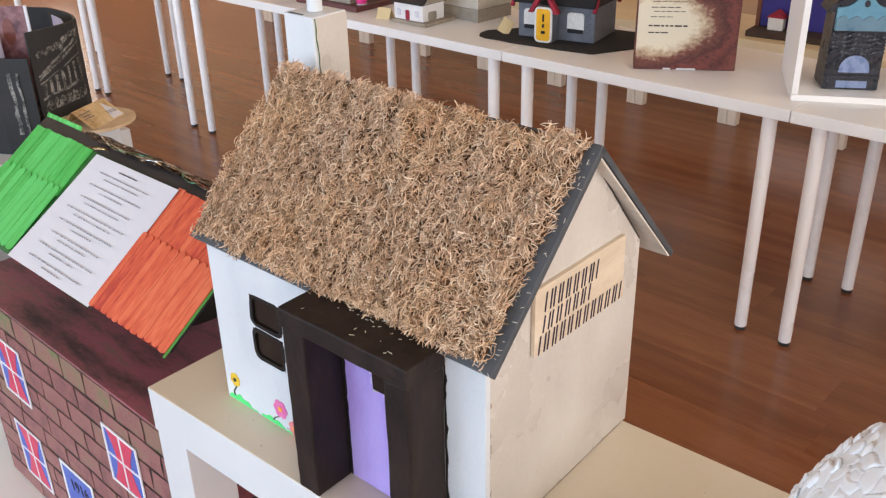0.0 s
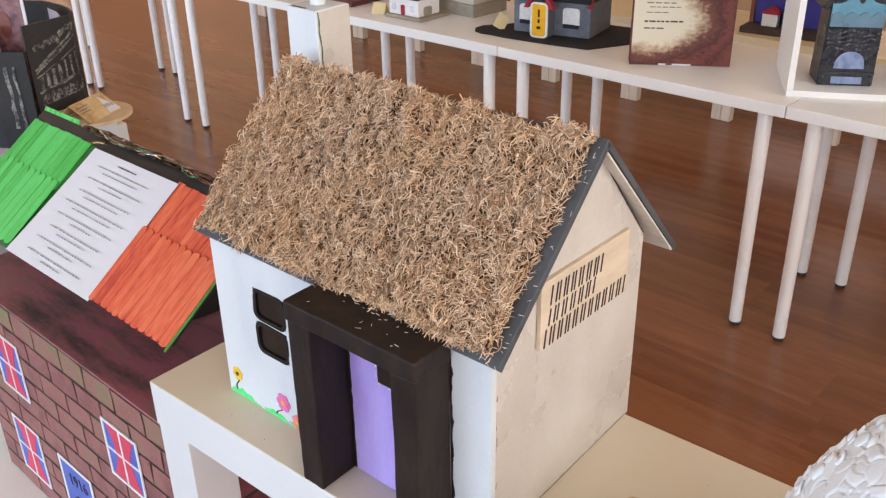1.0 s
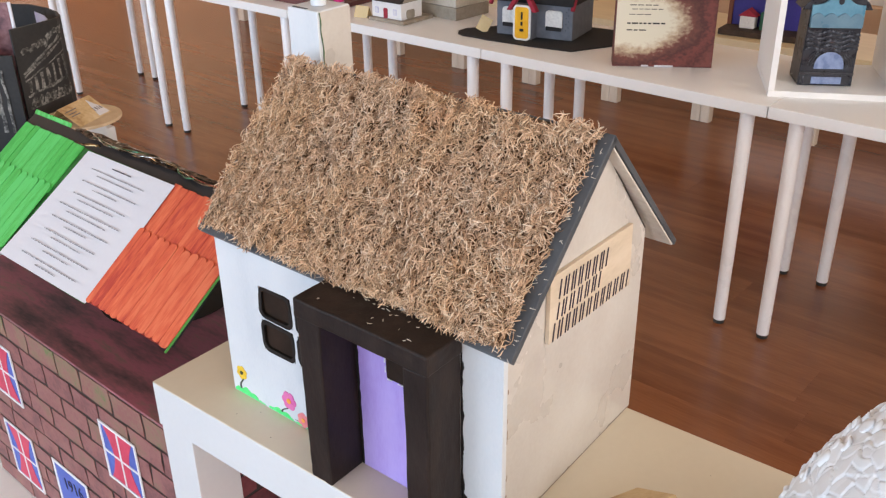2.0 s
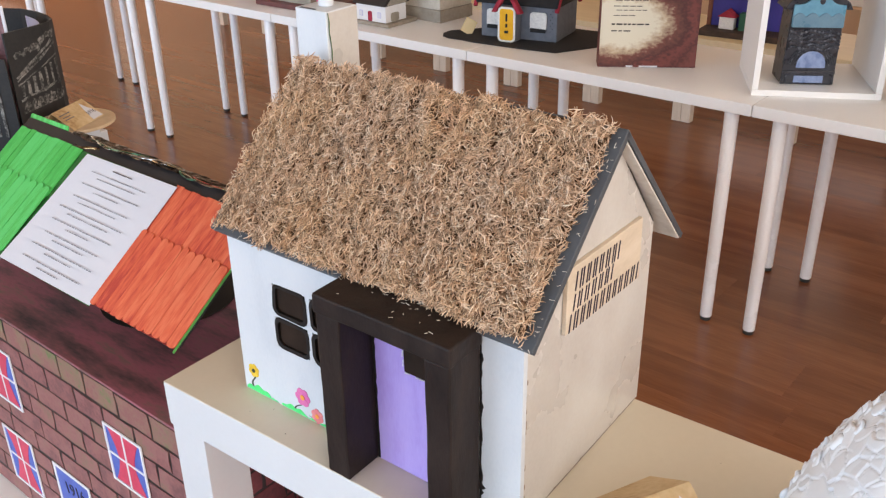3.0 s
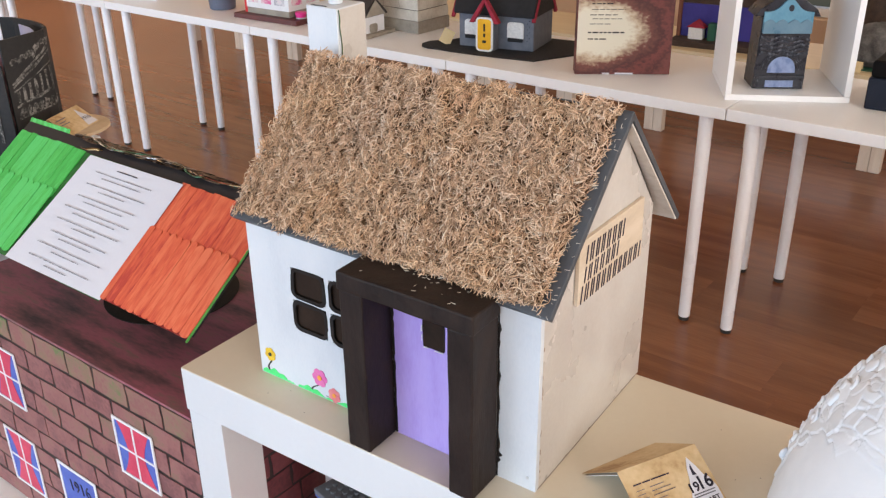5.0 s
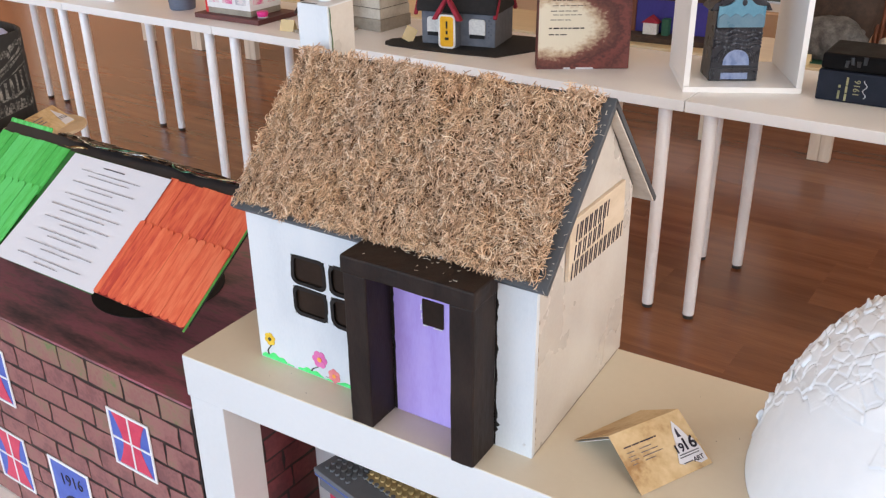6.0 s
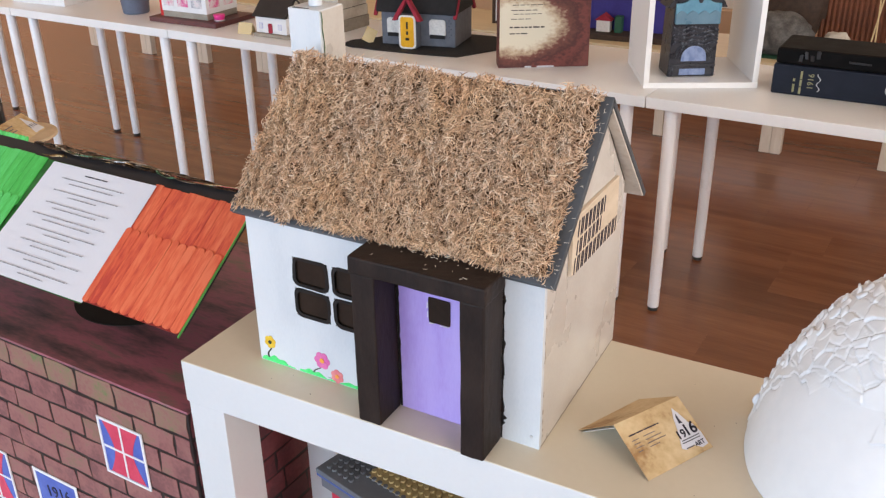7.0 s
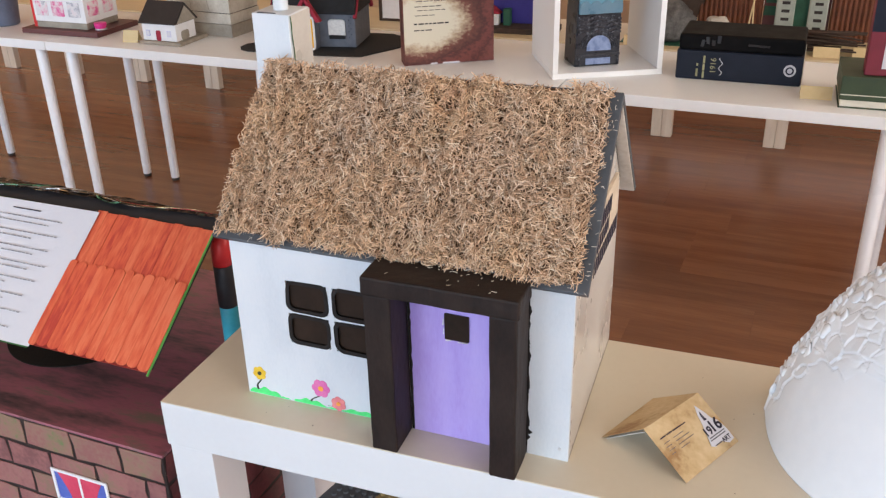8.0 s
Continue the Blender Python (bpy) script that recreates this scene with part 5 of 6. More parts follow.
for r_i, (zt, zb) in enumerate(zip(rows_z, rows_z[1:])):
    xs = [BX0 + 0.001] + [x + (rb.uniform(-0.006, 0.006) if r_i > 5 else 0.0) for x in JOINTS[r_i if r_i < 6 else 4 + r_i % 2]] + [BX1 - 0.001]
    for a, b in zip(xs, xs[1:]):
        ob = new("brick", brick_mesh(b - a, zt - zb, "brick", M["brick_green"] if r_i == 0 else M["brick"], "y"))
        ob.parent = body
        ob.matrix_basis = pose(a, BY0 - 0.0009, zb)
    y = BY0 + 0.001 - (0.034 if r_i % 2 else 0.0)
    while y < BY1 - 0.004:
        w = rb.uniform(0.062, 0.080)
        a, b = max(y, BY0 + 0.001), min(y + w, BY1 - 0.001)
        if b - a > 0.010:
            me = brick_mesh(b - a, zt - zb, "brick", M["brick_shaded"], "x")
            ob = new("brick", me)
            ob.parent = body
            ob.matrix_basis = pose(BX1 + 0.0001, a, zb)
        y += w

# ---- toy-brick building under the plinth ----
toy = thing("toy_brick_building", pose(-0.566, 0.489, LOW, 0, 0, -11), "toy building with a studded grey and tan roof plate", "toy building")
TZ = 0.795 - LOW
part("walls", box(0.012, 0.36, 0.012, 0.215, 0, TZ - 0.0285, 0.001), M["toy_red"], toy, "dark red toy walls")
part("lower_plate", box(0.004, 0.372, 0.004, 0.224, TZ - 0.028, TZ - 0.0115, 0.0008), M["brick_grey"], toy)
part("blue_edge", box(0.0005, 0.376, 0.0005, 0.2275, TZ - 0.011, TZ - 0.0072, 0.0005), M["brick_blue"], toy, "thin blue plate edge")
plate = part("roof_plate", box(0, 0.377, 0, 0.228, TZ - 0.007, TZ, 0.0008), M["brick_grey"], toy)
part("tan_strip", box(0.057, 0.300, 0.030, 0.100, TZ + 0.0002, TZ + 0.0012, 0.0003), M["brick_gold"], toy, "tan strip of roof plate")
stud = {}
for key, mat, z in (("g", "brick_grey", TZ + 0.0002), ("t", "brick_gold", TZ + 0.0013)):
    bm = tube(0.0031, 0.0029, 0, 0.0024, 10)
    me = bpy.data.meshes.new("stud")
    bm.to_mesh(me)
    bm.free()
    me.materials.append(M[mat])
    stud[key] = (me, z)
for i in range(24):
    for j in range(12):
        x, y = 0.012 + 0.0097 * i, 0.012 + 0.0097 * j
        tan = 0.060 < x and 0.033 < y < 0.098
        if not tan and y < 0.031 and x > 0.052:
            continue
        me, z = stud["t" if tan else "g"]
        ob = new("stud", me)
        ob.parent = plate
        ob.matrix_basis = pose(x, y, z)

# ---- black photo folder, its prints, and a card on a cork plate ----
stand = thing("corner_plinth", pose(-1.74, 0.82, LOW), "plain white plinth behind the brick house", "plinth")
part("body", box(-0.30, 0.125, -0.24, 0.11, 0, 0.900 - LOW, 0.003), M["plinth"], stand)
part("ledge", box(0.1255, 0.205, -0.05, 0.05, 0, 0.955 - LOW, 0.003), M["plinth"], stand)
BZ0 = 0.9005
folder = thing("photo_folder", pose(0.009, 0.009, BZ0), "open black card folder with chalk-white building prints", "folder")
foot = [(-1.609, 0.744), (-1.615, 0.772), (-1.621, 0.800), (-1.627, 0.826), (-1.636, 0.848), (-1.655, 0.866), (-1.69, 0.878), (-1.74, 0.884), (-1.80, 0.880), (-1.85, 0.85)]


def standing_strip(line, z0, z1, thick, subdiv=1):
    out = []
    for i, (x, y) in enumerate(line):
        x0, y0 = line[max(i - 1, 0)]
        x1, y1 = line[min(i + 1, len(line) - 1)]
        d = Vector((x1 - x0, y1 - y0, 0)).normalized()
        out.append((Vector((x, y, 0)), Vector((-d.y, d.x, 0))))
    bm = bmesh.new()
    rows = [[bm.verts.new(p + Vector((0, 0, z))) for z in (z0, z1)] + [bm.verts.new(p + nr * thick + Vector((0, 0, z))) for z in (z1, z0)] for p, nr in out]
    for a, b in zip(rows, rows[1:]):
        for j in range(4):
            bm.faces.new((a[j], b[j], b[(j + 1) % 4], a[(j + 1) % 4]))
    bm.faces.new(rows[0])
    bm.faces.new(rows[-1][::-1])
    bmesh.ops.recalc_face_normals(bm, faces=bm.faces[:])
    return bm


wall_p = part("panel", standing_strip(foot, 0.0, 0.232, 0.004), M["charcoal"], folder, "")
left_line = [(-1.606, 0.735), (-1.66, 0.69), (-1.72, 0.655), (-1.79, 0.64)]
wall_l = part("panel", standing_strip(left_line[::-1], 0.0, 0.187, 0.004), M["charcoal"], folder, "")
# chalky facade marks on the folder's faces: sloping cornices, columns, blotches
pu = Vector((-1.642 + 1.609, 0.872 - 0.744, 0)).normalized()
rc = random.Random(9)


def stroke(pts, w, face, parent, name="mark"):
    bm = bmesh.new()
    rows = []
    for i, (a, b) in enumerate(pts):
        x0, z0 = pts[max(i - 1, 0)]
        x1, z1 = pts[min(i + 1, len(pts) - 1)]
        d = Vector((x1 - x0, z1 - z0)).normalized()
        ww = w * rc.uniform(0.6, 1.15)
        rows.append((bm.verts.new((a - d.y * ww, b + d.x * ww, 0.0026)), bm.verts.new((a + d.y * ww, b - d.x * ww, 0.0026)), bm.verts.new((a + d.y * ww, b - d.x * ww, 0.0016)), bm.verts.new((a - d.y * ww, b + d.x * ww, 0.0016))))
    for p, q in zip(rows, rows[1:]):
        for j in range(4):
            bm.faces.new((p[j], q[j], q[(j + 1) % 4], p[(j + 1) % 4]))
    bm.faces.new(rows[0])
    bm.faces.new(rows[-1][::-1])
    bmesh.ops.recalc_face_normals(bm, faces=bm.faces[:])
    return part(name, moved(bm, face), M["chalk"], parent)


def wrapped(s_, z):
    """A place on the folder's curved face: metres along its foot line, and height."""
    for (x0, y0), (x1, y1) in zip(foot, foot[1:]):
        d = math.hypot(x1 - x0, y1 - y0)
        if s_ <= d:
            q = s_ / d
            return Vector((x0 + (x1 - x0) * q + (y1 - y0) / d * 0.0012, y0 + (y1 - y0) * q - (x1 - x0) / d * 0.0012, z))
        s_ -= d
    return Vector((*foot[-1], z))


def chalk(pts, w):
    bm = bmesh.new()
    rows = []
    for i, (a_, z) in enumerate(pts):
        a0, z0 = pts[max(i - 1, 0)]
        a1, z1 = pts[min(i + 1, len(pts) - 1)]
        d = Vector((a1 - a0, z1 - z0)).normalized()
        ww = w * rc.uniform(0.8, 1.9)
        rows.append((bm.verts.new(wrapped(a_ - d.y * ww, z + d.x * ww)), bm.verts.new(wrapped(a_ + d.y * ww, z - d.x * ww))))
    for p, q in zip(rows, rows[1:]):
        bm.faces.new((p[0], p[1], q[1], q[0]))
    return part("mark", bm, M["chalk"], wall_p)


B0 = 0.055
for z0, z1, w in ((0.092, 0.150, 0.0022), (0.086, 0.140, 0.0016), (0.050, 0.066, 0.0022), (0.026, 0.034, 0.0014), (0.078, 0.118, 0.0012)):
    chalk([(0.008 + 0.0115 * q, B0 + z0 + (z1 - z0) * q / 9 + rc.uniform(-0.001, 0.001)) for q in range(10)], w)
for q in range(7):
    a = 0.016 + 0.0145 * q
    chalk([(a, B0 + 0.056 + 0.001 * q), (a + 0.001, B0 + 0.070 + 0.002 * q), (a + 0.0006, B0 + 0.078 + 0.0052 * q)], 0.0026)
    chalk([(a - 0.002, B0 + 0.030 + 0.001 * q), (a + 0.004, B0 + 0.040), (a + 0.008, B0 + 0.045 + 0.001 * q)], 0.0036)
for q in range(12):
    a, b = 0.012 + 0.0085 * q, B0 + 0.118 + 0.014 * rc.random() + 0.003 * q
    if b < 0.215:
        chalk([(a, b), (a + 0.006, b + 0.003), (a + 0.010, b + 0.001)], 0.0038)
pl = Vector((-1.72 + 1.606, 0.655 - 0.735, 0)).normalized()
FACE2 = Matrix.Translation((-1.606, 0.7335, 0)) @ Matrix((-pl, Vector((0, 0, 1)), (-pl).cross(Vector((0, 0, 1))))).transposed().to_4x4()
for a, w in ((-0.024, 0.0030), (-0.040, 0.0048), (-0.058, 0.0060), (-0.082, 0.0050)):
    stroke([(a, 0.040), (a + 0.001, 0.062), (a, 0.085), (a + 0.002, 0.11), (a - 0.002, 0.138), (a, 0.160)], w, FACE2, wall_l)
stroke([(-0.10, 0.155), (-0.06, 0.158), (-0.028, 0.154)], 0.0022, FACE2, wall_l)
stroke([(-0.085, 0.08), (-0.06, 0.086), (-0.04, 0.078)], 0.005, FACE2, wall_l)
part("lining_paper", standing_strip([(x - 0.014, y - 0.020) for x, y in foot[3:8]], 0.02, 0.226, 0.001), M["paper_lilac"], folder, "bluish paper lining inside the folder")
print_a = thing("photo_print", pose(-1.700, 0.742, BZ0, 0, 0, 38), "dusky pink mounted photo print leaning in the folder", "print")
part("print", box(-0.11, 0.062, 0, 0.003, 0.0, 0.270, 0.0005), M["print_pink"], print_a)
for q in range(4):
    part("arch", prism([(-0.095 + 0.04 * q + 0.012 * math.cos(a), 0.222 + 0.026 * math.sin(a)) for a in [2 * math.pi * j / 14 for j in range(14)]], 0.0006, "y", -0.0007), M["print_brown"], print_a)
part("white_border", box(0.0625, 0.068, 0.0, 0.0032, 0.0, 0.271, 0.0004), M["white_paper"], print_a, "white border of the print")
print_b = thing("brown_box", pose(-1.695, 0.705, BZ0, 0, 0, 36), "small red-brown printed box beside the folder", "box")
part("body", box(-0.06, 0.030, -0.02, 0.018, 0.0, 0.222, 0.001), M["print_brown"], print_b)
part("white_side", box(0.0304, 0.033, -0.018, 0.016, 0.03, 0.220, 0.0003), M["paper_lilac"], print_b, "pale side of the box")

cork = solid("cork_plate", moved(tube(0.077, 0.077, 0, 0.006, 48, bevel=0.001), pose(-1.550, 0.827, 0.9555)), M["cork"], "round pale cork plate under a small card", "plate")
# its overhanging half rests on the stand
tag2 = thing("folded_card", pose(-1.529, 0.826, 0.9620, 0, 0, 115.5), "small folded parchment card on the cork plate", "card")
tleaf = part("front_leaf", sheet(Vector((-0.050, 0.018, 0.030)), Vector((0.046, 0.018, 0.030)), Vector((0.046, -0.026, 0.0006)), Vector((-0.050, -0.026, 0.0006)), 0.0004), M["parchment"], tag2)
part("back_leaf", sheet(Vector((0.046, 0.018, 0.030)), Vector((-0.050, 0.018, 0.030)), Vector((-0.050, 0.046, 0.0006)), Vector((0.046, 0.046, 0.0006)), 0.0004), M["parchment"], tag2)
TF = Matrix.Translation((0, -0.004, 0.0156)) @ pose(0, 0, 0, 33.7)
part("logo_patch", moved(prism([(0.012, -0.024), (0.044, -0.024), (0.040, -0.006), (0.032, 0.006), (0.026, 0.020), (0.020, 0.004)], 0.0003, "z", 0.0005), TF), M["white_paper"], tleaf, "white emblem patch")
part("lettering", moved(letters("1916", 0.0130, 0.0001), TF @ pose(0.027, -0.008, 0.0011)), M["ink"], tleaf)
for a, b, c in ((-0.044, -0.012, 0.012), (-0.042, -0.020, 0.005), (-0.042, -0.016, -0.001)):
    part("bar", moved(box(a, b, c, c + 0.0018, 0.0005, 0.0008), TF), M["grey_ink"], tleaf)


# ---- things on the white tables ----
# cube shelf with a glazed clay castle in it
CUBE = pose(-0.868, 2.474, TOP, 0, 0, 29.0)
cube = thing("cube_shelf", CUBE, "open white cube shelf standing on the table", "shelf")
CW, CD, CT = 0.346, 0.32, 0.017
part("bottom_board", box(0, CW, 0, CD, 0, CT, 0.001), M["table_white"], cube)
part("top_board", box(0, CW, 0, CD, CW - CT, CW, 0.001), M["table_white"], cube)
part("side_board", box(0, CT, 0.0005, CD, CT + 0.0005, CW - CT - 0.0005, 0.001), M["table_white"], cube)
part("side_board", box(CW - CT, CW, 0.0005, CD, CT + 0.0005, CW - CT - 0.0005, 0.001), M["table_white"], cube)

castle = thing("clay_castle", pose(-0.787, 2.650, TOP + CT + 0.0005, 0, 0, 33) @ Matrix.Diagonal((0.86, 1.0, 1.10, 1.0)), "glazed clay house in black, grey and sky blue", "clay model")
part("body", wobble(prism([(-0.088, 0), (0.082, 0), (0.080, 0.19), (-0.082, 0.19)], 0.11, "y", -0.045, bevel=0.003), 0.001, 20), M["castle_dark"], castle)
crest = [(-0.080, 0.150), (0.080, 0.150), (0.080, 0.205)] + [(0.080 - 0.160 * q / 16, 0.205 + 0.034 * math.exp(-((q - 8) / 3.2) ** 2)) for q in range(1, 16)] + [(-0.080, 0.205)]
sky_p = part("sky_panel", prism(crest, 0.008, "y", -0.0535, bevel=0.001), M["castle_sky"], castle, "sky blue glazed gable with a hole")
part("hole", moved(tube(0.0085, 0.0085, 0, 0.0016, 18), pose(0.004, -0.0536, 0.215, 90)), M["castle_dark"], sky_p)
cloud = [(-0.079, 0.150), (0.079, 0.150)] + [(0.079 - 0.158 * q / 24, 0.176 + 0.010 * abs(math.sin(q * math.pi / 6))) for q in range(25)]
part("cloud_panel", prism(cloud, 0.003, "y", -0.0570), M["castle_cloud"], castle, "dull blue cloud relief")
for q in range(5):
    z = 0.098 + 0.0105 * q
    pts = [(-0.080 + 0.160 * j / 20, z + 0.0035 * math.sin(j * 0.8 + q * 0.35) + 0.002 * math.sin(j * 0.37 + q)) for j in range(21)]
    part("wave", prism(pts + [(x, zz - 0.0055) for x, zz in pts[::-1]], 0.005, "y", -0.0515), M["castle_grey"], castle, "grey wave relief")
arch = [(-0.046, 0.045), (0.046, 0.045)] + [(0.046 * math.cos(a), 0.050 + 0.040 * math.sin(a)) for a in [math.pi * j / 12 for j in range(13)]]
part("arch_panel", prism(arch, 0.003, "y", -0.0490), M["castle_arch"], castle, "pale blue arch")
for q in range(4):
    pts = [((0.053 + 0.008 * q) * math.cos(a), 0.045 + (0.046 + 0.004 * q) * math.sin(a)) for a in [radians(8) + (math.pi - radians(16)) * j / 14 for j in range(15)]]
    inner = [((0.0505 + 0.008 * q) * math.cos(a), 0.045 + (0.0435 + 0.004 * q) * math.sin(a)) for a in [radians(8) + (math.pi - radians(16)) * j / 14 for j in range(15)]]
    part("arch_rib", prism(pts + inner[::-1], 0.004, "y", -0.0500), M["castle_grey"], castle)
part("ledge", box(-0.085, 0.080, -0.0525, -0.046, 0.030, 0.037, 0.001), M["castle_dark"], castle)
part("base_window", box(-0.048, 0.046, -0.0492, -0.0455, 0.006, 0.024, 0.001), M["castle_arch"], castle, "pale blue base panel")
for q in range(7):
    x = -0.075 + 0.0245 * q + (0.002 if q % 2 else 0)
    if abs(x) > 0.05:
        part("bar", box(x, x + 0.004, -0.0500, -0.0460, 0.004, 0.026, 0.0006), M["castle_grey"], castle)
part("roof", wobble(prism([(-0.108, 0.192), (0.106, 0.192), (0.092, 0.210), (0, 0.262), (-0.092, 0.210)], 0.098, "y", -0.0440, bevel=0.002), 0.002, 25), M["castle_dark"], castle, "black glazed roof with flared eaves")

# block covered with rusty brick print and a cream page
block = thing("brick_print_block", pose(-1.373, 2.480, TOP, 0, 0, 33.5), "rust-red block with a worn cream printed page", "block")
part("body", wobble(box(0, 0.302, 0, 0.062, 0, 0.345, 0.002), 0.0016, 30), M["rust_block"], block)
page = part("printed_sheet", box(0.003, 0.299, -0.0030, -0.0018, 0.003, 0.342), M["faded_page"], block, "faded cream page print on rust red")
for k, (a, b, z, h) in enumerate(((0.045, 0.115, 0.222, 0.007), (0.045, 0.150, 0.205, 0.004), (0.040, 0.125, 0.188, 0.005), (0.048, 0.140, 0.176, 0.004), (0.040, 0.105, 0.160, 0.004), (0.036, 0.150, 0.132, 0.009), (0.036, 0.098, 0.112, 0.007), (0.045, 0.15, 0.245, 0.006), (0.045, 0.12, 0.262, 0.006))):
    x = a
    while x < b:
        w = rt.uniform(0.008, 0.022)
        part("bar", box(x, min(x + w, b), -0.0036, -0.0031, z, z + h * 0.5), M["cot_roof"], page)
        x += w + 0.004
for a, b in ((0.088, 0.110), (0.128, 0.185)):
    part("chip", box(a, b, -0.0035, -0.0018, 0.0008, 0.006, 0.0004), M["white_paper"], block, "chipped white paper edge")

# grey felt house on a black felt mat
mat_pts = [(-2.048, 2.580), (-2.046, 2.535), (-2.020, 2.500), (-1.985, 2.488), (-1.94, 2.494), (-1.88, 2.492), (-1.70, 2.512), (-1.566, 2.538), (-1.49, 2.70), (-1.46, 2.80), (-1.60, 2.88), (-1.92, 2.84), (-1.99, 2.66)]
solid("felt_mat", prism(mat_pts, 0.004, "z", TOP + 0.0003, bevel=0.001), M["felt_black"], "uneven black felt mat under the felt house", "mat")
felt = thing("felt_house", pose(-1.908, 2.585, TOP + 0.0047, 0, 0, 12), "grey felt house with red trim and yellow door", "model house")
part("body", wobble(box(-0.004, 0.280, 0, 0.195, 0, 0.130, 0.004), 0.0025, 18), M["felt_grey"], felt)
part("roof", wobble(prism([(-0.020, 0.118), (0.205, 0.118), (0.205, 0.130), (0.150, 0.235), (0.030, 0.235), (-0.020, 0.130)], 0.304, "x", -0.016, bevel=0.004), 0.003, 20), M["felt_black"], felt, "black felt roof")
for a, b in ((0.020, 0.082), (0.183, 0.244)):
    wn_ = part("window", wobble(prism(rounded(a, b, 0.034, 0.098, 0.012), 0.005, "y", -0.0055), 0.001, 50, a), M["wool_white"], felt, "white wool window")
    part("dark_sill", wobble(box(a + 0.002, b - 0.002, -0.0075, -0.0054, 0.030, 0.044, 0.001), 0.0016, 90, b), M["felt_black"], wn_)
porch = part("porch", wobble(box(0.086, 0.150, -0.050, -0.001, 0, 0.118, 0.003), 0.0012, 30), M["felt_grey"], felt)
fdoor = part("door", wobble(prism(rounded(0.091, 0.145, 0.002, 0.114, 0.012), 0.006, "y", -0.0570), 0.0008, 40), M["felt_yellow"], felt, "yellow felt door edged in white")
part("door_edge", wobble(ring(rounded(0.086, 0.150, 0.0, 0.119, 0.015), rounded(0.0925, 0.1435, 0.006, 0.1125, 0.010), 0.005, "y", -0.0580), 0.0008, 40), M["wool_white"], fdoor)
for z, w, h in ((0.070, 0.006, 0.026), (0.050, 0.007, 0.013), (0.030, 0.014, 0.009)):
    part("stitch", prism(rounded(0.118 - w / 2, 0.118 + w / 2, z, z + h, 0.002), 0.002, "y", -0.0592), M["felt_black"], fdoor)
for sgn in (-1, 1):
    pts = [(0.118, 0.190), (0.118, 0.168), (0.118 + sgn * 0.040, 0.098), (0.118 + sgn * 0.056, 0.100)]
    part("porch_trim", wobble(prism(pts if sgn > 0 else pts[::-1], 0.024, "y", -0.0620, bevel=0.002), 0.002, 40, sgn), M["felt_red"], felt, "red felt porch trim")
for x in (-0.018, 0.286):
    part("eave_trim", wobble(prism([(-0.026, 0.108), (-0.014, 0.102), (0.092, 0.262), (0.204, 0.102), (0.216, 0.108), (0.092, 0.285)], 0.012, "x", x - 0.006, bevel=0.002), 0.002, 40, x), M["felt_red"], felt, "red felt gable trim")
for q in range(9):
    part("stitch", moved(tube(0.0016, 0.0016, 0, 0.001, 8), pose(0.258 + 0.008 * (q % 2), -0.0035, 0.036 + 0.010 * q, 90)), M["felt_black"], felt)
small = thing("small_card", pose(-1.968, 2.565, TOP + 0.0047, 0, 0, 40), "small pale card leaning on the felt mat", "card")
part("card", moved(box(-0.022, 0.022, 0, 0.001, 0, 0.054, 0.0003), pose(0, 0, 0.003, -22, 30)), M["yellow_card"], small)

# small white cottage with a black roof
cot = thing("white_cottage", pose(-2.440, 2.470, TOP, 0, 0, 1), "small white cottage with black roof and red door", "model house")
part("base", wobble(box(0, 0.180, 0, 0.170, 0, 0.014, 0.003), 0.0012, 40), M["cot_base"], cot, "rough grey-brown base")
part("wall_block", box(0.010, 0.158, 0.012, 0.128, 0.0145, 0.078, 0.001), M["white_paint"], cot)
croof = [(0.000, 0.076), (0.142, 0.076), (0.142, 0.081), (0.071, 0.148), (0.000, 0.081)]
part("roof", wobble(prism(croof, 0.160, "x", 0.004, bevel=0.001), 0.001, 40), M["cot_roof"], cot, "black-brown pitched roof")
part("gable", prism([(0.014, 0.0785), (0.126, 0.0785), (0.071, 0.134)], 0.003, "x", 0.1642), M["stone_low"], cot, "grey gable end")
part("door", prism(rounded(0.070, 0.090, 0.0146, 0.052, 0.006), 0.002, "y", 0.0098), M["felt_red"], cot, "red door")
for a in (0.026, 0.118):
    w_ = part("window", box(a, a + 0.018, 0.0102, 0.0116, 0.030, 0.052, 0.0004), M["paper_lilac"], cot)
    part("pane", box(a + 0.003, a + 0.015, 0.0092, 0.0100, 0.033, 0.049, 0.0003), M["white_paper"], w_)
part("side_arch", prism(rounded(0.040, 0.085, 0.0146, 0.048, 0.010), 0.002, "x", 0.1583), M["stone_low"], cot)
tag3 = thing("small_card", pose(-2.490, 2.475, TOP, 0, 0, 10), "small pale yellow card beside the white cottage", "card")
part("card", moved(box(-0.032, 0.030, 0, 0.001, 0, 0.045, 0.0003), pose(0, 0, 0.0006, -24)), M["yellow_card"], tag3)
part("card_back", moved(box(-0.032, 0.030, 0, 0.001, 0, 0.045, 0.0003), pose(0, 0.037, 0.0002, 24)), M["yellow_card"], tag3)

# tall weathered stone-coloured house
stone = thing("stone_house", pose(-2.462, 2.672, TOP, 0, 0, -3), "tall weathered stone-coloured cardboard house", "model house")
part("lower_course", wobble(box(-0.003, 0.303, -0.003, 0.183, 0, 0.046, 0.002), 0.0012, 30), M["stone_low"], stone, "grey-brown lower course")
part("middle_course", wobble(box(0.0, 0.300, 0.0, 0.180, 0.0466, 0.0865, 0.002), 0.0012, 30), M["stone_box"], stone)
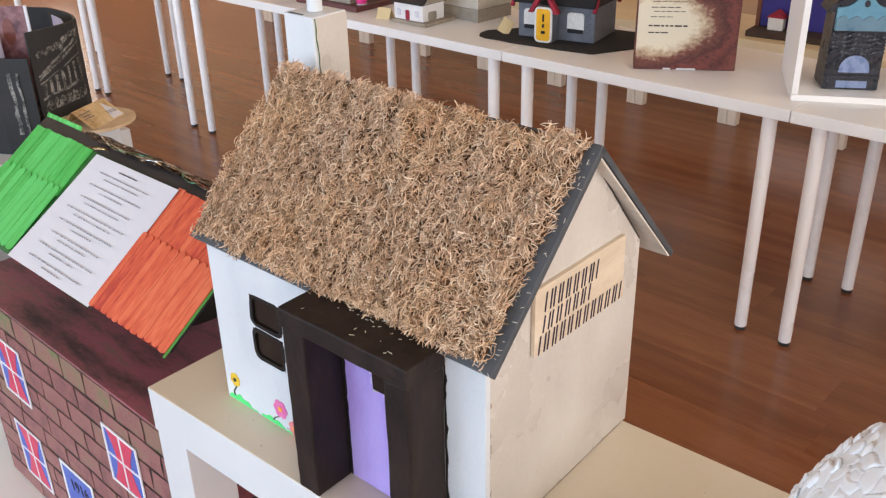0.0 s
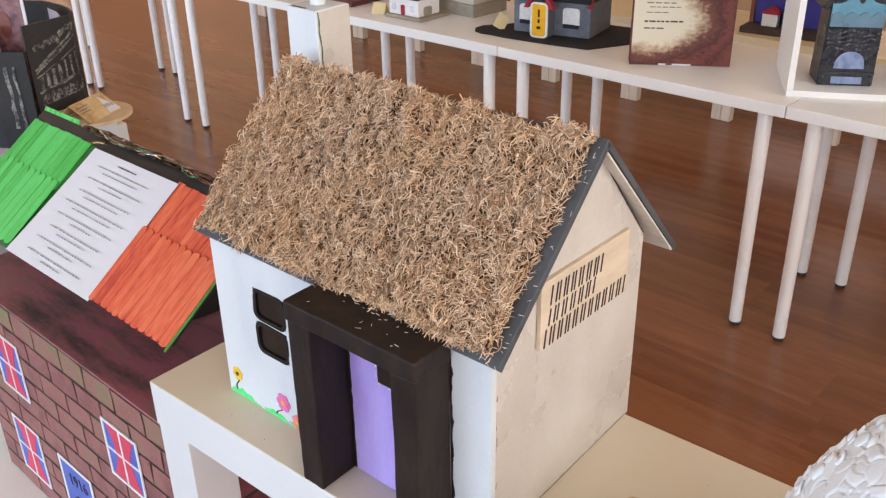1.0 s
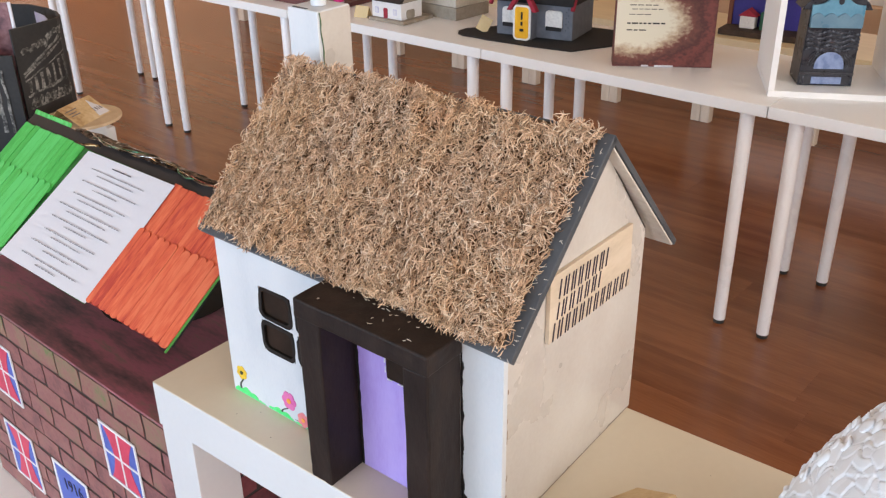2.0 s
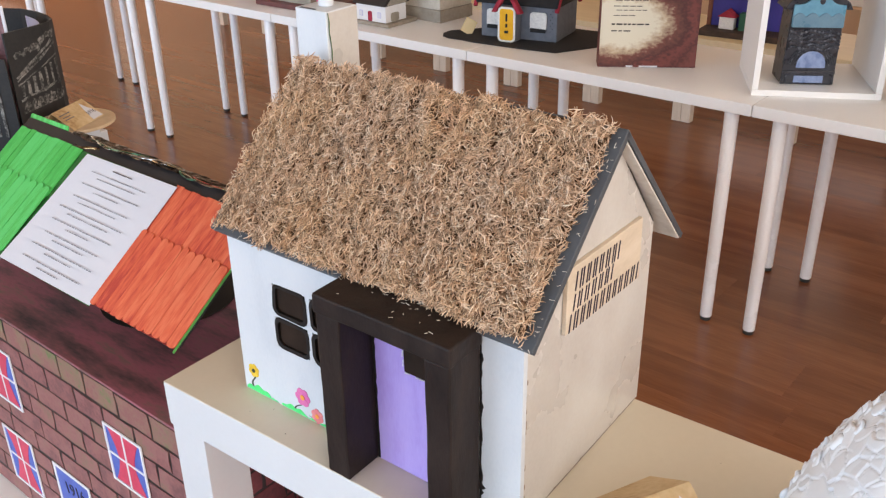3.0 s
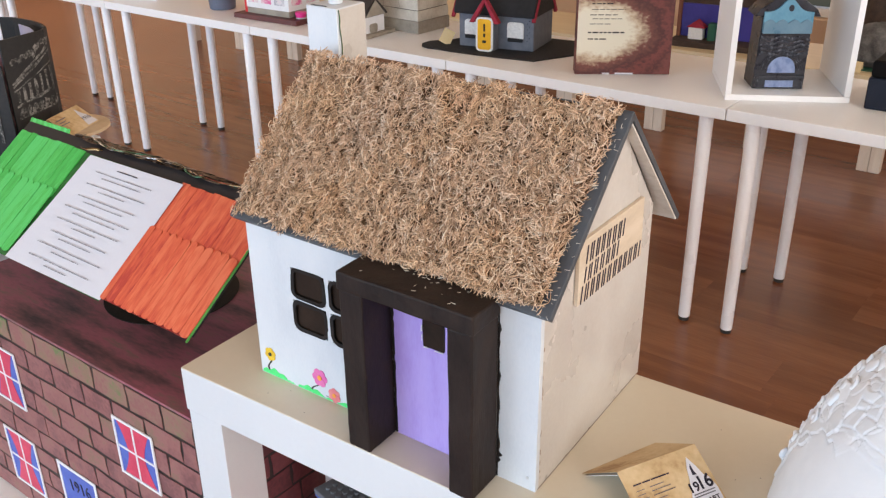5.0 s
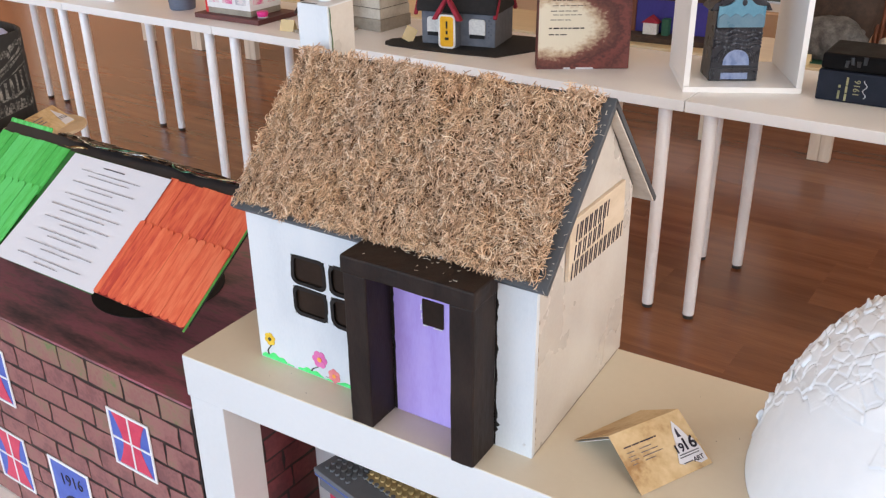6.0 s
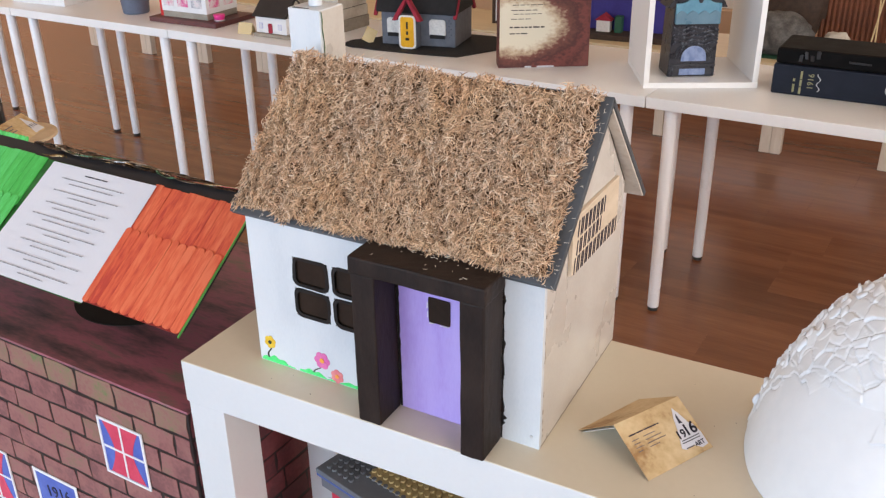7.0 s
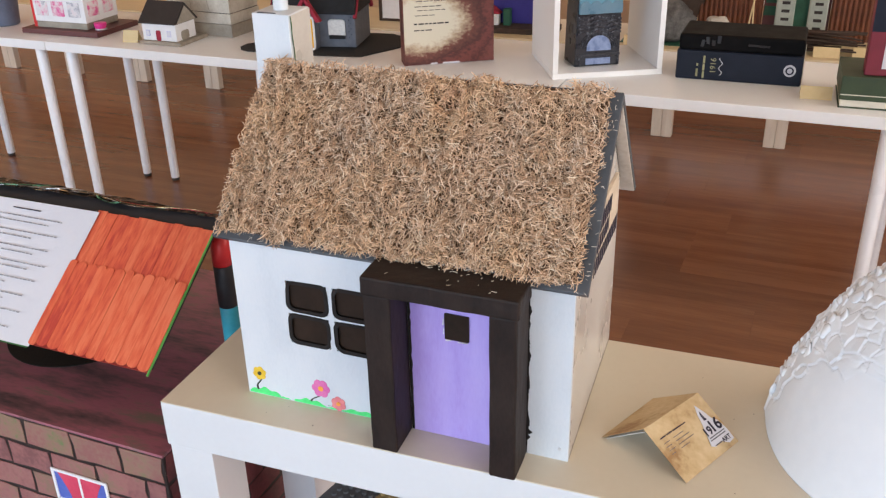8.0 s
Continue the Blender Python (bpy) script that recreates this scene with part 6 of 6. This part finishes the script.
part("body", wobble(box(0.003, 0.297, 0.003, 0.177, 0.0880, 0.31, 0.002), 0.0014, 30), M["stone_box"], stone)
part("dark_joint", wobble(box(0.004, 0.296, 0.004, 0.176, 0.0862, 0.0884), 0.0006, 30), M["joint"], stone, "dark crack between the courses")
for q in range(3):
    crack = [(0.03 + 0.085 * q + 0.005 * math.sin(1.3 * g + q), 0.092 + 0.024 * g) for g in range(9)]
    part("crack", prism([(x - 0.0007, z) for x, z in crack] + [(x + 0.0007, z) for x, z in crack[::-1]], 0.0006, "y", 0.0012), M["stone_low"], stone)

# pink-printed house on a maroon board
pink = thing("pink_print_house", pose(-3.020, 2.480, TOP, 0, 0, 2), "white house with pink printed windows on maroon board", "model house")
part("base_board", box(0, 0.362, 0, 0.245, 0, 0.020, 0.002), M["maroon_board"], pink, "maroon base board")
part("plinth_strip", box(0.052, 0.292, 0.034, 0.215, 0.0204, 0.044, 0.001), M["stone_low"], pink)
part("body", box(0.050, 0.294, 0.032, 0.217, 0.0444, 0.285, 0.001), M["white_paint"], pink)
part("red_edge", box(0.034, 0.0494, 0.036, 0.212, 0.0204, 0.28, 0.001), M["tube_red"], pink, "bright red side strip")
for row in range(3):
    for col in range(3):
        a = 0.064 + 0.076 * col
        part("printed_window", wobble(box(a, a + 0.056, 0.0296, 0.0316, 0.066 + 0.070 * row, 0.122 + 0.070 * row, 0.0005), 0.001, 50, col), M["pink_print"], pink)
    for col in range(2):
        a = 0.050 + 0.085 * col
        part("printed_window", wobble(box(0.2944, 0.2962, a, a + 0.060, 0.066 + 0.070 * row, 0.122 + 0.070 * row, 0.0005), 0.001, 50, col + 5), M["pink_print"], pink)
bowl = thing("tealight_cup", pose(-2.686, 2.548, TOP + 0.0205), "tiny hot pink cup on the maroon board", "cup")
part("cup", lathe([(0.014, 0), (0.020, 0.006), (0.024, 0.020), (0.023, 0.026), (0.018, 0.0265)], 20), M["hot_pink"], bowl, "", True)
part("foot_ring", lathe([(0.0215, 0.0), (0.0225, 0.0035), (0.0205, 0.006)], 20), M["silver"], bowl, "", True)

pot = thing("slate_pot", pose(-3.215, 2.585, TOP), "slate-blue tapered pot on the table", "pot")
part("body", lathe([(0.052, 0), (0.056, 0.004), (0.066, 0.12), (0.068, 0.124), (0.061, 0.126)], 28), M["pot"], pot, "", True)
wb = thing("white_house", pose(-3.95, 2.50, TOP, 0, 0, 4), "plain white cardboard house at the end of the tables", "model house")
part("body", box(0, 0.34, 0, 0.22, 0, 0.24, 0.002), M["white_paint"], wb)
part("ledge", box(-0.008, 0.348, -0.008, 0.228, 0.2405, 0.250, 0.002), M["stone_box"], wb)

# navy and black book-shaped boxes with a rock on top
navy = thing("navy_book", pose(-0.520, 2.612, TOP, 0, 0, 1.2), "thick navy cloth book lying with spine outward", "book")
part("cover", wobble(box(0, 0.362, 0, 0.215, 0, 0.088, 0.005), 0.0012, 14), M["navy_cloth"], navy)
part("page_block", box(0.3622, 0.3640, 0.012, 0.205, 0.008, 0.080, 0.0004), M["pages"], navy)
for x_, runs in ((0.060, ((0.010, 0.034), (0.042, 0.050))), (0.079, ((0.006, 0.026), (0.029, 0.048), (0.051, 0.074)))):
    for a_, b_ in runs:
        part("bar", box(x_, x_ + 0.006, -0.0022, -0.0004, a_, b_), M["gilt"], navy)
part("lettering", moved(letters("1916", 0.024, 0.0003), pose(0.110, -0.0016, 0.046, 90, -90, 0)), M["gilt"], navy, "gilt year number on the spine")
sq = [(0.131 + 0.005 * math.sin(q * 1.15), 0.018 + 0.0052 * q) for q in range(11)]
part("flourish", prism([(x - 0.0014, z) for x, z in sq] + [(x + 0.0014, z) for x, z in sq[::-1]], 0.0012, "y", -0.0018), M["silver"], navy)
part("seal", moved(tube(0.0175, 0.0175, 0, 0.0016, 28), pose(0.327, -0.0004, 0.046, 90)), M["silver"], navy, "round silver seal")
part("seal_mark", moved(ring([(0.0118 * math.cos(a), 0.0118 * math.sin(a)) for a in [2 * math.pi * j / 20 for j in range(20)]], [(0.0076 * math.cos(a), 0.0076 * math.sin(a)) for a in [2 * math.pi * j / 20 for j in range(20)]], 0.0008, "z", 0.0), pose(0.327, -0.0022, 0.046, 90)), M["navy_cloth"], navy)
blk = thing("black_book", pose(-0.517, 2.615, TOP + 0.0895, 0, 0, 1.0), "thick black cloth book stacked on the navy one", "book")
part("cover", wobble(box(0, 0.358, 0, 0.196, 0, 0.047, 0.008), 0.0022, 14), M["black_cloth"], blk)
for q, (a, b) in enumerate(((0.064, 0.012), (0.080, 0.020), (0.096, 0.014), (0.112, 0.024), (0.20, 0.020))):
    part("rubbed_mark", wobble(box(a, a + (0.010 if q < 4 else 0.06), -0.0030, -0.0004, b, b + (0.020 if q < 4 else 0.006), 0.0008), 0.004, 60, q), M["black_card"], blk)


def boulder(name, m, sx, sy, sz, seed, label):
    bm = bmesh.new()
    bmesh.ops.create_icosphere(bm, subdivisions=4, radius=1.0)
    for v in bm.verts:
        q = v.co.copy()
        v.co += 0.28 * q * noise.noise(q * 1.4 + Vector((seed, 0, 0))) + 0.10 * q * noise.noise(q * 4 + Vector((0, seed, 0)))
        v.co = Vector((v.co.x * sx, v.co.y * sy, max(v.co.z, -0.75) * sz))
    return solid(name, bm, M["rock"], label, "rock", "", m, True)


leaf = thing("small_card", pose(-0.108, 2.505, TOP, 0, 0, 4), "pale yellow folded card beside the books", "card")
part("card", moved(box(-0.045, 0.040, 0, 0.001, 0, 0.040, 0.0003), pose(0, 0, 0.0006, -40)), M["yellow_card"], leaf)
part("card_back", moved(box(-0.045, 0.040, 0, 0.001, 0, 0.040, 0.0003), pose(0, 0.052, 0.0002, 40)), M["yellow_card"], leaf)
green = thing("green_book", pose(-0.052, 2.448, TOP, 0, 0, 3), "dark green cloth book with pale pages", "book")
part("cover", box(0, 0.30, 0, 0.22, 0.022, 0.088, 0.003), M["green_cloth"], green)
part("page_block", box(0.004, 0.298, 0.003, 0.216, 0.0035, 0.0216, 0.001), M["pages"], green)
part("lower_cover", box(0, 0.30, 0, 0.22, 0, 0.0032, 0.0008), M["green_cloth"], green)
part("gilt_line", box(0.002, 0.298, -0.0012, -0.0002, 0.036, 0.0385), M["pages"], green)
mar = thing("maroon_book", pose(0.000, 2.470, TOP + 0.0885, 0, 0, 3), "maroon and black book standing on the green one", "book")
part("cover", box(0, 0.24, 0, 0.06, 0, 0.24, 0.003), M["maroon_cloth"], mar)
part("label", box(0.040, 0.16, -0.0016, -0.0004, 0.020, 0.100), M["white_paper"], mar, "white label")
part("dark_band", box(0.001, 0.239, -0.0018, -0.0005, 0.118, 0.236), M["navy_cloth"], mar, "dark upper band")

# ---- things on the low bench ----
BT = 0.4505


ind = thing("indigo_display", pose(-1.80, 4.235, BT, 0, 0, 6), "indigo display with a tiny house scene", "model")
part("tray", box(-0.02, 0.44, -0.06, 0.10, 0, 0.028, 0.003), M["dark_brown"], ind)
part("back_board", box(0, 0.42, 0.06, 0.075, 0.0285, 0.19, 0.002), M["indigo"], ind)
part("tiny_house", box(0.06, 0.13, 0.0, 0.05, 0.0285, 0.085, 0.002), M["wool_white"], ind)
part("tiny_roof", prism([(0.05, 0.0855), (0.14, 0.0855), (0.095, 0.120)], 0.056, "y", -0.003), M["felt_red"], ind)
part("tiny_block", box(0.155, 0.190, 0.0, 0.045, 0.0285, 0.110, 0.002), M["bottle_green"], ind)
part("side_post", box(-0.016, 0.004, 0.05, 0.075, 0.0285, 0.42, 0.002), M["red_brown"], ind)
part("side_post", box(0.416, 0.436, 0.05, 0.075, 0.0285, 0.42, 0.002), M["red_brown"], ind)
part("upper_board", box(0.006, 0.414, 0.062, 0.074, 0.191, 0.40, 0.002), M["dark_brown"], ind)


def corrugated(x, y, w, h, rz, label):
    t = thing("corrugated_panel", pose(x, y, BT, 0, 0, rz), label, "panel")
    n = int(w / 0.022)
    part("backing", box(0, w, 0.012, 0.022, 0, h, 0.001), M["red_brown"], t)
    for q in range(n):
        a = w * (q + 0.5) / n
        part("rib", moved(tube(0.0085, 0.0085, 0.002, h - 0.002, 10), pose(a, 0.010, 0)), M["red_brown"], t)
    part("ledge", box(-0.01, w + 0.01, -0.03, 0.03, h + 0.001, h + 0.012, 0.001), M["red_brown"], t)
    return t


corrugated(-0.715, 4.50, 0.30, 0.46, 2, "red-brown corrugated card panel on the bench")
corrugated(-0.110, 4.50, 0.34, 0.46, 2, "red-brown corrugated card panel beside the twig bundle")
boulder("rock", pose(-0.850, 4.30, BT + 0.085), 0.150, 0.09, 0.105, 8.0, "rough dark grey rock on the bench")
mound = boulder("mound", pose(-0.86, 4.50, BT + 0.20), 0.17, 0.08, 0.27, 12.0, "tall dark brown mound behind the rock")
mound.data.materials.clear()
mound.data.materials.append(M["dark_brown"])
solid("green_mat", box(-1.03, -0.74, 4.19, 4.60, BT, BT + 0.004, 0.001), M["bottle_green"], "dark green felt mat under the rock", "mat")
shell = boulder("wire_shell", pose(-0.602, 4.33, BT + 0.052), 0.070, 0.04, 0.070, 5.0, "pale crumpled shell on the bench")
shell.data.materials.clear()
shell.data.materials.append(M["stone_box"])
for q, (x0, x1, h) in enumerate(((-0.470, -0.466, 0.40), (-0.44, -0.436, 0.40))):
    solid("straw_stalk", wobble(moved(tube(0.004, 0.003, 0, h, 7), pose(x0, 4.40, BT, -6, 6 - 10 * q)), 0.008, 9, q), M["yellow_card"], "thin pale straw stalk leaning on the panel", "stalk")
dark = thing("dark_red_panel", pose(-0.412, 4.52, BT, 0, 0, 2), "dark red and green panel on the bench", "panel")
part("panel", box(0, 0.30, 0, 0.02, 0, 0.46, 0.002), M["maroon_board"], dark)
for q, (a_, c_) in enumerate(((0.002, 0.10), (0.006, 0.16), (0.0, 0.22), (0.22, 0.28))):
    part("green_patch", wobble(box(a_, a_ + 0.055, -0.004, -0.0005, c_, c_ + 0.045, 0.001), 0.006, 30, q), M["bottle_green"], dark)

toyt = thing("toy_towers", pose(-0.352, 4.44, BT, 0, 0, 2), "pair of pale green toy towers with dark slots", "toy")
part("green_back", box(0.06, 0.17, 0.03, 0.05, 0, 0.30, 0.002), M["bottle_green"], toyt)
for ox in (0.0, 0.145):
    tw = part("tower", box(ox, ox + 0.085, 0, 0.045, 0, 0.30, 0.006), M["tower_green"], toyt, "pale grey-green tower")
    for q in range(7):
        part("slot", box(ox + 0.026, ox + 0.062, -0.0016, -0.0002, 0.020 + 0.038 * q, 0.034 + 0.038 * q, 0.0005), M["cot_roof"], tw)
twig = thing("twig_bundle", pose(-0.14, 4.27, BT, 0, 0, 0), "low bundle of dark brown twigs on the bench", "twigs")
rw = random.Random(3)
for q in range(26):
    a = moved(tube(0.006, 0.004, -0.14, 0.14, 7), pose(rw.uniform(-0.06, 0.06), rw.uniform(-0.05, 0.05), 0.012 + 0.0035 * q, rw.uniform(-4, 4), 90 + rw.uniform(-5, 5), rw.uniform(-14, 14)))
    part("twig", wobble(a, 0.004, 14, q), M["dark_brown"], twig, "", True)
for k, (x, y, rz) in enumerate(((-0.10, 4.165, 3), (0.06, 4.19, -6), (-0.95, 4.15, 4))):
    cc = thing("small_card", pose(x, y, BT, 0, 0, rz), "small pale yellow card on the cream bench", "card")
    part("card", moved(box(-0.055, 0.055, 0, 0.001, 0, 0.050, 0.0003), pose(0, 0, 0.0006, -35)), M["yellow_card"], cc)
    part("card_back", moved(box(-0.055, 0.055, 0, 0.001, 0, 0.050, 0.0003), pose(0, 0.058, 0.0002, 35)), M["yellow_card"], cc)
frame_b = thing("framed_picture", pose(-2.36, 4.30, BT, 0, 0, 4), "white panel in a thin dark frame on the bench", "picture")
part("panel", box(0, 0.34, 0, 0.012, 0, 0.36, 0.002), M["white_paint"], frame_b)
part("frame", ring([(-0.012, 0.0), (0.352, 0.0), (0.352, 0.372), (-0.012, 0.372)], [(0.006, 0.014), (0.334, 0.014), (0.334, 0.356), (0.006, 0.356)], 0.018, "y", -0.0045), M["dark_brown"], frame_b)

# ---- floor: laminate strips along the room ----
floor = solid("floor", box(X0, X1, Y0, Y1, -0.10, -0.0062), M["floor_gap"], "dark underlay of the laminate floor", "floor", "structure")
rp = random.Random(17)
PW = 0.19
far_v, far_f = [], []
plank_me = {}


def plank_mesh(w):
    key = round(w, 2)
    if key not in plank_me:
        bm = box(0.0001, key - 0.0001, 0.00015, PW - 0.00015, -0.006, 0.0)
        me = bpy.data.meshes.new("plank")
        bm.to_mesh(me)
        bm.free()
        me.materials.append(M["plank"])
        plank_me[key] = me
    return plank_me[key]


n_rows = int((Y1 - Y0) / PW) + 1
for r in range(n_rows):
    y = Y0 + r * PW
    x = X0 - rp.uniform(0, 1.3)
    while x < X1:
        w = rp.choice((0.62, 0.86, 1.12, 1.38))
        a, b, ye = max(x, X0), min(x + w, X1), min(y + PW, Y1)
        if -3.4 < x < 0.9 and 1.0 < y < 3.25 and x + w < X1:
            ob = new("plank", plank_mesh(w))
            ob.parent = floor
            ob.matrix_basis = pose(x, y, 0)
        elif b - a > 0.01 and ye - y > 0.01:
            k = len(far_v)
            far_v += [(a + 0.0002, y + 0.0003, 0), (b - 0.0002, y + 0.0003, 0), (b - 0.0002, ye - 0.0003, 0), (a + 0.0002, ye - 0.0003, 0), (a + 0.0002, y + 0.0003, -0.006), (b - 0.0002, y + 0.0003, -0.006), (b - 0.0002, ye - 0.0003, -0.006), (a + 0.0002, ye - 0.0003, -0.006)]
            far_f += [(k, k + 1, k + 2, k + 3), (k, k + 4, k + 5, k + 1), (k + 1, k + 5, k + 6, k + 2), (k + 2, k + 6, k + 7, k + 3), (k + 3, k + 7, k + 4, k)]
        x += w
me = bpy.data.meshes.new("planks")
me.from_pydata(far_v, [], far_f)
me.materials.append(M["plank_far"])
rest = new("planks", me)
rest.parent = floor
tagged(rest, "brown laminate floor strips", kind="stuff")
